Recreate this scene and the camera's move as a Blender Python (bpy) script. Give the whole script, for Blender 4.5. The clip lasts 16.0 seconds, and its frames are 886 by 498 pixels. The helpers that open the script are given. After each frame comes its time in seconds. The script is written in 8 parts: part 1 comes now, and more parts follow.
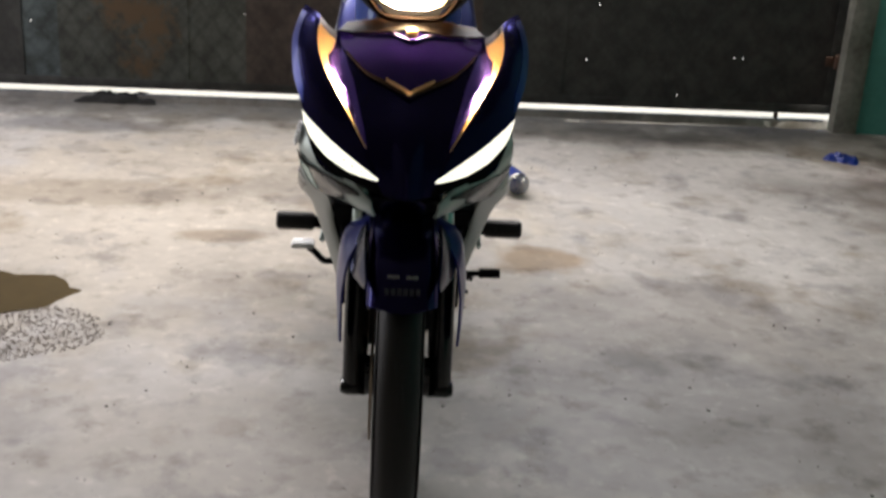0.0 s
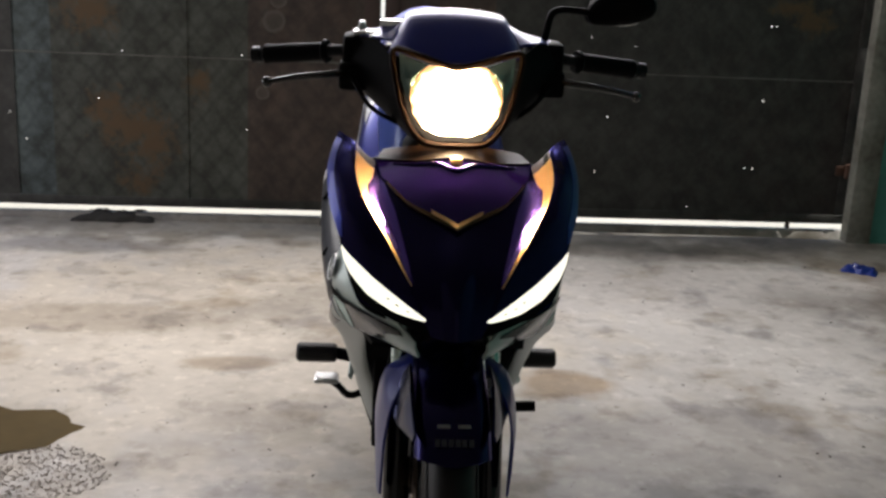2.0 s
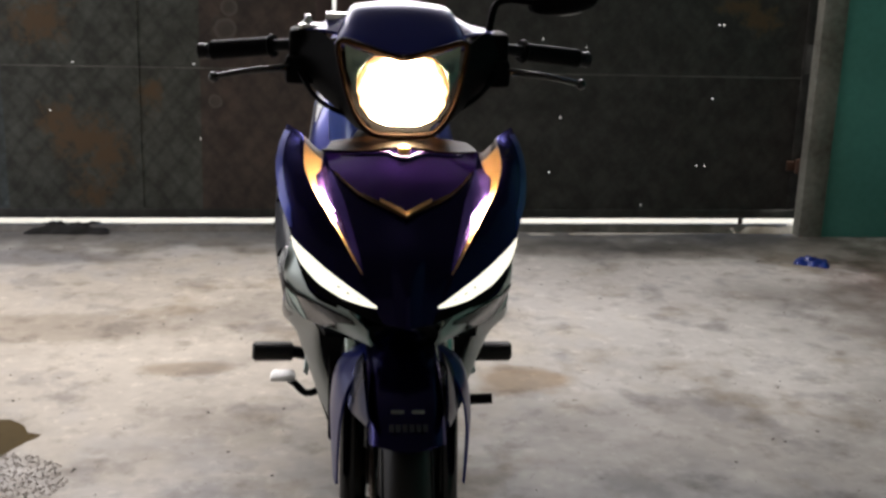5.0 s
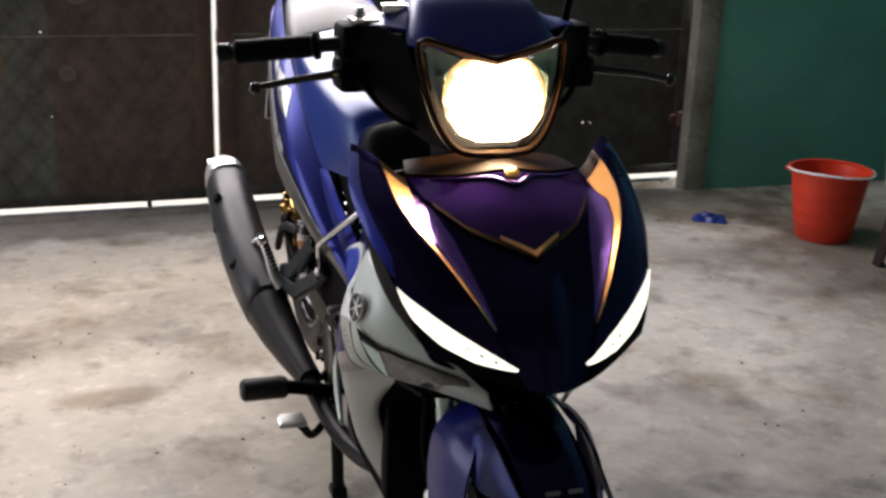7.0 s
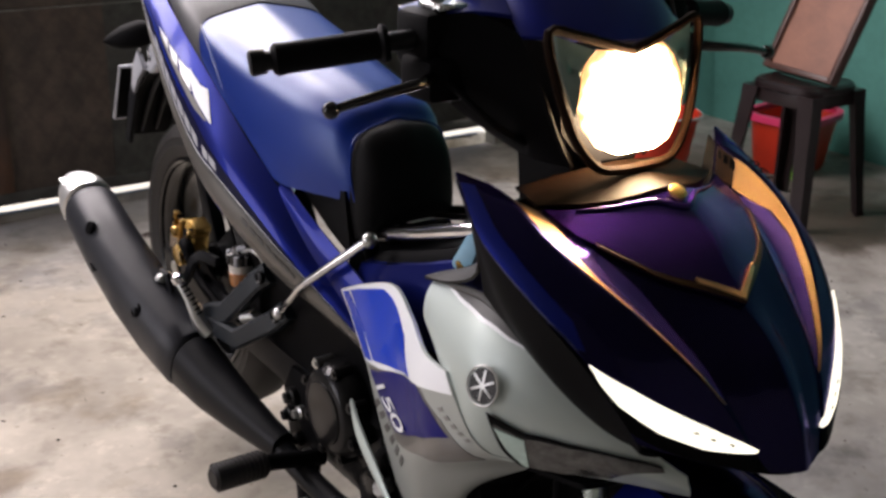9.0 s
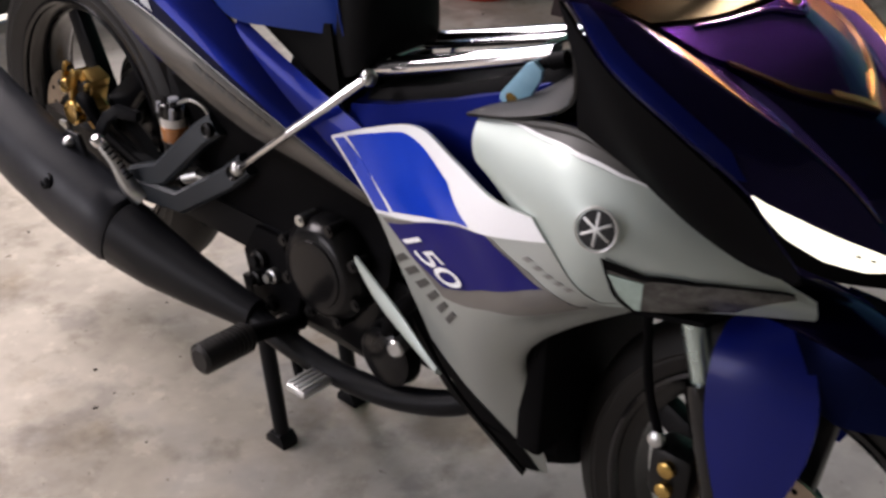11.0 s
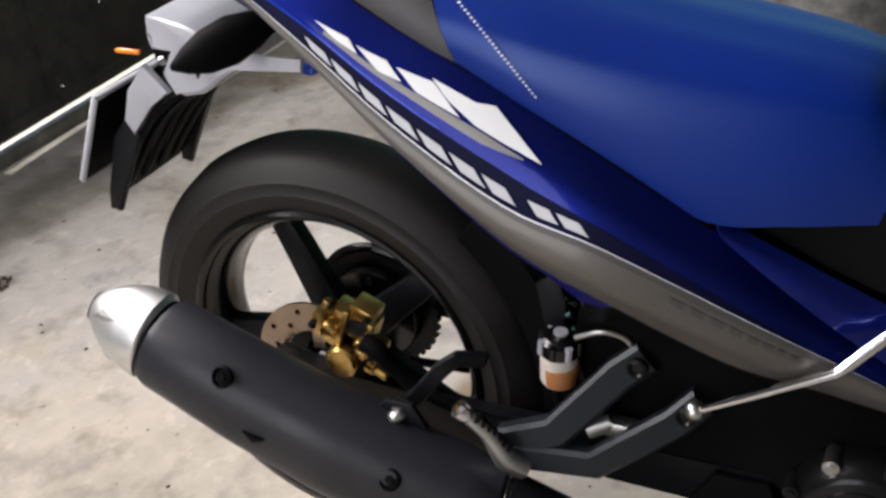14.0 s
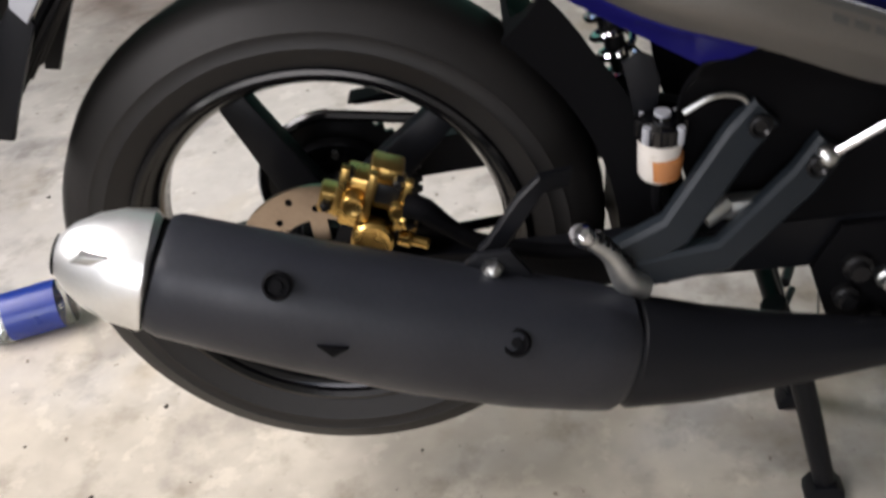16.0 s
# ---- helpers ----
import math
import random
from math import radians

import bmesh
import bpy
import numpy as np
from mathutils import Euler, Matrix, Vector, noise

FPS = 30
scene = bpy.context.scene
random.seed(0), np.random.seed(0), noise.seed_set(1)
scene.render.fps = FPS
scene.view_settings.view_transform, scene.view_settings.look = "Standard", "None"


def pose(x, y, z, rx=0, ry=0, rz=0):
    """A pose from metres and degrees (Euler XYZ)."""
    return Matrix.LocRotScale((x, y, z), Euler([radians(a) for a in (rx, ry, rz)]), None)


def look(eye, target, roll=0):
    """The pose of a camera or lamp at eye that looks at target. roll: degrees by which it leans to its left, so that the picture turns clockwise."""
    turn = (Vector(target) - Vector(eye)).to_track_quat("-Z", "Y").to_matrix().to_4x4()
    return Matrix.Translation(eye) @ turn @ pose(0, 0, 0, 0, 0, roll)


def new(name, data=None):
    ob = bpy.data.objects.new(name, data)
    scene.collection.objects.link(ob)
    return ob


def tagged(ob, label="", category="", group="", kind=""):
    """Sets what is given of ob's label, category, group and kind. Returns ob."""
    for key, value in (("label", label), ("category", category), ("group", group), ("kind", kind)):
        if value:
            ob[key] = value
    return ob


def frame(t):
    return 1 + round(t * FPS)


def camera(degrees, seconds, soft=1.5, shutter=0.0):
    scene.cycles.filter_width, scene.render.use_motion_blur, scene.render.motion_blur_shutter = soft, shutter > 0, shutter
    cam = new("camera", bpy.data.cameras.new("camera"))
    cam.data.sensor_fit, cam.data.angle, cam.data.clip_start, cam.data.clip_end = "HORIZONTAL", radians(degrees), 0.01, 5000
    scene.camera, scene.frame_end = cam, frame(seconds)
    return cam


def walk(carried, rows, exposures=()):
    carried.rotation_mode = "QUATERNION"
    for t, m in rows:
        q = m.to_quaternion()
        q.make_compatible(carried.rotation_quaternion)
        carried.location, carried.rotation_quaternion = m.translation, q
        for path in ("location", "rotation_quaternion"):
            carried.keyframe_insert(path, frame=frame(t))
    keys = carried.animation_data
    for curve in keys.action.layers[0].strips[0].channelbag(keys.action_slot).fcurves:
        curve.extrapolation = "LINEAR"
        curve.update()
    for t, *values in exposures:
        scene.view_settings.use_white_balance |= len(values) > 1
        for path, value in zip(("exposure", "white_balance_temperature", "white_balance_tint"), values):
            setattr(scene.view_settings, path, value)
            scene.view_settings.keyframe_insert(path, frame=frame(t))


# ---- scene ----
cam = camera(41.5, 16.0, soft=2.8, shutter=0.5)
PATH = [
    (0, (-0.029, -3.297, 1.305), (0.067, -1.435, 0.581), 3.40),
    (0.5, (-0.025, -3.301, 1.329), (0.059, -1.406, 0.694), 3.20),
    (1, (-0.077, -3.228, 1.331), (0.026, -1.308, 0.776), 3.20),
    (1.5, (-0.134, -3.158, 1.324), (-0.015, -1.236, 0.786), 3.00),
    (2, (-0.136, -3.132, 1.309), (-0.014, -1.216, 0.752), 2.90),
    (2.5, (-0.106, -3.141, 1.292), (0.009, -1.236, 0.696), 2.95),
    (3, (-0.054, -3.164, 1.261), (0.049, -1.276, 0.609), 2.65),
    (3.5, (-0.051, -3.199, 1.239), (0.057, -1.336, 0.520), 2.15),
    (4, (-0.064, -3.237, 1.239), (0.060, -1.390, 0.482), 1.60),
    (4.5, (-0.077, -3.200, 1.267), (0.068, -1.314, 0.616), 1.80),
    (5, (-0.116, -3.157, 1.272), (0.070, -1.239, 0.740), 1.90),
    (5.2, (-0.155, -3.128, 1.266), (0.056, -1.206, 0.742), 1.90),
    (7.3, (-0.676, -2.644, 1.326), (0.003, -0.876, 0.682), 2.1),
    (7.5, (-0.747, -2.598, 1.330), (0.001, -0.859, 0.683), 2.0),
    (8, (-0.813, -2.452, 1.306), (0.044, -0.759, 0.673), 1.9),
    (8.2, (-0.817, -2.370, 1.291), (0.072, -0.691, 0.665), 1.8),
    (10.3, (-1.088, -1.844, 1.299), (0.204, -0.630, 0.374), 1.7),
    (10.5, (-1.098, -1.819, 1.291), (0.208, -0.637, 0.344), 1.9),
    (11, (-1.085, -1.736, 1.244), (0.229, -0.578, 0.278), 1.7),
    (11.5, (-1.068, -1.597, 1.236), (0.250, -0.425, 0.292), 0.8),
    (12, (-1.069, -1.429, 1.254), (0.262, -0.271, 0.312), 0.4),
    (12.5, (-1.103, -1.235, 1.249), (0.271, -0.106, 0.335), 0.8),
    (13, (-1.150, -1.018, 1.286), (0.287, 0.016, 0.353), -1.2),
    (13.5, (-1.178, -0.868, 1.301), (0.325, 0.066, 0.369), -2.4),
    (14, (-1.108, -0.733, 1.305), (0.415, 0.101, 0.311), -5.6),
    (14.5, (-1.065, -0.590, 1.284), (0.491, 0.105, 0.238), -7.6),
    (15, (-1.070, -0.395, 1.254), (0.537, 0.055, 0.152), -7.9),
    (15.5, (-1.051, -0.266, 1.219), (0.541, 0.017, 0.042), -8.8),
    (16, (-1.085, -0.226, 1.129), (0.541, -0.014, -0.016), -10.3),
]
EXPOSURES = [
    (0, 0.40, 6350, 9), (0.5, 0.24, 6350, 9), (1.5, 0.20, 6300, 9), (3.0, 0.24, 6350, 9), (3.5, 0.24, 6350, 9), (4.0, 0.44, 6350, 9), (4.5, 0.27, 6350, 9), (5.2, 0.24, 6350, 10),
    (7.3, 0.38, 6450, 12), (8.2, 0.46, 6500, 14), (10.3, 0.30, 6500, 16), (11.5, 0.62, 6500, 16), (12.5, 0.60, 6450, 9), (14.5, 0.44, 6400, 10), (15, 0.60, 6400, 9), (16, 0.70, 6350, 9)]
walk(cam, [(t, look(eye, target, roll)) for t, eye, target, roll in PATH], EXPOSURES)

# ---- light ----
world = bpy.data.worlds.new("sky")
world.use_nodes = True
scene.world = world
sky = world.node_tree.nodes.new("ShaderNodeTexSky")
sky.sky_type, sky.sun_disc = "NISHITA", False
sky.sun_elevation, sky.sun_rotation = radians(50), radians(86)
world.node_tree.links.new(sky.outputs[0], world.node_tree.nodes["Background"].inputs[0])
world.node_tree.nodes["Background"].inputs[1].default_value = 0.15


def lamp(name, kind, m, energy, color=(1, 1, 1), size=None, angle=None):
    data = bpy.data.lights.new(name, kind)
    data.energy, data.color = energy, color
    if size:
        data.shape, data.size, data.size_y = "RECTANGLE", size[0], size[1]
    if angle:
        data.angle = angle
    ob = new(name, data)
    ob.matrix_world = m
    return ob


lamp("sun", "SUN", look((11, 2.4, 13), (0, 1.7, 0)), 5.0, (1.0, 0.95, 0.86), angle=radians(0.5))
# daylight over the top of the gate
lamp("gate_opening_light", "AREA", look((-0.35, 1.70, 2.38), (-0.25, 0.0, 2.02)), 158, (1.0, 0.92, 0.90), size=(3.0, 1.25))
# daylight through the side doorway
lamp("doorway_light", "AREA", look((-3.16, 0.60, 1.25), (0, 0.40, 1.05)), 29, (1.0, 0.915, 0.92), size=(1.5, 1.9))

# ---- materials ----
def mat(name, color, rough=0.5, metal=0.0, other=None, scale=6.0, fine=60.0, amount=0.35, bump=0.15, rough_var=0.12, coat=0.0, coat_rough=0.05, island=False, spec=0.5):
    """A surface with patches at one scale, grain at another, and relief."""
    m = bpy.data.materials.new(name)
    m.use_nodes = True
    nt = m.node_tree
    p = nt.nodes["Principled BSDF"]
    n, link = nt.nodes.new, nt.links.new
    where = n("ShaderNodeTexCoord")
    big, small = n("ShaderNodeTexNoise"), n("ShaderNodeTexNoise")
    big.inputs["Scale"].default_value, small.inputs["Scale"].default_value = scale, fine
    big.inputs["Detail"].default_value, small.inputs["Detail"].default_value = 5, 3
    for t in (big, small):
        link(where.outputs["Object"], t.inputs["Vector"])
    both = n("ShaderNodeMath")
    both.operation = "MULTIPLY_ADD"
    link(small.outputs[0], both.inputs[0])
    both.inputs[1].default_value = 0.35
    link(big.outputs[0], both.inputs[2])
    ramp = n("ShaderNodeMapRange")
    ramp.inputs["From Min"].default_value, ramp.inputs["From Max"].default_value = 0.42, 0.92
    link(both.outputs[0], ramp.inputs["Value"])
    mix = n("ShaderNodeMix")
    mix.data_type = "RGBA"
    other = other or tuple(c * (1 - amount) for c in color)
    mix.inputs[6].default_value, mix.inputs[7].default_value = (*other, 1), (*color, 1)
    link(ramp.outputs[0], mix.inputs[0])
    last = mix.outputs[2]
    if island:
        info = n("ShaderNodeObjectInfo")
        tone = n("ShaderNodeMapRange")
        tone.inputs["To Min"].default_value, tone.inputs["To Max"].default_value = 0.75, 1.2
        link(info.outputs["Random"], tone.inputs["Value"])
        times = n("ShaderNodeMix")
        times.data_type, times.blend_type = "RGBA", "MULTIPLY"
        times.inputs[0].default_value = 1.0
        link(last, times.inputs[6])
        link(tone.outputs[0], times.inputs[7])
        last = times.outputs[2]
    link(last, p.inputs["Base Color"])
    vary = n("ShaderNodeMapRange")
    vary.inputs["To Min"].default_value, vary.inputs["To Max"].default_value = max(0.02, rough - rough_var), min(1, rough + rough_var)
    link(big.outputs[0], vary.inputs["Value"])
    link(vary.outputs[0], p.inputs["Roughness"])
    p.inputs["Metallic"].default_value = metal
    p.inputs["Specular IOR Level"].default_value = spec
    p.inputs["Coat Weight"].default_value, p.inputs["Coat Roughness"].default_value = coat, coat_rough
    if bump:
        b = n("ShaderNodeBump")
        b.inputs["Strength"].default_value, b.inputs["Distance"].default_value = bump, 0.004
        link(both.outputs[0], b.inputs["Height"])
        link(b.outputs[0], p.inputs["Normal"])
    return m


def glow(name, color, strength):
    m = bpy.data.materials.new(name)
    m.use_nodes = True
    p = m.node_tree.nodes["Principled BSDF"]
    p.inputs["Base Color"].default_value = (*color, 1)
    p.inputs["Emission Color"].default_value = (*color, 1)
    p.inputs["Emission Strength"].default_value = strength
    return m


def clear(name, color=(1, 1, 1), rough=0.03):
    m = bpy.data.materials.new(name)
    m.use_nodes = True
    p = m.node_tree.nodes["Principled BSDF"]
    p.inputs["Base Color"].default_value = (*color, 1)
    p.inputs["Roughness"].default_value = rough
    p.inputs["Transmission Weight"].default_value = 1.0
    return m


def concrete_floor():
    """Worn cement: pale worn areas, grey damp patches, brown dust, small pits, and shade painted in along the gate."""
    m = mat("worn_concrete", (0.575, 0.545, 0.505), 0.66, 0, (0.37, 0.35, 0.322), 1.3, 26, bump=0.35, rough_var=0.2)
    nt = m.node_tree
    p = nt.nodes["Principled BSDF"]
    n, link = nt.nodes.new, nt.links.new
    where = n("ShaderNodeTexCoord")
    last = p.inputs["Base Color"].links[0].from_socket
    for scale, low, high, tint, seed in ((0.8, 0.50, 0.62, (0.62, 0.61, 0.60), 3.1), (2.6, 0.56, 0.70, (0.70, 0.64, 0.55), 7.7), (9.0, 0.54, 0.70, (0.66, 0.64, 0.61), 1.3), (38.0, 0.66, 0.71, (0.38, 0.35, 0.31), 5.9), (17.0, 0.58, 0.64, (1.16, 1.16, 1.16), 12.4), (4.2, 0.55, 0.63, (0.74, 0.74, 0.76), 21.0)):
        t, r, x = n("ShaderNodeTexNoise"), n("ShaderNodeMapRange"), n("ShaderNodeMix")
        move = n("ShaderNodeMapping")
        move.inputs["Location"].default_value = (seed, seed * 2, 0)
        link(where.outputs["Object"], move.inputs["Vector"])
        link(move.outputs[0], t.inputs["Vector"])
        t.inputs["Scale"].default_value, t.inputs["Detail"].default_value, t.inputs["Roughness"].default_value = scale, 6, 0.6
        r.inputs["From Min"].default_value, r.inputs["From Max"].default_value = low, high
        link(t.outputs[0], r.inputs["Value"])
        x.data_type, x.blend_type = "RGBA", "MULTIPLY"
        x.inputs[7].default_value = (*tint, 1)
        link(r.outputs[0], x.inputs[0])
        link(last, x.inputs[6])
        last = x.outputs[2]
    # Stains, damp and dust; the ellipses along the gate paint in its shade.
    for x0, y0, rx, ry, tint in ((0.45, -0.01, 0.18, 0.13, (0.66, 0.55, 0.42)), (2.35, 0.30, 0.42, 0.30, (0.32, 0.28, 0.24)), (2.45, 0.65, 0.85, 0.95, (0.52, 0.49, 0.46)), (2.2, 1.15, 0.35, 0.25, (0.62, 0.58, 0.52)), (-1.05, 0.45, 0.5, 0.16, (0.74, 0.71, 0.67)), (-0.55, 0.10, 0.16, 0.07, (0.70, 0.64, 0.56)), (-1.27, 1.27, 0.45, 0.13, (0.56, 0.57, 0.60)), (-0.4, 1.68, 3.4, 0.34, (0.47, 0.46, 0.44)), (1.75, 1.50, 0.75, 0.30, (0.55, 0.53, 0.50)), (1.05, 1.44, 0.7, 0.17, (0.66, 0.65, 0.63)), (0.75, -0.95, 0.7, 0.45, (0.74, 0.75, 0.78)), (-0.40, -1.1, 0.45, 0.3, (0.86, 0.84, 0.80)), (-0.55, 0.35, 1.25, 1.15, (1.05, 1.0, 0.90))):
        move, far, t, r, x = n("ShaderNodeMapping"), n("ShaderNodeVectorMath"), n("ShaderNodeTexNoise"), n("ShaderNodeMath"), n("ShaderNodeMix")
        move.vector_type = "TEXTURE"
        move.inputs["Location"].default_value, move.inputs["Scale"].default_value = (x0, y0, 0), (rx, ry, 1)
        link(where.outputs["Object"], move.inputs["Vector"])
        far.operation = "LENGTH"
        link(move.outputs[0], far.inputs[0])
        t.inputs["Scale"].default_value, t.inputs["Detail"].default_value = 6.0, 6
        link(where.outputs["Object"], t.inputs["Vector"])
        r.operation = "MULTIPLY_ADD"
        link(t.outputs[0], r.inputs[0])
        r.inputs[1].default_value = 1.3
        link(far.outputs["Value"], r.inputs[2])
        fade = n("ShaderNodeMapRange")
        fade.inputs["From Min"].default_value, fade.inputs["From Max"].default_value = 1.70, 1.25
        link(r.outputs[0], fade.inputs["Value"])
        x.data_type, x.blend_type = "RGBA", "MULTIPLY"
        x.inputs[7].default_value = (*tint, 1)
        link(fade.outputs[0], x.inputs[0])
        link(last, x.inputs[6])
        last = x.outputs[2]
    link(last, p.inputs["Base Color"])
    return m


def rusty_sheet(name, base, rust_low, seed):
    """Grey-green painted steel with blotches of rust and pale stains."""
    m = mat(name, base, 0.6, 0.15, tuple(c * 0.55 for c in base), 2.5, 30, bump=0.4, rough_var=0.15, island=True)
    nt = m.node_tree
    p = nt.nodes["Principled BSDF"]
    n, link = nt.nodes.new, nt.links.new
    where = n("ShaderNodeTexCoord")
    last = p.inputs["Base Color"].links[0].from_socket
    for scale, low, high, tint, off in ((3.0, rust_low, rust_low + 0.16, (0.075, 0.034, 0.018), seed), (14.0, 0.60, 0.75, (0.085, 0.095, 0.09), seed + 4), (5.0, 0.62, 0.7, (0.018, 0.018, 0.018), seed + 9)):
        t, r, x, move = n("ShaderNodeTexNoise"), n("ShaderNodeMapRange"), n("ShaderNodeMix"), n("ShaderNodeMapping")
        move.inputs["Location"].default_value = (off, off * 3, off * 2)
        move.inputs["Scale"].default_value = (1, 1, 0.6)
        link(where.outputs["Object"], move.inputs["Vector"])
        link(move.outputs[0], t.inputs["Vector"])
        t.inputs["Scale"].default_value, t.inputs["Detail"].default_value, t.inputs["Roughness"].default_value = scale, 7, 0.65
        r.inputs["From Min"].default_value, r.inputs["From Max"].default_value = low, high
        link(t.outputs[0], r.inputs["Value"])
        x.data_type = "RGBA"
        x.inputs[7].default_value = (*tint, 1)
        link(r.outputs[0], x.inputs[0])
        link(last, x.inputs[6])
        last = x.outputs[2]
    link(last, p.inputs["Base Color"])
    return m


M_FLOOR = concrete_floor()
def mottled(m, spots, pale, dark, grid=0.30):
    """Fine blue-green mottling, and rust gathered round the given spots."""
    nt = m.node_tree
    p = nt.nodes["Principled BSDF"]
    n, link = nt.nodes.new, nt.links.new
    where = n("ShaderNodeTexCoord")
    last = p.inputs["Base Color"].links[0].from_socket
    t, r, x, c = n("ShaderNodeTexNoise"), n("ShaderNodeMapRange"), n("ShaderNodeMix"), n("ShaderNodeMix")
    link(where.outputs["Object"], t.inputs["Vector"])
    t.inputs["Scale"].default_value, t.inputs["Detail"].default_value, t.inputs["Roughness"].default_value = 8.0, 8, 0.7
    r.inputs["From Min"].default_value, r.inputs["From Max"].default_value = 0.40, 0.62
    link(t.outputs[0], r.inputs["Value"])
    c.data_type = x.data_type = "RGBA"
    c.inputs[6].default_value, c.inputs[7].default_value = (*dark, 1), (*pale, 1)
    link(r.outputs[0], c.inputs[0])
    x.inputs[0].default_value = 0.75
    link(last, x.inputs[6])
    link(c.outputs[2], x.inputs[7])
    last = x.outputs[2]
    for turn in (38, -38):
        move, wave, thin, x = n("ShaderNodeMapping"), n("ShaderNodeTexWave"), n("ShaderNodeMapRange"), n("ShaderNodeMix")
        move.inputs["Rotation"].default_value = (0, radians(turn), 0)
        link(where.outputs["Object"], move.inputs["Vector"])
        link(move.outputs[0], wave.inputs["Vector"])
        wave.inputs["Scale"].default_value, wave.inputs["Distortion"].default_value, wave.inputs["Detail Scale"].default_value = 4.2, 3.2, 1.5
        thin.inputs["From Min"].default_value, thin.inputs["From Max"].default_value, thin.inputs["To Max"].default_value = 0.70, 1.0, grid
        link(wave.outputs["Fac"], thin.inputs["Value"])
        x.data_type, x.blend_type = "RGBA", "MULTIPLY"
        x.inputs[7].default_value = (0.45, 0.45, 0.45, 1)
        link(thin.outputs[0], x.inputs[0])
        link(last, x.inputs[6])
        last = x.outputs[2]
    for x0, z0, rx, rz in spots:
        move, far, t, r, x = n("ShaderNodeMapping"), n("ShaderNodeVectorMath"), n("ShaderNodeTexNoise"), n("ShaderNodeMath"), n("ShaderNodeMix")
        move.vector_type = "TEXTURE"
        move.inputs["Location"].default_value, move.inputs["Scale"].default_value = (x0, 0, z0), (rx, 1, rz)
        link(where.outputs["Object"], move.inputs["Vector"])
        far.operation = "LENGTH"
        link(move.outputs[0], far.inputs[0])
        t.inputs["Scale"].default_value, t.inputs["Detail"].default_value, t.inputs["Roughness"].default_value = 19.0, 8, 0.75
        link(where.outputs["Object"], t.inputs["Vector"])
        r.operation = "MULTIPLY_ADD"
        link(t.outputs[0], r.inputs[0])
        r.inputs[1].default_value = 3.6
        link(far.outputs["Value"], r.inputs[2])
        fade = n("ShaderNodeMapRange")
        fade.inputs["From Min"].default_value, fade.inputs["From Max"].default_value = 2.75, 2.05
        link(r.outputs[0], fade.inputs["Value"])
        x.data_type = "RGBA"
        x.inputs[7].default_value = (0.090, 0.056, 0.026, 1)
        link(fade.outputs[0], x.inputs[0])
        link(last, x.inputs[6])
        last = x.outputs[2]
    link(last, p.inputs["Base Color"])
    return m


def ring_stain(m, x0, z0, r0):
    """A dried splash: a pale ring with a fainter middle."""
    nt = m.node_tree
    p = nt.nodes["Principled BSDF"]
    n, link = nt.nodes.new, nt.links.new
    last = p.inputs["Base Color"].links[0].from_socket
    where, move, far, t, r, x = n("ShaderNodeTexCoord"), n("ShaderNodeMapping"), n("ShaderNodeVectorMath"), n("ShaderNodeTexNoise"), n("ShaderNodeMath"), n("ShaderNodeMix")
    move.vector_type = "TEXTURE"
    move.inputs["Location"].default_value, move.inputs["Scale"].default_value = (x0, 0, z0), (r0, 1, r0)
    link(where.outputs["Object"], move.inputs["Vector"])
    far.operation = "LENGTH"
    link(move.outputs[0], far.inputs[0])
    t.inputs["Scale"].default_value = 24.0
    link(where.outputs["Object"], t.inputs["Vector"])
    r.operation = "MULTIPLY_ADD"
    link(t.outputs[0], r.inputs[0])
    r.inputs[1].default_value = 0.6
    link(far.outputs["Value"], r.inputs[2])
    ramp = n("ShaderNodeValToRGB")
    for at, v in ((0.0, 0.25), (0.50, 0.30), (0.66, 0.75), (0.78, 0.0)):
        e = ramp.color_ramp.elements.new(at)
        e.color = (v, v, v, 1)
    ramp.color_ramp.elements.remove(ramp.color_ramp.elements[-1])
    half = n("ShaderNodeMath")
    half.operation = "MULTIPLY"
    half.inputs[1].default_value = 0.5
    link(r.outputs[0], half.inputs[0])
    link(half.outputs[0], ramp.inputs[0])
    x.data_type = "RGBA"
    x.inputs[7].default_value = (0.115, 0.105, 0.090, 1)
    link(ramp.outputs[0], x.inputs[0])
    link(last, x.inputs[6])
    link(x.outputs[2], p.inputs["Base Color"])


M_SHEET = mottled(rusty_sheet("weathered_steel_sheet", (0.070, 0.085, 0.080), 0.60, 2.0), ((-1.263, 0.62, 0.10, 0.10),), (0.105, 0.132, 0.136), (0.030, 0.038, 0.037), 0.42)
M_OLIVE = mottled(rusty_sheet("olive_steel_sheet", (0.062, 0.064, 0.050), 0.58, 3.4), ((-1.143, 0.39, 0.15, 0.13), (-1.243, 0.47, 0.09, 0.10), (-1.033, 0.33, 0.10, 0.13), (-1.293, 0.86, 0.15, 0.12), (-1.113, 0.17, 0.10, 0.08), (-0.863, 0.58, 0.06, 0.08)), (0.090, 0.098, 0.084), (0.030, 0.032, 0.026), 0.42)
M_BROWN = mottled(rusty_sheet("brown_steel_sheet", (0.062, 0.044, 0.036), 0.5, 7.0), (), (0.082, 0.059, 0.048), (0.032, 0.024, 0.020), 0.25)
M_SHEET2 = mottled(rusty_sheet("dark_steel_sheet", (0.038, 0.036, 0.033), 0.66, 11.0), ((1.697, 0.93, 0.10, 0.07), (1.597, 0.98, 0.12, 0.05)), (0.058, 0.057, 0.052), (0.020, 0.020, 0.018), 0.22)
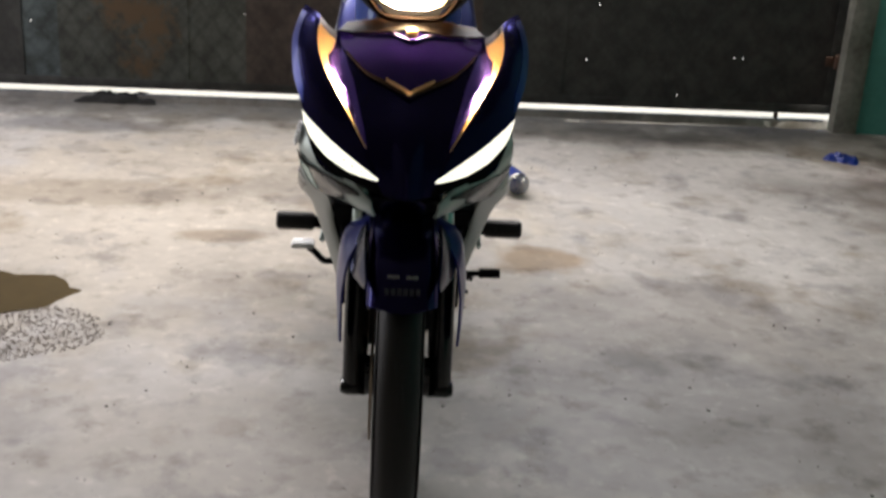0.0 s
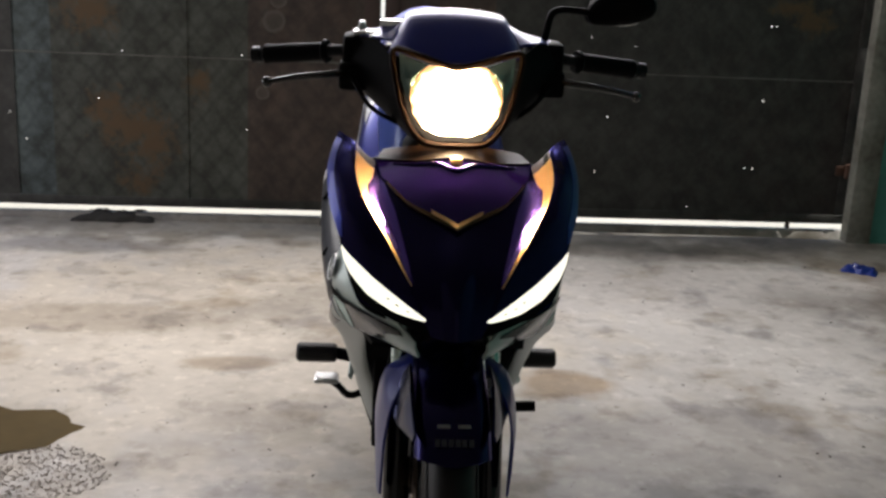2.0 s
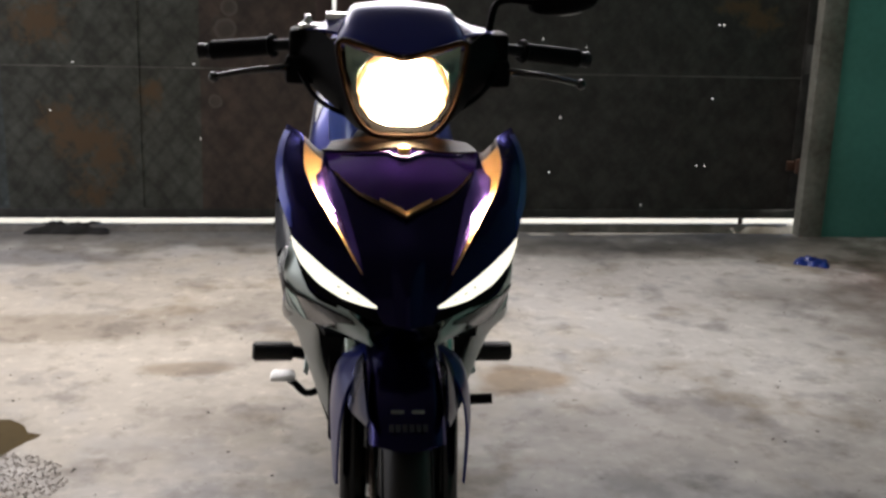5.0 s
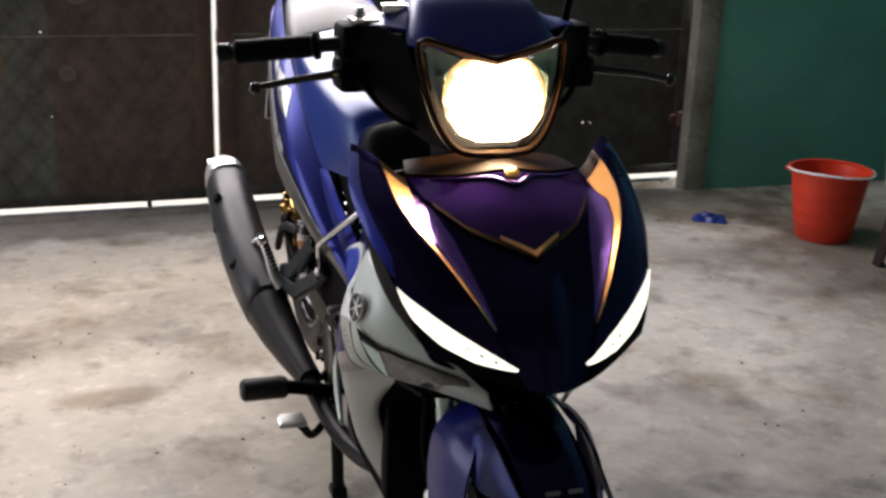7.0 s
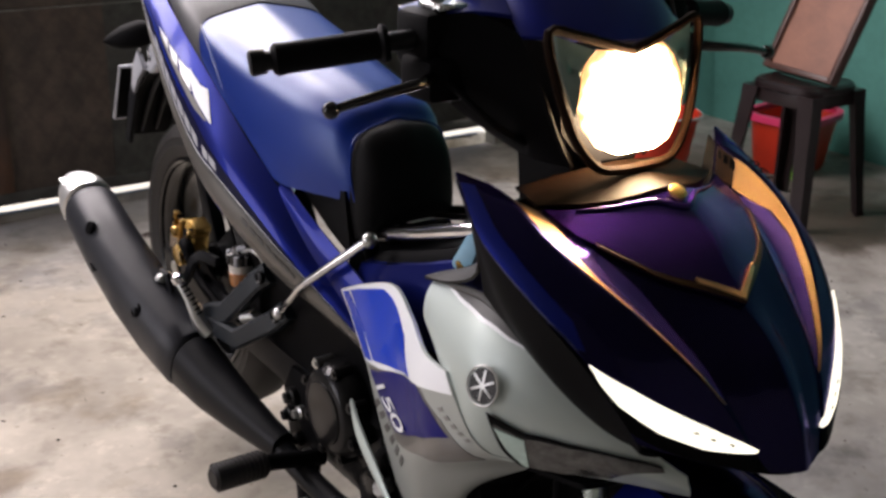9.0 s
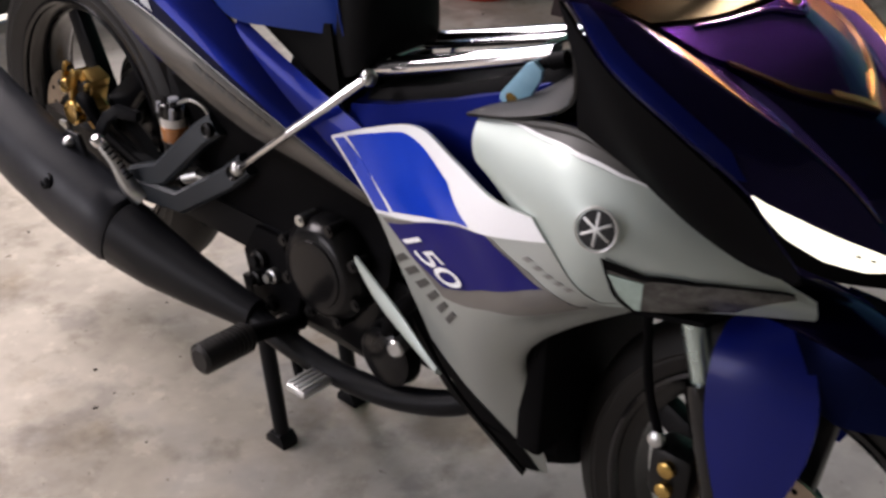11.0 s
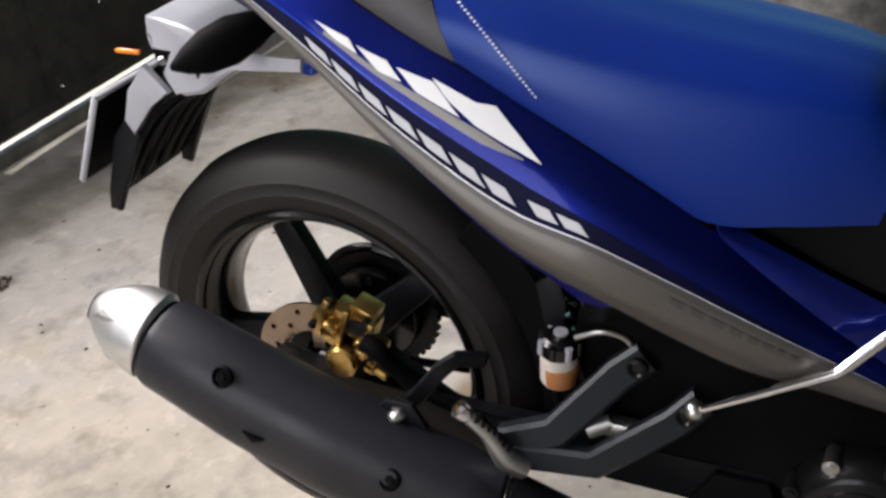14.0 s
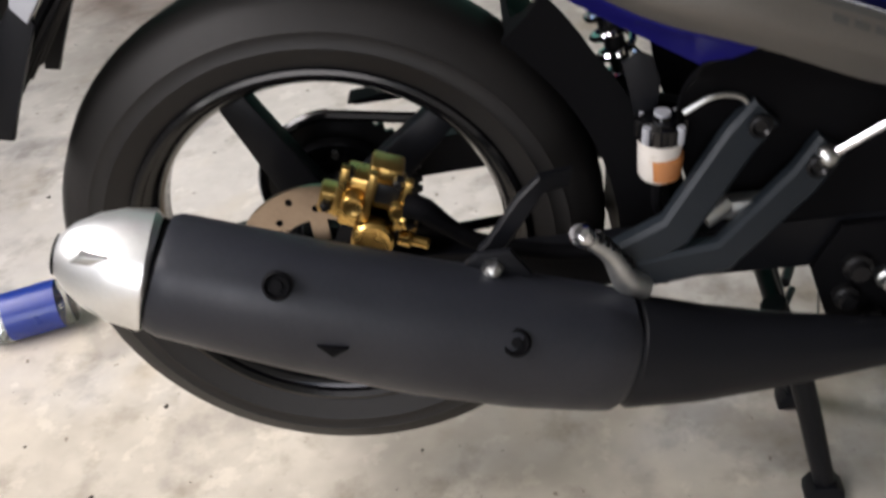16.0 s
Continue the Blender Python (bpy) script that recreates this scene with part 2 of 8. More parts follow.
for panel, x0, z0, r0 in ((M_BROWN, -0.558, 0.843, 0.040), (M_BROWN, -0.603, 0.55, 0.024), (M_BROWN, -0.543, 0.93, 0.03)):
    ring_stain(panel, x0, z0, r0)
M_SEAM = mat("worn_bare_steel", (0.19, 0.19, 0.17), 0.6, 0.3, (0.05, 0.048, 0.042), 6, 50, bump=0.2)
M_RUST = rusty_sheet("rusted_steel", (0.050, 0.030, 0.026), 0.45, 5.0)
M_CAP = mat("bright_brushed_aluminium", (0.80, 0.81, 0.80), 0.36, 0.9, (0.68, 0.69, 0.68), 16, 220, bump=0.06)
M_DISC = mat("heat_tinted_steel", (0.42, 0.34, 0.26), 0.32, 1.0, (0.30, 0.24, 0.19), 16, 180, bump=0.05)
M_GREEN = mat("green_wall_paint", (0.10, 0.32, 0.27), 0.7, 0, (0.065, 0.22, 0.185), 2.2, 40, bump=0.2)
M_PLASTER = mat("grey_plaster", (0.34, 0.33, 0.30), 0.85, 0, (0.26, 0.25, 0.22), 3.5, 45, bump=0.35)
M_PILLAR = mat("stained_plaster", (0.25, 0.25, 0.215), 0.88, 0, (0.085, 0.080, 0.062), 5.0, 40, bump=0.4)
M_OUT = mat("dusty_ground", (0.62, 0.58, 0.50), 0.9, 0, None, 1.5, 20, 0.2)
M_ROOF = mat("grey_roof_sheet", (0.20, 0.20, 0.19), 0.6, 0.2, None, 3, 30)
M_WATER = mat("muddy_water", (0.115, 0.085, 0.042), 0.06, 0, (0.085, 0.065, 0.035), 5, 30, bump=0.0, rough_var=0.03)
M_GRAVEL = mat("gravel", (0.44, 0.40, 0.36), 0.9, 0, (0.32, 0.29, 0.26), 40, 160, bump=0.3)
M_BLACK = mat("satin_black_plastic", (0.0035, 0.0035, 0.004), 0.58, 0, (0.0025, 0.0025, 0.003), 8, 300, bump=0.08, spec=0.035)
M_MATTE = mat("matte_black_metal", (0.0065, 0.007, 0.0088), 0.42, 0.0, (0.0045, 0.0048, 0.006), 6, 250, bump=0.12, spec=0.14)
M_MUFFLER = mat("blue_black_heat_paint", (0.0105, 0.0116, 0.0158), 0.42, 0.0, (0.0185, 0.0200, 0.0250), 11, 190, bump=0.16, rough_var=0.2, spec=0.3)
M_GLOSSK = mat("gloss_black", (0.003, 0.003, 0.0035), 0.2, 0, None, 6, 100, bump=0, rough_var=0.06, coat=0.12, spec=0.36)
M_CASE = mat("black_engine_enamel", (0.0040, 0.0040, 0.0045), 0.30, 0, (0.0030, 0.0030, 0.0034), 10, 160, bump=0.06, rough_var=0.08, coat=0.22, coat_rough=0.04, spec=0.10)
M_SLATE = mat("slate_grey_metal_paint", (0.0150, 0.0195, 0.0245), 0.40, 0.2, (0.011, 0.0145, 0.0185), 6, 250, bump=0.10, spec=0.3)
M_RUBBER = mat("tyre_rubber", (0.0125, 0.0115, 0.0108), 0.54, 0, (0.0075, 0.007, 0.0066), 5, 120, bump=0.15, spec=0.28)
M_BLUE = mat("metallic_blue_paint", (0.003, 0.010, 0.150), 0.40, 0.85, (0.0022, 0.0075, 0.115), 3, 400, bump=0, rough_var=0.05, coat=0.24, coat_rough=0.06, spec=0.2)
M_BLUEDECAL = mat("bright_blue_decal", (0.004, 0.045, 0.50), 0.3, 0.2, (0.003, 0.034, 0.42), 14, 300, bump=0, coat=0.5, coat_rough=0.12, spec=0.15)
M_NAVY = mat("navy_blue_paint", (0.003, 0.007, 0.042), 0.30, 0.8, (0.002, 0.004, 0.030), 4, 300, bump=0, coat=0.03, spec=0.15)
M_DEEP = mat("deep_navy_print", (0.0022, 0.0028, 0.024), 0.5, 0, None, 6, 300, 0.2, bump=0, spec=0.08)
M_VISOR = mat("mid_blue_paint", (0.0060, 0.0125, 0.165), 0.34, 0.1, (0.0048, 0.0100, 0.132), 4, 300, bump=0, rough_var=0.05, coat=0.10, spec=0.2)
M_DKBLUE = mat("deep_blue_purple_paint", (0.0075, 0.0055, 0.038), 0.24, 0.75, (0.0055, 0.0035, 0.027), 2.5, 400, bump=0, rough_var=0.04, coat=0.15, coat_rough=0.05, spec=0.2)
M_DKBLUE.node_tree.nodes["Principled BSDF"].inputs["Specular Tint"].default_value = (0.30, 0.22, 0.75, 1)
M_SILVER = mat("silver_green_paint", (0.44, 0.50, 0.47), 0.48, 0.35, (0.39, 0.45, 0.425), 3, 500, bump=0, rough_var=0.05, coat=0.2)
M_WHITE = mat("white_decal", (0.78, 0.80, 0.82), 0.35, 0, None, 4, 200, 0.08, bump=0, coat=0.5)
M_GREYD = mat("grey_decal", (0.13, 0.125, 0.115), 0.38, 0.2, None, 4, 200, 0.1, bump=0, coat=0.4)
M_TAILMARK = mat("dark_grey_print", (0.05, 0.05, 0.047), 0.45, 0, None, 8, 200, 0.15, bump=0)
M_TAUPE = mat("taupe_grey_paint", (0.105, 0.098, 0.086), 0.42, 0.3, (0.082, 0.076, 0.067), 5, 300, bump=0, coat=0.15)
M_GREYM = mat("mid_grey_print", (0.20, 0.20, 0.19), 0.4, 0.1, None, 8, 200, 0.15, bump=0)
M_BRACKET = mat("light_grey_bracket_paint", (0.36, 0.37, 0.40), 0.38, 0.2, (0.29, 0.30, 0.33), 9, 220, bump=0.05)
M_PURPLED = mat("purple_decal", (0.010, 0.009, 0.12), 0.35, 0.1, None, 4, 200, 0.15, bump=0, coat=0.0, spec=0.1)
M_GOLDD = mat("gold_decal", (0.72, 0.44, 0.20), 0.30, 0.75, (0.58, 0.33, 0.14), 9, 300, bump=0, coat=1.0, coat_rough=0.10, rough_var=0.05)
M_VIOLET = mat("violet_decal", (0.022, 0.008, 0.105), 0.20, 0.8, None, 4, 200, 0.2, bump=0, coat=0.6, coat_rough=0.06, spec=0.3)
# Violet of the flash, base colour raised to carry the headlight's reflection.
M_VFLASH = mat("violet_lamp_sheen", (0.13, 0.075, 0.42), 0.20, 0.8, (0.10, 0.055, 0.33), 4, 200, bump=0, coat=0.6, coat_rough=0.06, spec=0.3)
M_SEAT = mat("blue_vinyl", (0.0011, 0.0172, 0.188), 0.33, 0, (0.0009, 0.0135, 0.148), 5, 420, bump=0.10, spec=0.42)
for key, value in (("Sheen Weight", 0.05), ("Sheen Roughness", 0.45), ("Sheen Tint", (0.25, 0.50, 1.0, 1)), ("Specular Tint", (0.34, 0.54, 1.0, 1)), ("Coat Weight", 0.16), ("Coat Roughness", 0.28)):
    M_SEAT.node_tree.nodes["Principled BSDF"].inputs[key].default_value = value
M_VIOLET.node_tree.nodes["Principled BSDF"].inputs["Specular Tint"].default_value = (0.45, 0.22, 0.75, 1)
M_SEATK = mat("black_vinyl", (0.004, 0.004, 0.0045), 0.55, 0, None, 5, 420, bump=0.18, spec=0.08)
M_CHROME = mat("chrome", (0.80, 0.80, 0.82), 0.10, 1.0, (0.62, 0.62, 0.63), 14, 120, bump=0, rough_var=0.07)
M_STEEL = mat("brushed_steel", (0.52, 0.53, 0.52), 0.30, 1.0, (0.42, 0.43, 0.42), 20, 200, bump=0.05)
M_ALU = mat("cast_aluminium", (0.55, 0.56, 0.55), 0.35, 0.9, (0.40, 0.41, 0.40), 14, 150, bump=0.1)
M_GOLD = mat("gold_anodised", (0.62, 0.42, 0.14), 0.28, 0.95, (0.44, 0.28, 0.08), 18, 200, bump=0.05)
M_ENGINE = mat("engine_grey_metal", (0.0075, 0.0075, 0.008), 0.36, 0.15, (0.005, 0.005, 0.0055), 12, 150, bump=0.15, spec=0.25)
M_RED = mat("red_plastic", (0.62, 0.045, 0.015), 0.42, 0, (0.48, 0.03, 0.012), 6, 100, bump=0.05)
M_PINK = mat("pink_red_plastic", (0.60, 0.02, 0.06), 0.4, 0, None, 6, 100, 0.2)
M_STOOL = mat("dark_brown_plastic", (0.014, 0.007, 0.008), 0.35, 0, None, 8, 150, 0.3, bump=0.08)
M_WOOD = mat("reddish_wood", (0.27, 0.12, 0.075), 0.5, 0, (0.17, 0.075, 0.05), 8, 80, bump=0.15)
M_CLOTH = mat("black_cloth", (0.022, 0.020, 0.018), 0.9, 0, None, 20, 200, 0.4, bump=0.6)
M_FILM = mat("blue_plastic_film", (0.012, 0.035, 0.25), 0.3, 0, None, 10, 100, 0.3, bump=0.1)
M_TAG_BLUE = mat("pale_blue_print", (0.16, 0.20, 0.55), 0.35, 0, None, 30, 90, 0.2, bump=0)
M_LAMP = glow("headlight_glow", (1.0, 0.74, 0.44), 260.0)
# the lamp's reflector cells are dimmer and warmer towards the rim
nt = M_LAMP.node_tree
spot_at, gap, fall, power = (nt.nodes.new(k) for k in ("ShaderNodeNewGeometry", "ShaderNodeVectorMath", "ShaderNodeMapRange", "ShaderNodeMath"))
cell, wobble, rim_tint = nt.nodes.new("ShaderNodeTexVoronoi"), nt.nodes.new("ShaderNodeMath"), nt.nodes.new("ShaderNodeMix")
gap.operation, power.operation, wobble.operation, rim_tint.data_type = "DISTANCE", "POWER", "MULTIPLY_ADD", "RGBA"
gap.inputs[1].default_value = (0.0, -1.165, 0.993)
cell.inputs["Scale"].default_value = 70
wobble.inputs[1].default_value = 0.012
nt.links.new(spot_at.outputs["Position"], gap.inputs[0])
nt.links.new(spot_at.outputs["Position"], cell.inputs["Vector"])
nt.links.new(cell.outputs["Distance"], wobble.inputs[0])
nt.links.new(gap.outputs["Value"], wobble.inputs[2])
nt.links.new(wobble.outputs[0], fall.inputs["Value"])
for key, value in (("From Min", 0.053), ("From Max", 0.085), ("To Min", 1.0), ("To Max", 0.25)):
    fall.inputs[key].default_value = value
nt.links.new(fall.outputs[0], power.inputs[0])
power.inputs[1].default_value = 4.0
scaled = nt.nodes.new("ShaderNodeMath")
scaled.operation = "MULTIPLY"
scaled.inputs[1].default_value = 260.0
nt.links.new(power.outputs[0], scaled.inputs[0])
nt.links.new(scaled.outputs[0], nt.nodes["Principled BSDF"].inputs["Emission Strength"])
nt.links.new(fall.outputs[0], rim_tint.inputs[0])
rim_tint.inputs[6].default_value, rim_tint.inputs[7].default_value = (1.0, 0.42, 0.10, 1), (1.0, 0.74, 0.44, 1)
nt.links.new(rim_tint.outputs[2], nt.nodes["Principled BSDF"].inputs["Emission Color"])
M_DRL = glow("running_light_glow", (1.0, 0.95, 0.78), 1.12)
M_AMBER = mat("amber_lens", (0.75, 0.22, 0.02), 0.2, 0, None, 8, 80, 0.2, bump=0)
M_MIRROR = mat("mirror_glass", (0.85, 0.86, 0.88), 0.03, 1.0, None, 4, 50, 0.03, bump=0, rough_var=0.01)


# ---- mesh helpers ----
def part(name, bm, material, parent=None, label="", smooth=True, angle=38):
    """Links a bmesh as one mesh object, under a thing or a part."""
    bmesh.ops.remove_doubles(bm, verts=bm.verts, dist=0.00005)
    bmesh.ops.recalc_face_normals(bm, faces=bm.faces)
    me = bpy.data.meshes.new(name)
    bm.to_mesh(me)
    bm.free()
    me.materials.append(material)
    if smooth:
        me.polygons.foreach_set("use_smooth", [True] * len(me.polygons))
        me.set_sharp_from_angle(angle=radians(angle))
    ob = new(name, me)
    if parent:
        ob.parent = parent
    if label:
        ob["label"] = label
    return ob


def thing(name, label, category, group="", at=(0, 0, 0)):
    ob = new(name)
    ob.location = at
    return tagged(ob, label, category, group)


def box(bm, lo, hi, bevel=0.0, m=None):
    lo, hi = Vector(lo), Vector(hi)
    r = bmesh.ops.create_cube(bm, size=1.0)
    for v in r["verts"]:
        v.co = Vector([(lo[k] + hi[k]) / 2 + v.co[k] * (hi[k] - lo[k]) for k in range(3)])
    if bevel:
        es = list({e for v in r["verts"] for e in v.link_edges})
        got = bmesh.ops.bevel(bm, geom=es, offset=bevel, segments=2, affect="EDGES", profile=0.5)
        vs = list({v for f in got["faces"] for v in f.verts} | {v for v in r["verts"] if v.is_valid})
    else:
        vs = r["verts"]
    if m:
        bmesh.ops.transform(bm, matrix=m, verts=[v for v in vs if v.is_valid])
    return bm


def smooth_line(pts, n, closed=False):
    """A Catmull-Rom curve through the points, with n steps a span."""
    pts = [Vector(p) for p in pts]
    k = len(pts)
    get = (lambda i: pts[i % k]) if closed else (lambda i: pts[min(max(i, 0), k - 1)])
    out = []
    for i in range(k if closed else k - 1):
        a, b, c, d = get(i - 1), get(i), get(i + 1), get(i + 2)
        for s in range(n):
            t = s / n
            out.append(0.5 * (2 * b + (c - a) * t + (2 * a - 5 * b + 4 * c - d) * t * t + (3 * b - a - 3 * c + d) * t**3))
    if not closed:
        out.append(pts[-1].copy())
    return out


def tube(bm, pts, radius, sides=12, steps=6, caps=True, smooth=True):
    """A round bar along a line; radius: one number or one for each point."""
    line = smooth_line(pts, steps) if smooth and len(pts) > 2 else [Vector(p) for p in pts]
    rs = radius if isinstance(radius, (list, tuple)) else [radius] * len(pts)
    u = np.linspace(0, len(pts) - 1, len(line))
    rad = np.interp(u, range(len(pts)), rs)
    up = Vector((0.13, 0.31, 0.94))
    rings = []
    for i, p in enumerate(line):
        way = (line[min(i + 1, len(line) - 1)] - line[max(i - 1, 0)]).normalized()
        a = way.cross(up)
        a = a.normalized() if a.length > 0.02 else way.cross(Vector((1, 0, 0))).normalized()
        b = way.cross(a).normalized()
        up = -b if (-b).dot(up) > 0 else b
        a = up.cross(way).normalized()
        rings.append([bm.verts.new(p + float(rad[i]) * (math.cos(q) * a + math.sin(q) * up)) for q in np.linspace(0, 2 * math.pi, sides, endpoint=False)])
    for r, s in zip(rings, rings[1:]):
        for j in range(sides):
            bm.faces.new((r[j], r[(j + 1) % sides], s[(j + 1) % sides], s[j]))
    if caps:
        bm.faces.new(rings[0][::-1])
        bm.faces.new(rings[-1])
    return bm


def loft(bm, sections, caps=True, closed=True):
    """A skin over cross sections with equally many points."""
    rings = [[bm.verts.new(p) for p in s] for s in sections]
    k = len(rings[0])
    for r, s in zip(rings, rings[1:]):
        for j in range(k if closed else k - 1):
            bm.faces.new((r[j], r[(j + 1) % k], s[(j + 1) % k], s[j]))
    if caps and closed:
        bm.faces.new(rings[0][::-1])
        bm.faces.new(rings[-1])
    return bm


def surface(bm, grid, thick=0.004, nu=4, nv=4, flip=1):
    """A smooth curved panel through rows of control points, with thickness."""
    rows = [smooth_line(r, nu) for r in grid]
    cols = [smooth_line([r[j] for r in rows], nv) for j in range(len(rows[0]))]
    pts = [[cols[j][i] for j in range(len(cols))] for i in range(len(cols[0]))]
    h, w = len(pts), len(pts[0])
    norm = [[None] * w for _ in range(h)]
    for i in range(h):
        for j in range(w):
            a = pts[min(i + 1, h - 1)][j] - pts[max(i - 1, 0)][j]
            b = pts[i][min(j + 1, w - 1)] - pts[i][max(j - 1, 0)]
            c = a.cross(b)
            norm[i][j] = c.normalized() * flip if c.length > 1e-9 else Vector((0, 0, 0))
    top = [[bm.verts.new(p) for p in r] for r in pts]
    low = [[bm.verts.new(p - norm[i][j] * thick) for j, p in enumerate(r)] for i, r in enumerate(pts)]
    for i in range(h - 1):
        for j in range(w - 1):
            bm.faces.new((top[i][j], top[i][j + 1], top[i + 1][j + 1], top[i + 1][j]))
            bm.faces.new((low[i][j], low[i + 1][j], low[i + 1][j + 1], low[i][j + 1]))
    rim = [(i, 0) for i in range(h)] + [(h - 1, j) for j in range(1, w)] + [(i, w - 1) for i in range(h - 2, -1, -1)] + [(0, j) for j in range(w - 2, 0, -1)]
    for (i, j), (k, l) in zip(rim, rim[1:] + rim[:1]):
        try:
            bm.faces.new((top[i][j], top[k][l], low[k][l], low[i][j]))
        except ValueError:
            pass
    return bm


def plate(bm, outline, lo, hi, m=None, bevel=0.0):
    """A flat shape, its outline in (y, z), between x = lo and x = hi; or laid by m."""
    a = [bm.verts.new((lo, y, z)) for y, z in outline]
    b = [bm.verts.new((hi, y, z)) for y, z in outline]
    faces = [bm.faces.new(a), bm.faces.new(b[::-1])]
    k = len(a)
    faces += [bm.faces.new((a[i], b[i], b[(i + 1) % k], a[(i + 1) % k])) for i in range(k)]
    vs = a + b
    if bevel:
        es = list({e for f in faces[:2] for e in f.edges})
        got = bmesh.ops.bevel(bm, geom=es, offset=bevel, segments=2, affect="EDGES", profile=0.5)
        vs = list({v for f in got["faces"] for v in f.verts} | {v for v in vs if v.is_valid})
    if m:
        bmesh.ops.transform(bm, matrix=m, verts=[v for v in vs if v.is_valid])
    return bm


def lathe(bm, profile, m=None, sides=32, closed=False):
    """A turned shape round the x axis: profile of (x, radius)."""
    rings = [[bm.verts.new((x, r * math.cos(q), r * math.sin(q))) for q in np.linspace(0, 2 * math.pi, sides, endpoint=False)] for x, r in profile]
    pairs = list(zip(rings, rings[1:])) + ([(rings[-1], rings[0])] if closed else [])
    for r, s in pairs:
        for j in range(sides):
            bm.faces.new((r[j], r[(j + 1) % sides], s[(j + 1) % sides], s[j]))
    if not closed:
        for r, flip in ((rings[0], -1), (rings[-1], 1)):
            bm.faces.new(r[::flip])
    if m:
        bmesh.ops.transform(bm, matrix=m, verts=[v for r in rings for v in r])
    return bm


def along(a, b):
    """Turns the x axis to run from a to b, with its origin at a."""
    way = (Vector(b) - Vector(a)).normalized()
    return Matrix.Translation(a) @ way.to_track_quat("X", "Z").to_matrix().to_4x4()


def mirrored(bm):
    """A copy of the mesh on the other side of the machine."""
    other = bm.copy()
    bmesh.ops.transform(other, matrix=Matrix.Diagonal((-1, 1, 1, 1)), verts=other.verts)
    bmesh.ops.reverse_faces(other, faces=other.faces)
    return other

# ---- the yard ----
GATE_Y, GATE_SLOPE = 1.709, 0.0358


def floor_height(x, y):
    """A slightly uneven slab, with one broken hollow."""
    wet = (abs((x + 1.15) / 0.275) ** 3 + abs((y + 0.372) / 0.150) ** 3) ** (1 / 3) + 0.20 * noise.noise((x * 5, y * 5, 4.3)) + 0.20 * noise.noise((x * 14, y * 16, 0.9))
    dry = math.hypot((x + 1.06) / 0.34, (y + 0.61) / 0.20) + 0.35 * noise.noise((x * 7, y * 7, 2.3))
    dip = -0.020 * max(0.0, min(1.0, (1.1 - wet) / 0.45))
    dip = min(dip, (-0.007 + 0.006 * noise.noise((x * 22, y * 22, 6.1))) * max(0.0, min(1.0, (1.1 - dry) / 0.3)))
    return dip + 0.0015 * noise.noise((x * 2.3, y * 2.3, 1.7))


def build_floor():
    bm = bmesh.new()
    xs = sorted(set(np.round(np.r_[np.linspace(-3.2, -1.6, 9), np.linspace(-1.6, -0.5, 56), np.linspace(-0.5, 3.4, 30)], 4)))
    ys = sorted(set(np.round(np.r_[np.linspace(-5.6, -1.0, 24), np.linspace(-1.0, 0.0, 51), np.linspace(0.0, 1.72, 12)], 4)))
    v = [[bm.verts.new((x, y, floor_height(x, y))) for x in xs] for y in ys]
    for a, b in zip(v, v[1:]):
        for j in range(len(xs) - 1):
            bm.faces.new((a[j], a[j + 1], b[j + 1], b[j]))
    return tagged(part("floor", bm, M_FLOOR), "worn grey concrete yard floor with damp stains and painted shade at the gate", "floor", kind="structure")


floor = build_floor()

bm = bmesh.new()
box(bm, (-300, -300, -0.5), (300, 600, -0.035))
tagged(part("ground", bm, M_OUT, smooth=False), "dusty pale ground outside the gate", "ground", kind="structure")


def wall(name, lo, hi, material, label):
    bm = bmesh.new()
    box(bm, lo, hi)
    return tagged(part(name, bm, material, smooth=False), label, "wall", kind="structure")


wall("wall_west", (-3.35, 1.55, -0.1), (-3.2, 2.0, 3.1), M_PLASTER, "plain plastered side wall")
wall("wall_west_far", (-3.35, -5.7, -0.1), (-3.2, -0.35, 3.1), M_PLASTER, "plain plastered side wall")
wall("wall_west_head", (-3.35, -0.35, 2.25), (-3.2, 1.55, 3.1), M_PLASTER, "plastered wall over the side doorway")
wall("wall_south", (-3.2, -5.75, -0.1), (3.35, -5.6, 3.1), M_PLASTER, "plain plastered wall behind the camera")
wall("wall_east", (3.09, -5.6, -0.1), (3.24, 1.68, 3.1), M_GREEN, "green painted wall with dirt near the floor")
wall("wall_north", (2.03, 1.68, -0.1), (3.24, 1.73, 3.1), M_GREEN, "green painted wall beside the gate")
bm = bmesh.new()
plate(bm, [(1.668, -0.1), (1.668, 3.1), (1.74, 3.1), (1.74, -0.1)], 1.920, 2.03, bevel=0.008)
tagged(part("gate_pillar", bm, M_PILLAR), "pale grey plastered gate pillar with dirty foot", "pillar", kind="structure")
wall("wall_gate_side", (-3.2, 1.60, -0.1), (-2.38, 1.75, 3.1), M_PLASTER, "plastered wall end beside the gate")

bm = bmesh.new()
box(bm, (-3.35, -5.75, 3.1), (3.35, 2.05, 3.16))
tagged(part("ceiling", bm, M_ROOF, smooth=False), "grey sheet roof over the yard", "ceiling", kind="structure")


GATE_TURN = math.degrees(math.atan(GATE_SLOPE))
GATE_M = pose(0, GATE_Y, 0, 0, 0, GATE_TURN)


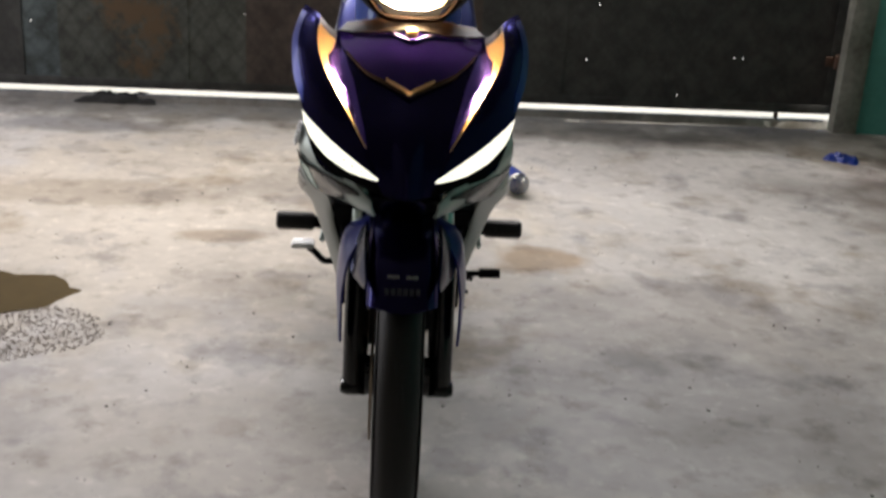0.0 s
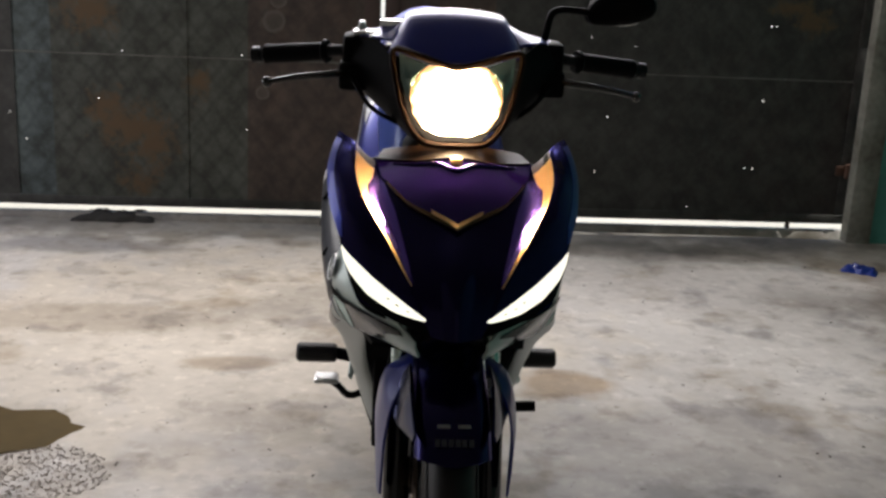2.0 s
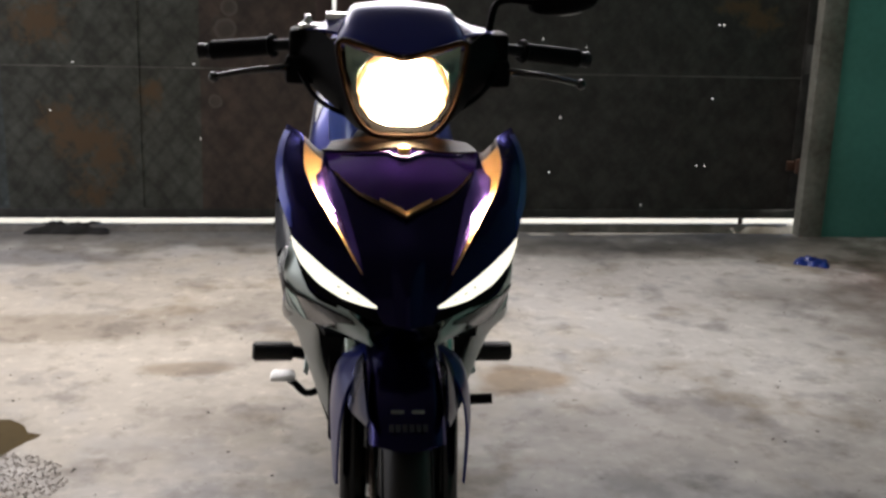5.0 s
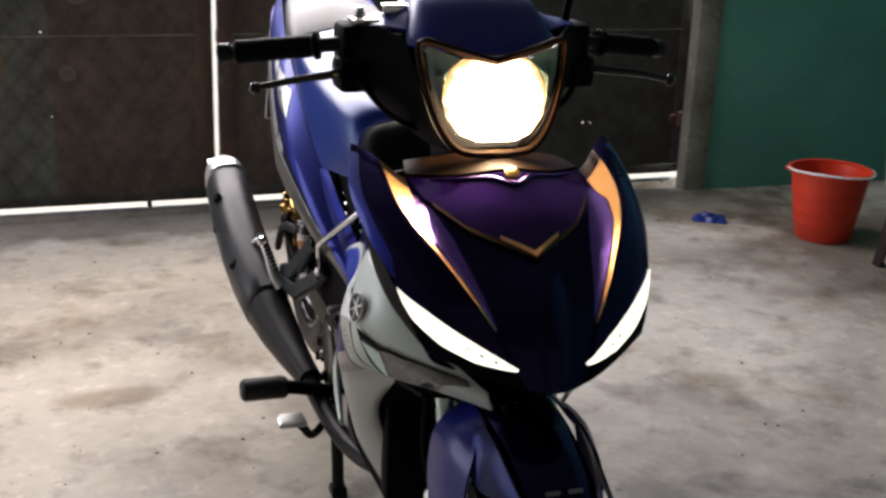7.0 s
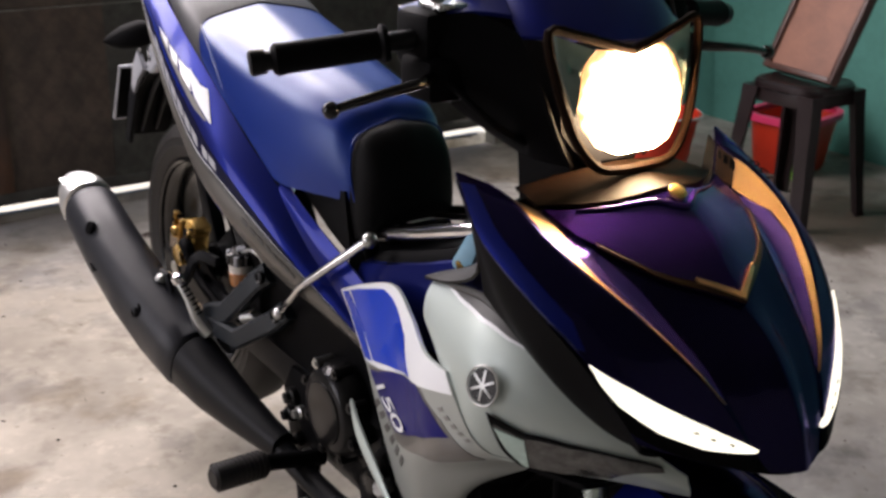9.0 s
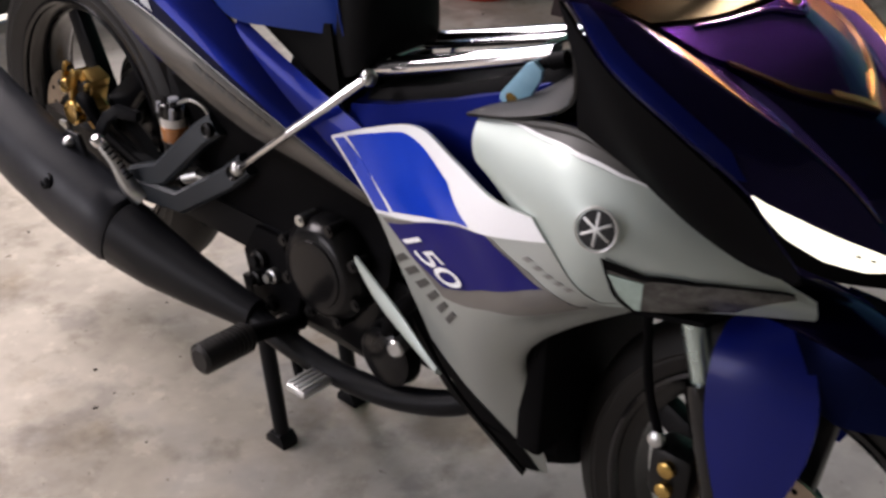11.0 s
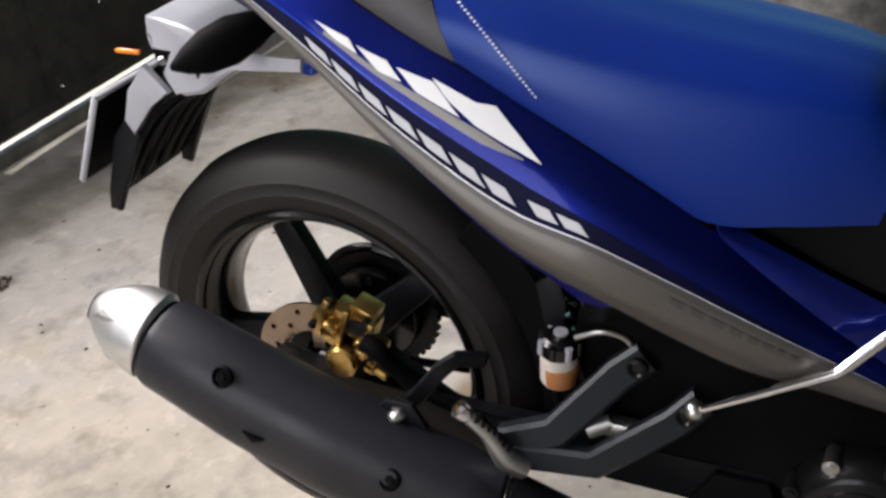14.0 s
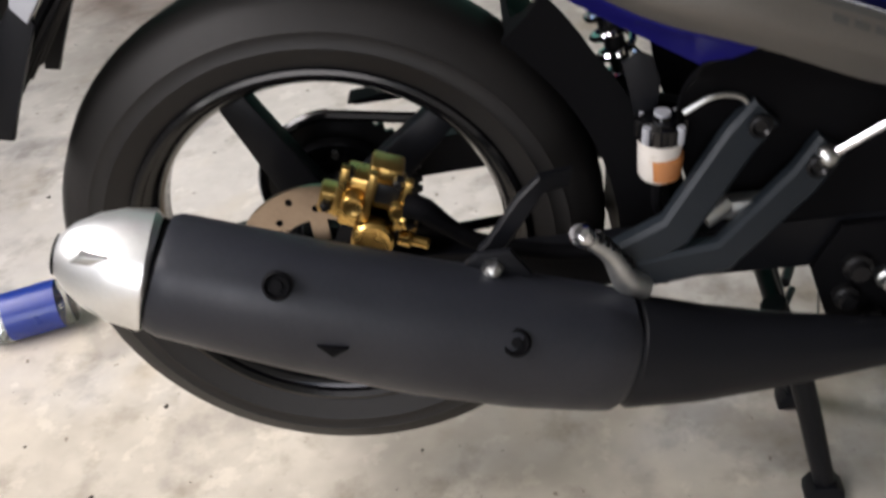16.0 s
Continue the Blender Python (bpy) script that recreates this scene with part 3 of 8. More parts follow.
def sheet(name, x0, x1, z0, z1, holes, material, parent, proud):
    """A steel sheet between two seams, with small holes that let daylight through."""
    bm = bmesh.new()
    cuts = sorted([h for h in holes if x0 + 0.01 < h[0] < x1 - 0.01 and z0 < h[1] < z1])
    at = x0
    for hx, hz, hw, hh in cuts:
        hw, hh = hw * 0.65, hh * 0.65
        if hx - hw < at:
            continue
        box(bm, (at, -proud - 0.0015, z0), (hx - hw, -proud, z1))
        box(bm, (hx - hw, -proud - 0.0015, z0), (hx + hw, -proud, hz - hh))
        box(bm, (hx - hw, -proud - 0.0015, hz + hh), (hx + hw, -proud, z1))
        at = hx + hw
    box(bm, (at, -proud - 0.0015, z0), (x1, -proud, z1))
    ob = part(name, bm, material, parent, smooth=False)
    return ob


def build_gate():
    leaves = []
    holes = [(-1.601, 0.33, 0.005, 0.006), (-1.555, 0.33, 0.005, 0.006), (-1.261, 0.506, 0.004, 0.006), (-1.164, 0.70, 0.006, 0.004), (-0.687, 0.70, 0.006, 0.004), (-0.667, 0.395, 0.003, 0.004),
             (-1.646, 0.80, 0.004, 0.005), (-1.606, 0.90, 0.004, 0.005), (-1.616, 0.44, 0.004, 0.005), (-0.205, 0.685, 0.008, 0.004),
             (0.808, 0.262, 0.004, 0.007), (0.842, 0.50, 0.004, 0.007), (1.465, 0.296, 0.004, 0.006), (1.502, 0.295, 0.004, 0.006), (1.511, 0.59, 0.005, 0.006), (1.510, 0.905, 0.006, 0.005), (1.530, 0.904, 0.005, 0.004),
             (1.794, 0.685, 0.005, 0.006), (0.937, 0.80, 0.003, 0.004), (0.749, 0.83, 0.004, 0.005), (1.226, 0.12, 0.003, 0.006)]
    for k, (x0, x1, seams, stuff) in enumerate(((-2.38, -0.085, (-2.01, -1.603, -1.443, -0.918, -0.663), M_SHEET), (-0.068, 1.945, (0.34, 0.697, 1.167, 1.383), M_SHEET2))):
        leaf = thing("gate_leaf", "tall gate leaf of weathered steel sheets, closed" if k == 0 else "tall gate leaf of dark steel sheets, closed", "gate", "gate leaves")
        leaf.matrix_world = GATE_M
        edges = [x0, *seams, x1]
        for j, (a, b) in enumerate(zip(edges, edges[1:])):
            kind = stuff
            if k == 0 and j == 5:
                kind = M_BROWN
            if k == 0 and j in (3, 4):
                kind = M_OLIVE
            if k == 0 and j in (0, 1):
                kind = M_SHEET2
            if k == 1 and j == 0:
                kind = M_BROWN
            for z0, z1 in ((0.075, 0.683), (0.687, 0.834), (0.828, 1.72)):
                # higher up the leaves meet further over
                a2 = a - 0.045 * (z0 > 0.8 and a == -0.068)
                b2 = b - 0.045 * (z0 > 0.8 and b == -0.085)
                sheet("steel_sheet", a2, b2 + 0.012 * (j < len(edges) - 2), z0, z1, holes, kind, leaf, (0.004 if j % 2 else 0.0) + 0.0022 * (z0 > 0.8))
        for z in (0.675, 1.69):
            bm = bmesh.new()
            box(bm, (x0 + 0.12 * (z > 1 and k == 1), 0.004, z - 0.02), (x1 - 0.12 * (z > 1 and k == 0), 0.03, z + 0.02), 0.003)
            part("rail", bm, M_RUST, leaf)
        bm = bmesh.new()
        box(bm, (x0 + 0.02, -0.0075, 0.6825), (x1 - 0.02, -0.002, 0.6875))
        part("seam_lip", bm, M_SEAM, leaf, smooth=False)
        bm = bmesh.new()
        box(bm, (x0, -0.007, 0.058), (x1, 0.03, 0.098), 0.003)
        part("bottom_rail", bm, M_SHEET2, leaf)
        for x in ((x0 + 0.02, x1 - 0.035) if k == 0 else (x0 + 0.035, x1 - 0.02)):
            over = -0.045 if abs(x) < 0.3 else 0.0
            for z0, z1, dx in ((0.10, 0.832, 0.0), (0.834, 1.72, over)):
                bm = bmesh.new()
                box(bm, (x - 0.03 + dx, -0.012, z0), (x + 0.03 + dx, -0.0065, z1), 0.002)
                part("stile", bm, M_RUST if k == 0 or abs(x) < 0.3 else M_SHEET2, leaf)
        for x in (x0 + 0.35, x1 - 0.25):
            bm = bmesh.new()
            box(bm, (x - 0.008, 0.0, 0.030), (x + 0.008, 0.02, 0.075), 0.002)
            part("drop_bolt", bm, M_RUST, leaf)
        if k == 1:
            for z in (0.30, 1.25):
                bm = bmesh.new()
                tube(bm, [(x1 - 0.024, -0.024, z - 0.030), (x1 - 0.024, -0.024, z + 0.030)], 0.013, 12)
                box(bm, (x1 - 0.075, -0.020, z - 0.022), (x1 - 0.020, -0.012, z + 0.022), 0.003)
                part("hinge", bm, M_RUST, leaf, "rusty barrel hinge")
        leaves.append(leaf)
    return leaves


build_gate()
bm = bmesh.new()
plate(bm, [(-0.002, -0.04), (0.0, 0.020), (0.006, 0.027), (0.03, 0.027), (0.05, -0.005), (0.06, -0.04)], -2.4, 1.955, GATE_M, 0.002)
tagged(part("threshold", bm, M_FLOOR), "low pale cement threshold under the gate", "threshold", kind="structure")

# ---- the motorcycle ----
bike = thing("motorcycle", "blue and silver underbone motorcycle on its centre stand, headlight lit", "motorcycle")
REAR, FRONT = Vector((0, 0.03, 0.415)), Vector((0, -1.328, 0.280))


class Panel:
    """A curved panel through control points; at() gives places on it, by row and column of the control grid."""

    def __init__(self, grid):
        self.grid = [[Vector(p) for p in r] for r in grid]

    @staticmethod
    def _mix(p, t):
        k = len(p)
        i = min(int(max(t, 0)), k - 2)
        f = min(max(t, 0), k - 1) - i
        a, b, c, d = p[max(i - 1, 0)], p[i], p[i + 1], p[min(i + 2, k - 1)]
        return 0.5 * (2 * b + (c - a) * f + (2 * a - 5 * b + 4 * c - d) * f * f + (3 * b - a - 3 * c + d) * f**3)

    def at(self, r, c, lift=0.0):
        r, c = float(r), float(c)
        p = self._mix([self._mix(row, c) for row in self.grid], r)
        if not lift:
            return p
        e = 0.04
        top, wide = len(self.grid) - 1, len(self.grid[0]) - 1
        a = self._mix([self._mix(row, min(c + e, wide)) for row in self.grid], r) - self._mix([self._mix(row, max(c - e, 0)) for row in self.grid], r)
        b = self._mix([self._mix(row, c) for row in self.grid], min(r + e, top)) - self._mix([self._mix(row, c) for row in self.grid], max(r - e, 0))
        n = a.cross(b)
        n = n.normalized() if n.length > 1e-12 else Vector((0, 0, 0))
        return p + n * lift * self.side

    side = 1

    def mesh(self, thick=0.004, nu=6, nv=6):
        """The whole panel as a solid sheet."""
        h, w = (len(self.grid) - 1) * nv, (len(self.grid[0]) - 1) * nu
        bm = bmesh.new()
        top = [[bm.verts.new(self.at(i / nv, j / nu)) for j in range(w + 1)] for i in range(h + 1)]
        low = [[bm.verts.new(self.at(i / nv, j / nu, -thick)) for j in range(w + 1)] for i in range(h + 1)]
        return self._close(bm, top, low, h, w)

    @staticmethod
    def _close(bm, top, low, h, w):
        for i in range(h):
            for j in range(w):
                bm.faces.new((top[i][j], top[i][j + 1], top[i + 1][j + 1], top[i + 1][j]))
                bm.faces.new((low[i][j], low[i + 1][j], low[i + 1][j + 1], low[i][j + 1]))
        rim = [(i, 0) for i in range(h + 1)] + [(h, j) for j in range(1, w + 1)] + [(i, w) for i in range(h - 1, -1, -1)] + [(0, j) for j in range(w - 1, 0, -1)]
        for (i, j), (k, l) in zip(rim, rim[1:] + rim[:1]):
            bm.faces.new((top[i][j], top[k][l], low[k][l], low[i][j]))
        return bm

    def patch(self, one, two, lift=0.0012, n=14, across=4, thick=0.001, rise=0.0):
        """A raised patch between two lines of (row, column) on the panel; rise: how much more the first line stands up."""
        bm = bmesh.new()
        one, two = ([np.array(p, float) for p in line] for line in (one, two))
        pick = lambda line, t: (lambda k, f: line[k] * (1 - f) + line[k + 1] * f)(min(int(t * (len(line) - 1)), len(line) - 2), t * (len(line) - 1) - min(int(t * (len(line) - 1)), len(line) - 2))
        top, low = [], []
        for i in range(n + 1):
            a, b = pick(one, i / n), pick(two, i / n)
            spots = [a + (b - a) * j / across for j in range(across + 1)]
            top.append([bm.verts.new(self.at(r, c, lift + rise * (1 - j / across) * (1 - 0.85 * i / n))) for j, (r, c) in enumerate(spots)])
            low.append([bm.verts.new(self.at(r, c, lift - thick)) for r, c in spots])
        return self._close(bm, top, low, n, across)


def pair(name, bm, material, parent, label=""):
    """The same part on both sides of the machine."""
    other = mirrored(bm)
    return part(name, bm, material, parent, label), part(name, other, material, parent, label)


# wheels
def build_wheel(centre, outer, half, rim_r, spokes, turn, name, disc_r, disc_x):
    wheel = new(name)
    wheel.parent = bike
    m = Matrix.Translation(centre)
    bm = bmesh.new()
    side = [(-half * 0.78, rim_r - 0.002), (-half * 0.95, rim_r + 0.016), (-half, rim_r + 0.026), (-half - 0.0018, rim_r + 0.029), (-half * 1.005, rim_r + 0.032), (-half * 0.99, outer - 0.044), (-half * 0.99 - 0.0012, outer - 0.040), (-half * 0.96, outer - 0.036), (-half * 0.80, outer - 0.016), (-half * 0.50, outer - 0.005)]
    profile = side + [(0, outer)] + [(-x, r) for x, r in side[::-1]] + [(half * 0.6, rim_r - 0.004), (-half * 0.6, rim_r - 0.004)]
    lathe(bm, profile, m, 72, closed=True)
    tyre = part("tyre", bm, M_RUBBER, wheel, "smooth worn black rubber tyre", angle=50)
    bm = bmesh.new()
    w = half * 0.82
    lip = [(-w, rim_r + 0.006), (-w - 0.005, rim_r + 0.003), (-w - 0.006, rim_r - 0.002), (-w - 0.002, rim_r - 0.007), (-w + 0.004, rim_r - 0.008), (-w + 0.008, rim_r - 0.015), (-w * 0.5, rim_r - 0.025)]
    lathe(bm, lip + [(-x, r) for x, r in lip[::-1]] + [(w * 0.6, rim_r - 0.006), (-w * 0.6, rim_r - 0.006)], m, 72, closed=True)
    part("rim", bm, M_GLOSSK, wheel, "gloss black cast rim")
    for k in range(spokes):
        bm = bmesh.new()
        base, tip = 0.026, 0.016
        box(bm, (-0.013, -base, 0.03), (0.013, base, rim_r - 0.018), 0.004)
        for v in bm.verts:
            f = (v.co.z - 0.03) / (rim_r - 0.05)
            v.co.y *= (1 - f) + f * tip / base
        bmesh.ops.transform(bm, matrix=m @ pose(0, 0, 0, turn + 360 / spokes * k), verts=bm.verts)
        part("spoke", bm, M_MATTE, wheel)
    bm = bmesh.new()
    lathe(bm, [(-0.062, 0.022), (-0.060, 0.036), (-0.03, 0.040), (0.03, 0.040), (0.060, 0.036), (0.062, 0.022)], m, 28)
    part("hub", bm, M_GLOSSK, wheel)
    bm = bmesh.new()
    lathe(bm, [(disc_x - 0.0022, disc_r * 0.58), (disc_x - 0.0022, disc_r), (disc_x + 0.0022, disc_r), (disc_x + 0.0022, disc_r * 0.58)], m, 56, closed=True)
    for k in range(5):
        q = 2 * math.pi * k / 5
        box(bm, (disc_x - 0.002, -0.009, 0.03), (disc_x + 0.002, 0.009, disc_r * 0.62), 0, m @ pose(0, 0, 0, math.degrees(q)))
    disc = part("brake_disc", bm, M_DISC, wheel, "worn steel brake disc with drilled holes")
    for k in range(20):
        q, r = 2 * math.pi * k / 20, disc_r * (0.72 if k % 2 else 0.87)
        bm = bmesh.new()
        lathe(bm, [(-0.0001, 0.004), (0.0006, 0.004)], m @ Matrix.Translation((disc_x + (-0.0028 if disc_x < 0 else 0.0022), r * math.cos(q), r * math.sin(q))), 8)
        part("drilled_hole", bm, M_BLACK, disc)
    return wheel


rear_wheel = build_wheel(REAR, 0.302, 0.058, 0.216, 5, 48, "rear_wheel", 0.098, -0.072)
front_wheel = build_wheel(FRONT, 0.280, 0.040, 0.216, 5, 10, "front_wheel", 0.122, -0.048)
bm = bmesh.new()
teeth = 40
ring = []
for k in range(teeth * 4):
    q = 2 * math.pi * k / (teeth * 4)
    r = 0.092 + (0.0030 if k % 4 in (1, 2) else -0.0025)
    ring.append((REAR.y + r * math.cos(q), REAR.z + r * math.sin(q)))
plate(bm, ring, 0.083, 0.089)
part("sprocket", bm, M_ENGINE, rear_wheel, "dark oily rear sprocket")
bm = bmesh.new()
lathe(bm, [(0.055, 0.03), (0.058, 0.068), (0.076, 0.070), (0.081, 0.062), (0.077, 0.050), (0.081, 0.036), (0.085, 0.02)], Matrix.Translation(REAR), 32)
carrier = part("sprocket_carrier", bm, M_GLOSSK, rear_wheel, "oily black sprocket carrier")
for k in range(5):
    q = 2 * math.pi * k / 5 + 0.4
    bm = bmesh.new()
    lathe(bm, [(0.070, 0.0), (0.070, 0.009), (0.062, 0.009), (0.060, 0.005), (0.054, 0.005), (0.054, 0.0)], Matrix.Translation(REAR + Vector((0, 0.056 * math.cos(q), 0.056 * math.sin(q)))), 6)
    part("sprocket_nut", bm, M_STEEL if k == 1 else M_ENGINE, carrier)
# chain, guard and swing arm
bm = bmesh.new()
for dz in (0.092, -0.092):
    tube(bm, [(0.086, REAR.y, REAR.z + dz), (0.075, -0.50, 0.40 + dz * 0.28)], 0.007, 8)
tube(bm, [(0.086, REAR.y + 0.0935 * math.cos(q), REAR.z + 0.0935 * math.sin(q)) for q in np.linspace(-math.pi / 2, math.pi / 2, 20)], 0.007, 8)
part("drive_chain", bm, M_GLOSSK, bike, "oily black drive chain")
bm = bmesh.new()
surface(bm, [[(0.066, 0.00, 0.528), (0.064, -0.14, 0.540), (0.060, -0.33, 0.49), (0.056, -0.47, 0.45)], [(0.098, 0.00, 0.526), (0.096, -0.14, 0.536), (0.092, -0.33, 0.485), (0.088, -0.47, 0.445)], [(0.102, 0.00, 0.508), (0.100, -0.14, 0.505), (0.094, -0.33, 0.455), (0.090, -0.47, 0.42)]], 0.003)
part("chain_guard", bm, M_BLACK, bike)
bm = bmesh.new()
for s in (-1, 1):
    for y0, z0, y1, z1, h0, h1 in ((-0.56, 0.395, -0.20, 0.395, 0.060, 0.052), (-0.20, 0.395, 0.09, 0.418, 0.052, 0.046)):
        loft(bm, [[(s * 0.088 + (0.026 if s > 0 else 0) + dx, y, z + dz + (0.040 if s > 0 and y == -0.20 else 0)) for dx, dz in ((-0.012, -h / 2), (0.012, -h / 2), (0.012, h / 2), (-0.012, h / 2))] for y, z, h in ((y0, z0, h0), (y1, z1, h1))])
box(bm, (-0.09, -0.36, 0.37), (0.09, -0.31, 0.42), 0.006)
part("swing_arm", bm, M_MATTE, bike, "box-section black swing arm")
bm = bmesh.new()
lathe(bm, [(-0.105, 0.0), (-0.105, 0.016), (-0.095, 0.018), (0.095, 0.018), (0.105, 0.016), (0.105, 0.0)], Matrix.Translation(REAR), 6)
part("axle", bm, M_STEEL, bike)
bm = bmesh.new()
secs = []
for k in range(16):
    q = math.radians(133 + 3.9 * k)
    up = 0.004 * max(0, 3 - k)
    secs.append([(x, REAR.y + r * math.cos(q), REAR.z + r * math.sin(q)) for x, r in ((-0.068, 0.312), (-0.058, 0.318), (0.0, 0.314), (0.060, 0.312), (0.072, 0.308), (0.076, 0.318), (0.060, 0.322), (0.0, 0.324), (-0.040, 0.328), (-0.058, 0.345), (-0.068, 0.364 + up), (-0.076, 0.366 + up), (-0.078, 0.352))])
loft(bm, secs)
part("rear_hugger", bm, M_BLACK, bike, "black inner mudguard ahead of the rear tyre")

# exhaust
def oval(c, way, tall, wide, n=28, power=2.3):
    """A rounded cross section at c, square to the way."""
    way = Vector(way).normalized()
    side = Vector((1, 0, 0))
    side = (side - way * side.dot(way)).normalized()
    up = side.cross(way)
    up = up if up.z > 0 else -up
    out = []
    for k in range(n):
        q = 2 * math.pi * k / n
        a, b = math.cos(q), math.sin(q)
        out.append(Vector(c) + side * wide / 2 * math.copysign(abs(a) ** (2 / power), a) + up * tall / 2 * math.copysign(abs(b) ** (2 / power), b))
    return out


def oval_body(stations, power=2.3):
    bm = bmesh.new()
    secs = []
    for i, (c, tall, wide) in enumerate(stations):
        a, b = Vector(stations[max(i - 1, 0)][0]), Vector(stations[min(i + 1, len(stations) - 1)][0])
        secs.append(oval(c, b - a, tall, wide, power=power))
    return loft(bm, secs)


exhaust = new("exhaust")
exhaust.parent = bike
MUF = [((-0.228, 0.150, 0.534), 0.108, 0.098), ((-0.228, 0.140, 0.529), 0.116, 0.106), ((-0.224, 0.03, 0.478), 0.128, 0.110), ((-0.217, -0.08, 0.430), 0.136, 0.112), ((-0.207, -0.17, 0.393), 0.138, 0.110), ((-0.199, -0.225, 0.372), 0.134, 0.106), ((-0.195, -0.262, 0.358), 0.128, 0.100), ((-0.194, -0.266, 0.3565), 0.116, 0.09)]
part("muffler", oval_body(MUF), M_MUFFLER, exhaust, "matte black heat-shielded muffler")
CAP = [((-0.2287, 0.154, 0.5361), 0.100, 0.090), ((-0.2288, 0.1565, 0.5372), 0.111, 0.101), ((-0.229, 0.159, 0.538), 0.113, 0.103), ((-0.231, 0.185, 0.549), 0.104, 0.096), ((-0.2325, 0.206, 0.558), 0.086, 0.080), ((-0.2335, 0.222, 0.565), 0.062, 0.058), ((-0.234, 0.233, 0.569), 0.036, 0.036), ((-0.234, 0.235, 0.570), 0.026, 0.028)]
cap = part("end_cap", oval_body(CAP), M_CAP, exhaust, "brushed silver muffler tip")
bm = bmesh.new()
lathe(bm, [(0, 0.0), (0, 0.017), (0.004, 0.019), (0.006, 0.015), (0.006, 0.0)], along((-0.234, 0.231, 0.568), (-0.235, 0.244, 0.5735)), 20)
part("outlet", bm, M_BLACK, cap)
part("collar", oval_body([((-0.228, 0.138, 0.5285), 0.100, 0.090), ((-0.2289, 0.158, 0.5378), 0.100, 0.090)]), M_BLACK, exhaust)
for tip in ([(0.172, 0.582), (0.197, 0.588), (0.207, 0.582), (0.190, 0.577)], [(0.180, 0.510), (0.203, 0.522), (0.209, 0.534), (0.190, 0.522)]):
    bm = bmesh.new()
    plate(bm, tip, -0.2705, -0.255, bevel=0.001)
    part("tip_slot", bm, M_ALU, cap, "dull triangular notch in the tip")
SHIELD = [((-0.193, -0.270, 0.355), 0.112, 0.086), ((-0.192, -0.276, 0.353), 0.120, 0.094), ((-0.182, -0.345, 0.333), 0.104, 0.082), ((-0.170, -0.425, 0.317), 0.080, 0.066), ((-0.158, -0.50, 0.305), 0.060, 0.052), ((-0.150, -0.540, 0.298), 0.050, 0.046)]
part("front_shield", oval_body(SHIELD), M_MATTE, exhaust, "matte black tapering pipe shield")
bm = bmesh.new()
tube(bm, [(-0.152, -0.52, 0.300), (-0.140, -0.60, 0.272), (-0.122, -0.70, 0.250), (-0.10, -0.80, 0.250), (-0.07, -0.89, 0.275), (-0.035, -0.95, 0.33)], 0.0195, 16)
part("header_pipe", bm, M_MATTE, exhaust)
bm = bmesh.new()
plate(bm, [(0.008, 0.470), (-0.020, 0.463), (-0.004, 0.455)], -0.281, -0.266, bevel=0.001)
part("vent_slot", bm, M_BLACK, exhaust)
for c in ((-0.262, 0.032, 0.518), (-0.252, -0.17, 0.418)):
    bm = bmesh.new()
    lathe(bm, [(0.0, 0.013), (0.006, 0.014), (0.008, 0.011), (0.004, 0.009), (0.004, 0.005), (0.007, 0.005), (0.007, 0.0)], along((c[0] - 0.001, c[1], c[2] + 0.012), (c[0] - 0.02, c[1], c[2] + 0.023)), 18)
    part("bolt", bm, M_BLACK, exhaust, "recessed bolt on the muffler")
for c in ((-0.208, -0.312, 0.378), (-0.196, -0.372, 0.352)):
    bm = bmesh.new()
    lathe(bm, [(0.0, 0.010), (0.005, 0.010), (0.006, 0.006), (0.006, 0.0)], along(c, (c[0] - 0.02, c[1], c[2] + 0.014)), 12)
    part("shield_screw", bm, M_GLOSSK, exhaust)
bm = bmesh.new()
plate(bm, [(-0.09, 0.455), (-0.17, 0.435), (-0.19, 0.462), (-0.172, 0.492), (-0.14, 0.492), (-0.12, 0.472)], -0.196, -0.188, bevel=0.002)
part("hanger", bm, M_MATTE, exhaust)
bm = bmesh.new()
lathe(bm, [(0, 0.015), (0.005, 0.015), (0.006, 0.011), (0.016, 0.011), (0.022, 0.008), (0.026, 0.004), (0.027, 0)], along((-0.184, -0.153, 0.474), (-0.22, -0.154, 0.478)), 6)
part("hanger_bolt", bm, M_STEEL, exhaust)

# rear brake
brake = new("rear_brake")
brake.parent = bike
M_CAL = pose(-0.078, -0.034, 0.497, 22, 0, 0)
bm = bmesh.new()
box(bm, (-0.024, -0.030, -0.030), (0.012, 0.032, 0.030), 0.005, M_CAL)
caliper = part("caliper", bm, M_GOLD, brake, "gold anodised two-piston brake caliper")
bm = bmesh.new()
box(bm, (-0.024, -0.050, -0.020), (0.004, 0.054, 0.006), 0.004, M_CAL)
part("mounting_lug", bm, M_GOLD, caliper)
bm = bmesh.new()
box(bm, (-0.018, -0.024, 0.026), (0.016, 0.010, 0.044), 0.003, M_CAL)
part("bridge", bm, M_GOLD, caliper)
for y, z, r in ((-0.008, -0.030, 0.022), (0.020, 0.008, 0.012), (-0.026, 0.010, 0.010)):
    bm = bmesh.new()
    lathe(bm, [(0, r), (-0.014, r), (-0.017, r * 0.85), (-0.015, r * 0.6), (-0.015, 0)], M_CAL @ Matrix.Translation((-0.026, y, z)), 20)
    part("piston_cap", bm, M_GOLD, caliper)
for y in (-0.030, 0.006, 0.034):
    bm = bmesh.new()
    box(bm, (-0.037, y - 0.0045, -0.012), (-0.026, y + 0.0045, 0.046), 0.002, M_CAL)
    part("web", bm, M_GOLD, caliper)
bm = bmesh.new()
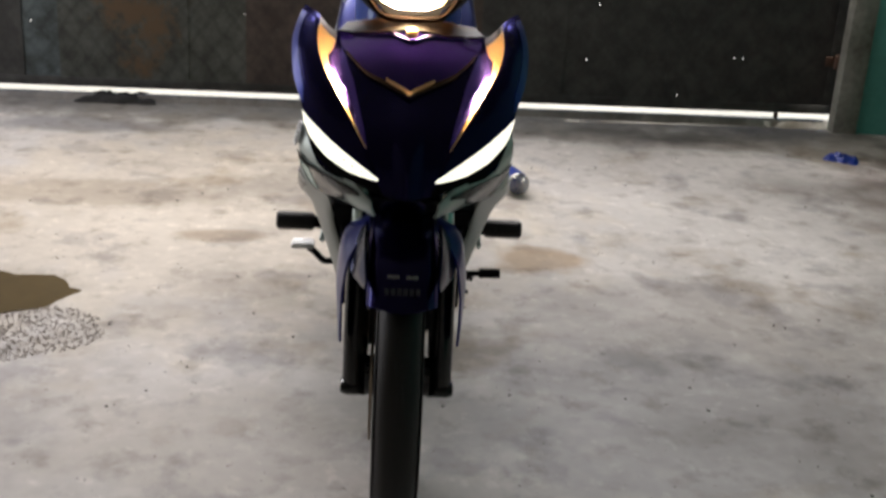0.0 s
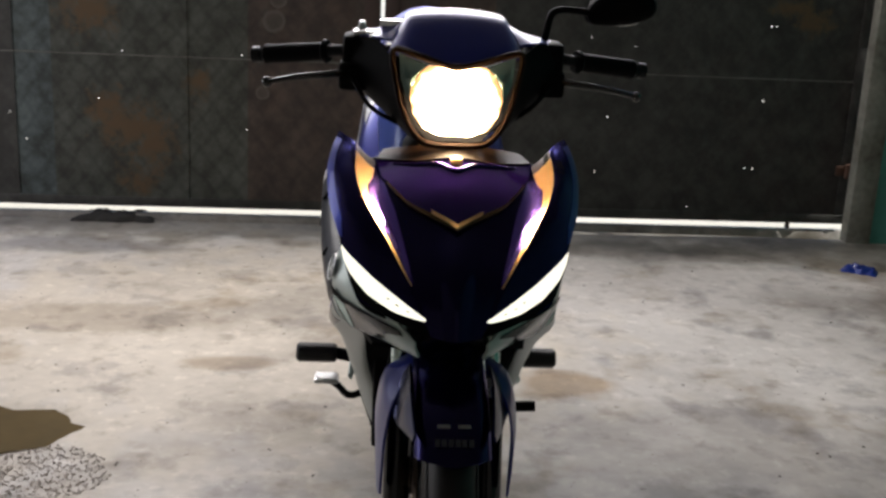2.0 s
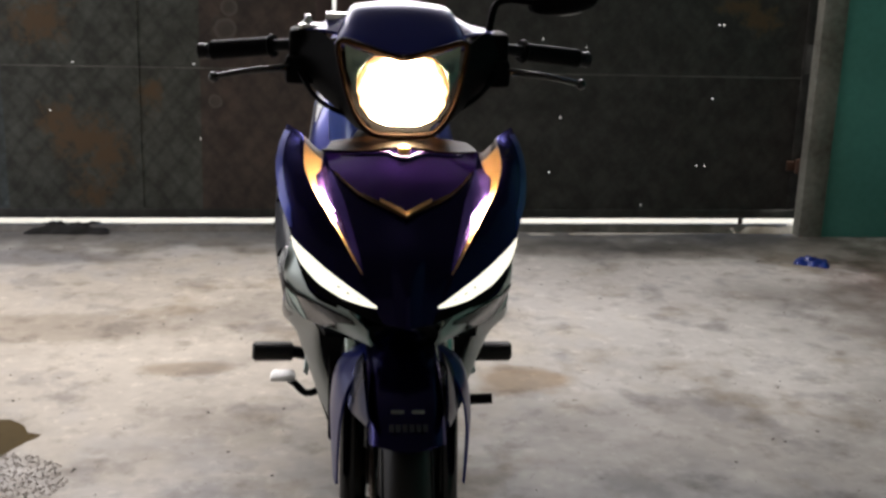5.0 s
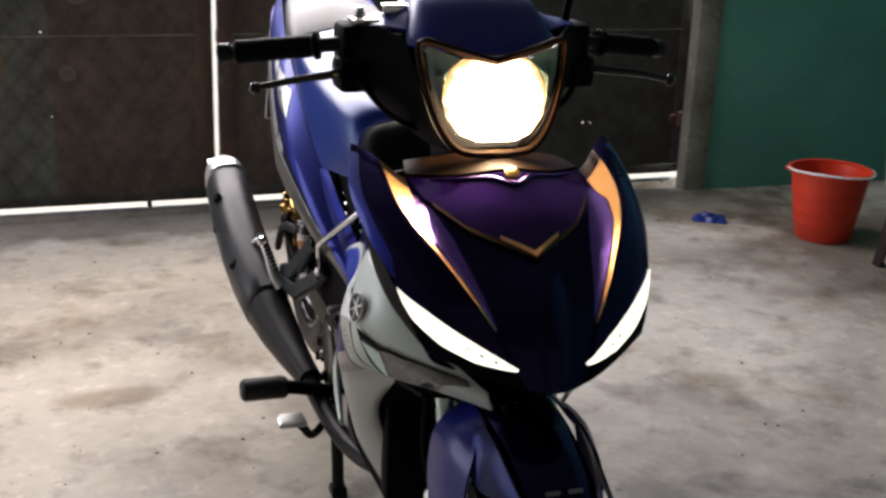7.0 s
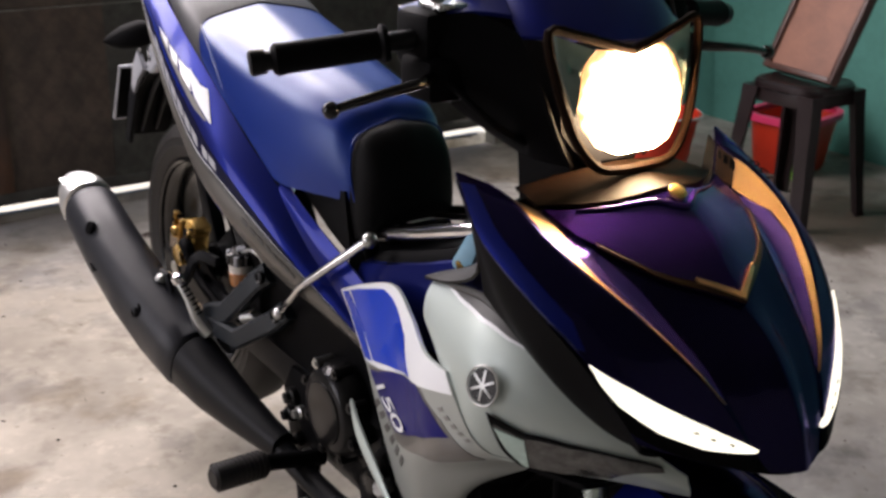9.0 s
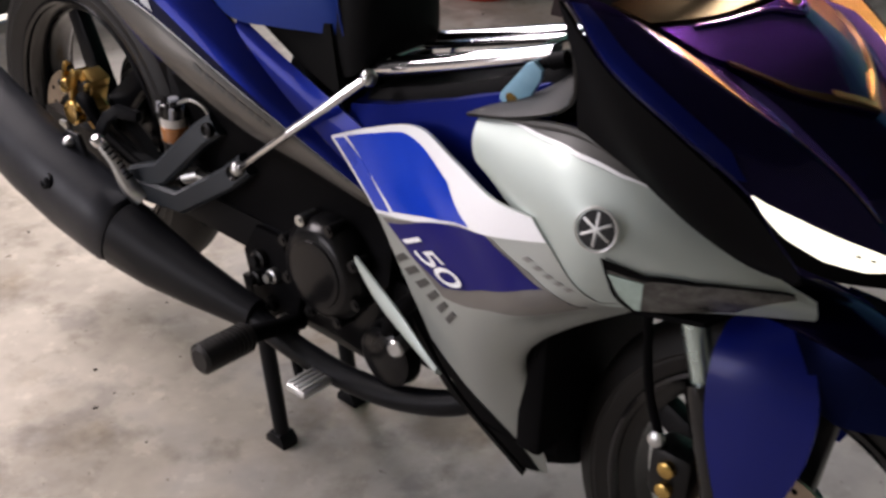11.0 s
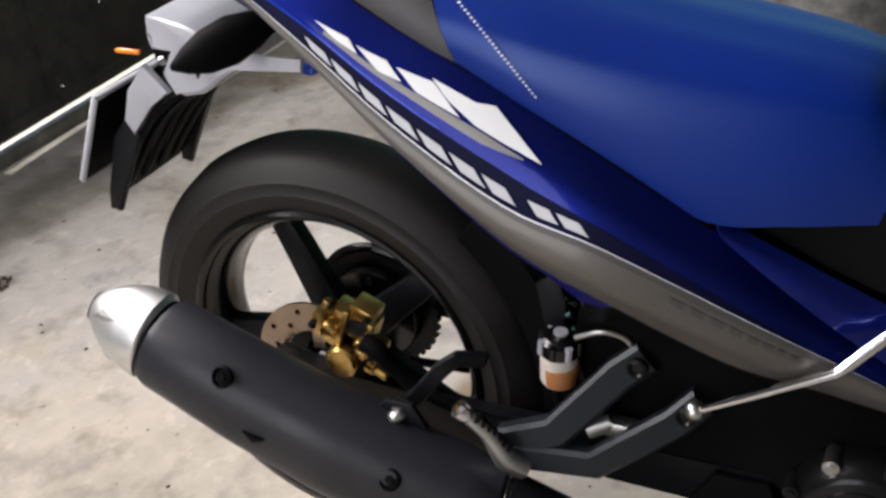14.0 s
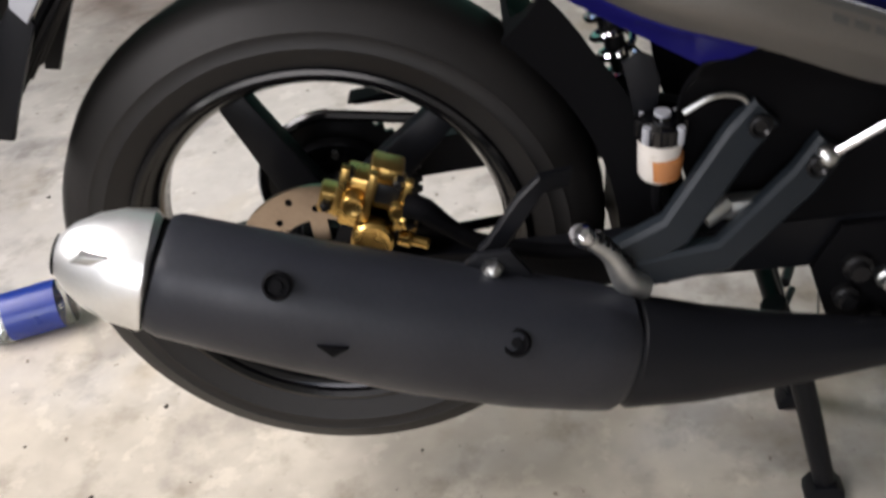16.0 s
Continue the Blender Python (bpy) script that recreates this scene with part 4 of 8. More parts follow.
box(bm, (-0.0315, -0.024, 0.012), (-0.029, 0.0, 0.034), 0.0008, M_CAL)
part("pad_window", bm, M_ENGINE, caliper)
for y, z in ((0.046, -0.007), (-0.042, -0.007), (0.03, 0.038), (-0.02, 0.038)):
    bm = bmesh.new()
    lathe(bm, [(0, 0.006), (-0.010, 0.006), (-0.012, 0.004), (-0.012, 0)], M_CAL @ Matrix.Translation((-0.022, y, z)), 6)
    part("caliper_bolt", bm, M_ENGINE, caliper)
bm = bmesh.new()
plate(bm, [(-0.02, 0.44), (0.02, 0.40), (0.02, 0.44), (-0.01, 0.50), (-0.05, 0.50), (-0.10, 0.445), (-0.17, 0.425), (-0.17, 0.405), (-0.09, 0.415)], -0.082, -0.076, bevel=0.0015)
part("caliper_bracket", bm, M_MATTE, brake)
bm = bmesh.new()
lathe(bm, [(0, 0.009), (0.012, 0.009), (0.014, 0.006), (0.03, 0.006), (0.032, 0.004)], along((-0.094, -0.055, 0.452), (-0.104, -0.10, 0.440)), 10)
part("banjo", bm, M_GOLD, brake)
bm = bmesh.new()
tube(bm, [(-0.118, -0.070, 0.506), (-0.120, -0.088, 0.499), (-0.120, -0.113, 0.473), (-0.120, -0.150, 0.449), (-0.116, -0.24, 0.425), (-0.11, -0.33, 0.435)], [0.013, 0.013, 0.009, 0.009, 0.009, 0.008], 10)
part("brake_hose", bm, M_BLACK, brake)
bm = bmesh.new()
lathe(bm, [(0, 0.0), (0, 0.017), (0.004, 0.0195), (0.040, 0.0215), (0.044, 0.0215), (0.044, 0)], along((-0.114, -0.319, 0.506), (-0.115, -0.326, 0.571)), 20)
reservoir = part("fluid_reservoir", bm, mat("milky_plastic", (0.58, 0.56, 0.52), 0.3, 0, (0.46, 0.43, 0.39), 40, 90, bump=0), brake, "milky brake fluid reservoir with amber fluid")
bm = bmesh.new()
lathe(bm, [(0.003, 0.0), (0.003, 0.0198), (0.026, 0.0216), (0.028, 0.0190), (0.028, 0)], along((-0.1145, -0.3215, 0.506), (-0.1155, -0.3285, 0.571)), 24)
part("fluid", bm, mat("amber_fluid", (0.40, 0.17, 0.06), 0.25, 0, (0.30, 0.12, 0.04), 30, 90, bump=0), reservoir, "amber brake fluid behind the wall")
bm = bmesh.new()
lathe(bm, [(0.044, 0.0), (0.044, 0.0235), (0.060, 0.0235), (0.065, 0.018), (0.065, 0.010), (0.068, 0.009), (0.068, 0)], along((-0.114, -0.319, 0.506), (-0.115, -0.326, 0.571)), 14)
cap_ob = part("reservoir_cap", bm, M_GLOSSK, reservoir, "black lobed reservoir cap")
axis = Vector((-0.001, -0.007, 0.065)).normalized()
u = axis.orthogonal().normalized()
w = axis.cross(u)
for k in range(8):
    bm = bmesh.new()
    q = math.pi * k / 4
    p = Vector((-0.114, -0.319, 0.506)) + axis * 0.046 + (u * math.cos(q) + w * math.sin(q)) * 0.0225
    tube(bm, [p, p + axis * 0.017], 0.0042, 8)
    part("lobe", bm, M_GLOSSK if k % 2 else M_BRACKET, cap_ob)
bm = bmesh.new()
p = Vector((-0.114, -0.319, 0.506)) + axis * 0.067
tube(bm, [p, p + axis * 0.004], 0.008, 14)
part("cap_screw", bm, M_BRACKET, cap_ob)
bm = bmesh.new()
tube(bm, [(-0.114, -0.32, 0.506), (-0.108, -0.318, 0.47), (-0.10, -0.33, 0.44), (-0.10, -0.36, 0.43)], 0.006, 8)
part("reservoir_hose", bm, M_BLACK, brake)
bm = bmesh.new()
tube(bm, [(-0.12, -0.345, 0.575), (-0.118, -0.375, 0.588), (-0.112, -0.40, 0.58), (-0.11, -0.41, 0.56)], 0.003, 8)
part("reservoir_clip", bm, M_STEEL, brake)

bm = bmesh.new()
plate(bm, [(-0.293, 0.624), (-0.309, 0.634), (-0.322, 0.626), (-0.328, 0.600), (-0.322, 0.566), (-0.302, 0.566)], -0.101, -0.097, bevel=0.001)
part("reservoir_plate", bm, M_MATTE, brake)

# passenger footrest bracket: two arms that meet behind the peg
rest = new("footrest_bracket")
rest.parent = bike
def bent_arm(pts, half, x):
    bm = bmesh.new()
    line = [Vector(p) for p in pts]
    secs = []
    for i, p in enumerate(line):
        way = (line[min(i + 1, len(line) - 1)] - line[max(i - 1, 0)]).normalized()
        up = Vector((1, 0, 0)).cross(way).normalized()
        secs.append([p + up * half * a + Vector((b * x, 0, 0)) for a, b in ((-1, -0.6), (-0.75, -1), (0.75, -1), (1, -0.6), (1, 0.6), (0.75, 1), (-0.75, 1), (-1, 0.6))])
    return loft(bm, secs)


part("upper_arm", bent_arm([(-0.106, -0.424, 0.562), (-0.117, -0.398, 0.541), (-0.147, -0.330, 0.464), (-0.156, -0.268, 0.440)], 0.019, 0.011), M_SLATE, rest)
part("lower_arm", bent_arm([(-0.104, -0.486, 0.516), (-0.117, -0.458, 0.488), (-0.148, -0.375, 0.430), (-0.157, -0.272, 0.424)], 0.018, 0.011), M_SLATE, rest)
part("back_arm", bent_arm([(-0.150, -0.145, 0.460), (-0.150, -0.156, 0.470), (-0.148, -0.190, 0.515), (-0.140, -0.207, 0.528), (-0.120, -0.235, 0.520)], 0.010, 0.006), M_MATTE, rest)
for c in ((-0.116, -0.416, 0.553), (-0.116, -0.470, 0.502), (-0.165, -0.275, 0.433)):
    bm = bmesh.new()
    lathe(bm, [(0, 0.012), (-0.006, 0.012), (-0.008, 0.009), (-0.004, 0.006), (-0.004, 0)], Matrix.Translation((c[0] - 0.004, c[1], c[2])), 14)
    part("bolt", bm, M_ENGINE, rest)
peg = bmesh.new()
tube(peg, [(-0.165, -0.290, 0.412), (-0.178, -0.278, 0.432), (-0.190, -0.264, 0.472), (-0.199, -0.242, 0.502)], [0.017, 0.014, 0.009, 0.008], 12)
foot = part("passenger_peg", peg, M_ALU, rest, "folded aluminium passenger peg with a toothed upper edge")
for k in range(7):
    p = Vector((-0.179, -0.281, 0.450)).lerp(Vector((-0.195, -0.254, 0.496)), k / 6)
    bm = bmesh.new()
    lathe(bm, [(-0.0020, 0.0), (-0.0022, 0.0078), (0.0022, 0.0078), (0.0020, 0.0)], along(p, p + Vector((-0.019, 0.027, 0.043))), 8, closed=True)
    part("tooth", bm, M_ENGINE, foot)
bm = bmesh.new()
lathe(bm, [(0, 0.0), (0, 0.010), (0.004, 0.012), (0.014, 0.012), (0.018, 0.008), (0.018, 0)], along((-0.198, -0.245, 0.498), (-0.204, -0.230, 0.518)), 14)
part("peg_end", bm, M_CHROME, foot)
bm = bmesh.new()
tube(bm, [(-0.12, -0.385, 0.47), (-0.13, -0.36, 0.46)], 0.011, 10)
box(bm, (-0.13, -0.42, 0.455), (-0.11, -0.36, 0.475), 0.004)
part("linkage", bm, M_ALU, rest)

# tail and seat
def outward(p):
    """Patches lie on the outer face of a right-hand panel."""
    top, wide = (len(p.grid) - 1) / 2, (len(p.grid[0]) - 1) / 2
    if (p.at(top, wide, 0.01) - p.at(top, wide)).x > 0:
        p.side = -1


def tail_panels():
    """Blue tail sides over a grey lower band, either side."""
    blue = Panel([
        [(-0.050, 0.215, 1.030), (-0.062, 0.222, 1.010), (-0.066, 0.225, 0.995)],
        [(-0.098, 0.080, 1.010), (-0.118, 0.070, 0.985), (-0.124, 0.055, 0.965)],
        [(-0.118, -0.060, 0.968), (-0.140, -0.060, 0.935), (-0.150, -0.060, 0.905)],
        [(-0.124, -0.160, 0.920), (-0.152, -0.165, 0.875), (-0.165, -0.170, 0.828)],
        [(-0.126, -0.270, 0.866), (-0.161, -0.280, 0.820), (-0.176, -0.295, 0.758)],
        [(-0.126, -0.390, 0.799), (-0.163, -0.395, 0.768), (-0.178, -0.400, 0.727)],
        [(-0.116, -0.500, 0.728), (-0.144, -0.520, 0.694), (-0.152, -0.545, 0.653)],
        [(-0.110, -0.630, 0.624), (-0.120, -0.633, 0.613), (-0.125, -0.636, 0.601)],
        [(-0.092, -0.735, 0.556), (-0.096, -0.738, 0.551), (-0.100, -0.740, 0.545)],
    ])
    grey = Panel([
        [(-0.0665, 0.225, 0.995), (-0.066, 0.226, 0.988), (-0.058, 0.226, 0.980)],
        [(-0.1245, 0.055, 0.965), (-0.126, 0.050, 0.955), (-0.112, 0.045, 0.945)],
        [(-0.1505, -0.060, 0.905), (-0.154, -0.062, 0.893), (-0.140, -0.065, 0.880)],
        [(-0.1655, -0.170, 0.828), (-0.170, -0.172, 0.808), (-0.155, -0.175, 0.790)],
        [(-0.1765, -0.295, 0.758), (-0.182, -0.298, 0.728), (-0.165, -0.302, 0.698)],
        [(-0.1785, -0.400, 0.727), (-0.184, -0.402, 0.692), (-0.168, -0.408, 0.656)],
        [(-0.1525, -0.545, 0.653), (-0.153, -0.535, 0.622), (-0.138, -0.518, 0.592)],
        [(-0.1255, -0.636, 0.601), (-0.124, -0.626, 0.580), (-0.112, -0.612, 0.560)],
        [(-0.1005, -0.740, 0.545), (-0.099, -0.736, 0.537), (-0.094, -0.730, 0.528)],
    ])
    for p in (blue, grey):
        outward(p)
    return blue, grey


TAIL, BAND = tail_panels()
right_tail, left_tail = pair("tail_panel", TAIL.mesh(0.004), M_BLUE, bike, "glossy metallic blue tail panel")
right_band, left_band = pair("tail_band", BAND.mesh(0.004), M_TAUPE, bike, "grey lower tail band")
bm = bmesh.new()
surface(bm, [[(-0.110, 0.050, 0.944), (-0.138, -0.063, 0.879), (-0.153, -0.174, 0.789), (-0.163, -0.300, 0.697), (-0.166, -0.405, 0.656)], [(-0.088, 0.060, 0.925), (-0.108, -0.055, 0.858), (-0.122, -0.160, 0.775), (-0.130, -0.250, 0.704), (-0.130, -0.366, 0.624)]], 0.003)
pair("tail_underside", bm, M_PURPLED, bike, "blue-violet underside of the tail")
part("pin_stripe", TAIL.patch([(0.6, 1.93), (2, 1.93), (4, 1.94), (6, 1.94), (7.8, 1.93)], [(0.6, 1.985), (2, 1.985), (4, 1.985), (6, 1.985), (7.8, 1.98)], 0.0016, 40, 1), M_WHITE, right_tail)
# Name strip, widened upwards to paint shade on the downturned face.
part("name_field", TAIL.patch([(0.8, 1.36), (2, 1.36), (3, 1.34), (4, 1.34), (5.2, 1.50), (6.4, 1.76)], [(0.8, 1.91), (2, 1.91), (3, 1.91), (4, 1.91), (5.2, 1.91), (6.4, 1.91)], 0.0009, 40, 3), M_DEEP, right_tail, "dark blue field behind the name, widened upwards as painted shade")
# A lit edge put into colour: thin bright blue strip below the arrows.
part("crease", TAIL.patch([(0.9, 1.30), (2.2, 1.29), (3.5, 1.28)], [(0.9, 1.35), (2.2, 1.345), (3.5, 1.30)], 0.0016, 24, 1), M_BLUEDECAL, right_tail, "painted highlight along the tail ridge")
part("seat_seam", TAIL.patch([(1.4, 0.0), (3.0, 0.0), (5.9, 0.0)], [(1.4, 0.05), (3.0, 0.10), (5.9, 0.16)], 0.0012, 30, 1), M_BLACK, right_tail)
part("dark_edge", BAND.patch([(1.0, 0.02), (3, 0.02), (5, 0.02), (7.6, 0.02)], [(1.0, 0.30), (3, 0.30), (5, 0.26), (7.6, 0.34)], 0.0010, 40, 2), M_TAILMARK, right_band, "dark stripe along the top of the band")
part("violet_edge", BAND.patch([(1.2, 1.55), (2.2, 1.60), (3.2, 1.66), (4.2, 1.80), (4.8, 1.97)], [(1.2, 1.99), (2.2, 1.99), (3.2, 1.99), (4.2, 1.99), (4.8, 1.99)], 0.0012, 24, 3), M_PURPLED, right_band, "violet-blue lower edge")
# grey band and white arrow marks
part("grey_band", TAIL.patch([(2.3, 1.06), (3.2, 0.97), (3.9, 0.93), (4.3, 0.96)], [(2.3, 1.16), (3.2, 1.12), (3.9, 1.12), (4.3, 1.0)], 0.0014, 24, 2), M_GREYM, right_tail)
for top, low in (([(2.20, 0.98), (2.57, 0.83)], [(2.42, 1.06), (2.68, 1.0)]), ([(2.66, 0.85), (2.99, 0.74)], [(2.91, 1.02), (3.15, 0.93)]), ([(3.09, 0.74), (3.46, 0.62)], [(3.30, 0.94), (3.71, 0.91)]), ([(3.44, 0.57), (3.86, 0.55), (4.04, 0.42), (4.46, 0.87)], [(3.60, 0.76), (3.86, 0.89), (4.12, 0.90), (4.47, 0.89)])):
    part("arrow_mark", TAIL.patch(top, low, 0.0022, 12, 4), M_WHITE, right_tail, "white arrow decal")
# model name as plain bars, one to a letter
M_NAME = mat("pale_grey_print", (0.46, 0.47, 0.50), 0.4, 0.1, None, 8, 200, 0.15, bump=0)
for k in range(9):
    r = 2.10 + 0.292 * k + (0.15 if k > 6 else 0)
    part("name_bar", TAIL.patch([(r, 1.57), (r + 0.22, 1.57)], [(r + 0.08, 1.79), (r + 0.30, 1.79)], 0.0016, 3, 3), M_NAME, right_tail, "pale grey bar in place of a model name")
for k in range(8):
    r = 5.45 + 0.13 * k
    part("name_bar", BAND.patch([(r, 0.42), (r + 0.09, 0.44)], [(r, 0.60), (r + 0.09, 0.62)], 0.0014, 2, 2), M_TAILMARK, right_band, "dark bar in place of a maker's name")

M_PAD = mat("grey_black_vinyl", (0.050, 0.051, 0.053), 0.50, 0, (0.038, 0.039, 0.041), 9, 420, bump=0.18, spec=0.42)


def seat_section(y, half, low, top, crown, tilt=0.0):
    """A saddle's cross section: soft crown, rounded shoulders, sides that lean in."""
    side = [(-half * 0.97, low), (-half, low + (top - low) * 0.30), (-half * 0.96, low + (top - low) * 0.64), (-half * 0.85, low + (top - low) * 0.88), (-half * 0.60, top - crown * 0.10), (-half * 0.28, top + crown * 0.55), (0, top + crown)]
    pts = side + [(-x, z) for x, z in side[-2::-1]]
    line = smooth_line([(x, y, z) for x, z in pts], 3)
    return [Vector((p.x, p.y + tilt * (p.z - low), p.z)) for p in line]


def saddle(stations, n=5):
    keys = np.array(stations)
    u = np.linspace(0, len(stations) - 1, (len(stations) - 1) * n + 1)
    cols = [smooth_line([(k, v, 0) for k, v in enumerate(keys[:, c])], n) for c in range(keys.shape[1])]
    return loft(bmesh.new(), [seat_section(*[col[i].y for col in cols]) for i in range(len(u))])


# y, half width, lower edge, top, crown, lean
seat = part("rider_seat", saddle([(-0.235, 0.128, 0.872, 0.960, 0.012, 0.45), (-0.31, 0.132, 0.836, 0.942, 0.009, 0.30), (-0.40, 0.130, 0.786, 0.920, 0.007, 0.10), (-0.485, 0.124, 0.742, 0.902, 0.007, 0.0), (-0.56, 0.114, 0.744, 0.889, 0.008, 0.0), (-0.62, 0.100, 0.748, 0.874, 0.009, 0.0), (-0.660, 0.088, 0.750, 0.858, 0.009, 0.18), (-0.674, 0.078, 0.754, 0.849, 0.008, 0.22)]), M_SEAT, bike, "blue vinyl rider seat")
pad = part("passenger_seat", saddle([(0.10, 0.080, 0.990, 1.015, 0.006, 0.4), (0.0, 0.104, 0.962, 1.010, 0.010, 0.45), (-0.12, 0.122, 0.925, 0.996, 0.012, 0.45), (-0.20, 0.1285, 0.888, 0.976, 0.012, 0.45), (-0.238, 0.1285, 0.870, 0.962, 0.012, 0.45)]), M_PAD, bike, "dark grey grained passenger seat pad")
nose = part("seat_nose", saddle([(-0.655, 0.086, 0.700, 0.852, 0.008, 0.10), (-0.676, 0.0855, 0.696, 0.852, 0.009, 0.08), (-0.691, 0.079, 0.706, 0.838, 0.010, 0.04), (-0.701, 0.068, 0.724, 0.816, 0.010, 0.0), (-0.707, 0.050, 0.742, 0.790, 0.008, 0.0), (-0.710, 0.024, 0.754, 0.768, 0.004, 0.0)]), M_SEATK, bike, "black vinyl seat nose")
bm = bmesh.new()
tube(bm, seat_section(-0.672, 0.0865, 0.752, 0.8545, 0.010, 0.20), 0.0016, 8, 1)
part("piping", bm, M_SEAT, nose, "blue piping round the seat nose")
stitch = bmesh.new()
for k in range(26):
    p = Vector((-0.1305, -0.242 - 0.003 * k, 0.950 - 0.0042 * k + 0.0006 * k))
    box(stitch, p - Vector((0.002, 0.0012, 0.0008)), p + Vector((0.0005, 0.0012, 0.0008)))
part("stitching", stitch, M_WHITE, seat)

# side covers below the seat
bm = bmesh.new()
surface(bm, [[(-0.108, -0.490, 0.742), (-0.104, -0.590, 0.698), (-0.094, -0.672, 0.658), (-0.088, -0.730, 0.630)], [(-0.117, -0.495, 0.734), (-0.114, -0.585, 0.684), (-0.104, -0.655, 0.640), (-0.094, -0.728, 0.600)], [(-0.120, -0.500, 0.726), (-0.117, -0.570, 0.673), (-0.108, -0.634, 0.624), (-0.094, -0.720, 0.566)]], 0.004, flip=-1)
pair("side_cover", bm, M_BLUE, bike, "blue plastic side cover below the seat")
bm = bmesh.new()
plate(bm, [(-0.49, 0.748), (-0.655, 0.765), (-0.672, 0.668), (-0.60, 0.694)], -0.092, -0.084)
pair("seat_infill", bm, mat("dark_grey_plastic", (0.0035, 0.0035, 0.0035), 0.6, 0, None, 8, 250, 0.2, bump=0.1, spec=0.06), bike)
bm = bmesh.new()
surface(bm, [[(-0.134, -0.362, 0.632), (-0.152, -0.420, 0.650), (-0.132, -0.525, 0.600), (-0.104, -0.625, 0.562), (-0.088, -0.745, 0.530)], [(-0.112, -0.345, 0.595), (-0.110, -0.41, 0.60), (-0.100, -0.53, 0.555), (-0.088, -0.64, 0.530), (-0.084, -0.755, 0.51)], [(-0.092, -0.34, 0.53), (-0.092, -0.42, 0.50), (-0.090, -0.53, 0.475), (-0.086, -0.66, 0.47), (-0.084, -0.765, 0.47)], [(-0.09, -0.36, 0.44), (-0.092, -0.43, 0.42), (-0.095, -0.53, 0.41), (-0.095, -0.66, 0.42), (-0.095, -0.77, 0.42)]], 0.005, flip=-1)
pair("frame_cover", bm, M_BLACK, bike, "satin black plastic frame cover")
bm = bmesh.new()
tube(bm, [(0, -1.08, 0.74), (0, -0.80, 0.56), (0, -0.52, 0.50), (0, -0.44, 0.47)], 0.034, 12)
tube(bm, [(-0.06, -0.50, 0.55), (-0.082, -0.34, 0.70), (-0.078, -0.18, 0.80), (-0.055, 0.12, 0.945)], 0.014, 10)
tube(bm, [(0.06, -0.50, 0.55), (0.082, -0.34, 0.70), (0.078, -0.18, 0.80), (0.055, 0.12, 0.945)], 0.014, 10)
part("frame", bm, M_MATTE, bike)
bm = bmesh.new()
SHOCK = Vector((-0.01, -0.315, 0.50)), Vector((-0.01, -0.268, 0.72))
tube(bm, [SHOCK[0], SHOCK[1]], 0.011, 14)
shock = part("shock_absorber", bm, M_ENGINE, bike)
bm = bmesh.new()
axis = (SHOCK[1] - SHOCK[0]).normalized()
u = axis.orthogonal().normalized()
w = axis.cross(u)
tube(bm, [SHOCK[0].lerp(SHOCK[1], k / 120) + (u * math.cos(k * 0.52) + w * math.sin(k * 0.52)) * 0.019 for k in range(121)], 0.0042, 8, steps=1)
part("spring", bm, M_CHROME, shock, "bright coil spring")

# rear mudguard with number plate and indicators
tailend = new("rear_mudguard")
tailend.parent = bike
bm = bmesh.new()
plate(bm, [(0.243, 0.861), (0.238, 0.870), (0.203, 0.876), (0.148, 0.874), (0.085, 0.856), (0.070, 0.846), (0.072, 0.834), (0.131, 0.796), (0.178, 0.784), (0.196, 0.798), (0.214, 0.826), (0.226, 0.850)], -0.086, 0.086, bevel=0.006)
for v in bm.verts:
    v.co.x *= 1.0 - 0.55 * max(0.0, (v.co.y - 0.15) / 0.093) ** 1.5
    if v.co.z > 0.86:
        v.co.x *= 0.86
bracket = part("bracket", bm, M_BRACKET, tailend, "light grey faceted plate bracket", angle=22)
for s in (-1, 1):
    bm = bmesh.new()
    plate(bm, [(0.216, 0.826), (0.184, 0.792), (0.218, 0.772), (0.252, 0.728), (0.264, 0.748), (0.248, 0.790)], s * 0.080 - 0.005, s * 0.080 + 0.005, bevel=0.002)
    part("bracket_leg", bm, M_BRACKET, bracket)
bm = bmesh.new()
surface(bm, [[(-0.098, -0.030, 0.862), (-0.102, 0.02, 0.862), (-0.100, 0.075, 0.862)], [(-0.100, -0.028, 0.848), (-0.106, 0.02, 0.846), (-0.103, 0.075, 0.842)]], 0.008)
part("bracket_arm", bm, M_BRACKET, bracket)
for y, z in ((0.176, 0.838), (0.126, 0.834)):
    bm = bmesh.new()
    plate(bm, [(y - 0.014, z + 0.012), (y + 0.014, z + 0.014), (y + 0.003, z - 0.016)], -0.0915, -0.0885, bevel=0.001)
    recess = part("recess", bm, M_BLACK, bracket)
    bm = bmesh.new()
    lathe(bm, [(-0.090, 0.006), (-0.0935, 0.006), (-0.095, 0.004), (-0.095, 0)], Matrix.Translation((0, y, z)), 6)
    part("bracket_bolt", bm, M_STEEL, bracket)
bm = bmesh.new()
box(bm, (-0.076, 0.225, 0.834), (-0.070, 0.262, 0.840), 0.002)
part("side_reflector", bm, M_AMBER, bracket, "amber side reflector")
bm = bmesh.new()
surface(bm, [[(-0.078, 0.120, 0.812), (0, 0.122, 0.816), (0.078, 0.120, 0.812)], [(-0.080, 0.205, 0.764), (0, 0.210, 0.768), (0.080, 0.205, 0.764)], [(-0.079, 0.262, 0.705), (0, 0.268, 0.708), (0.079, 0.262, 0.705)], [(-0.070, 0.325, 0.622), (0, 0.330, 0.618), (0.070, 0.325, 0.622)]], 0.006)
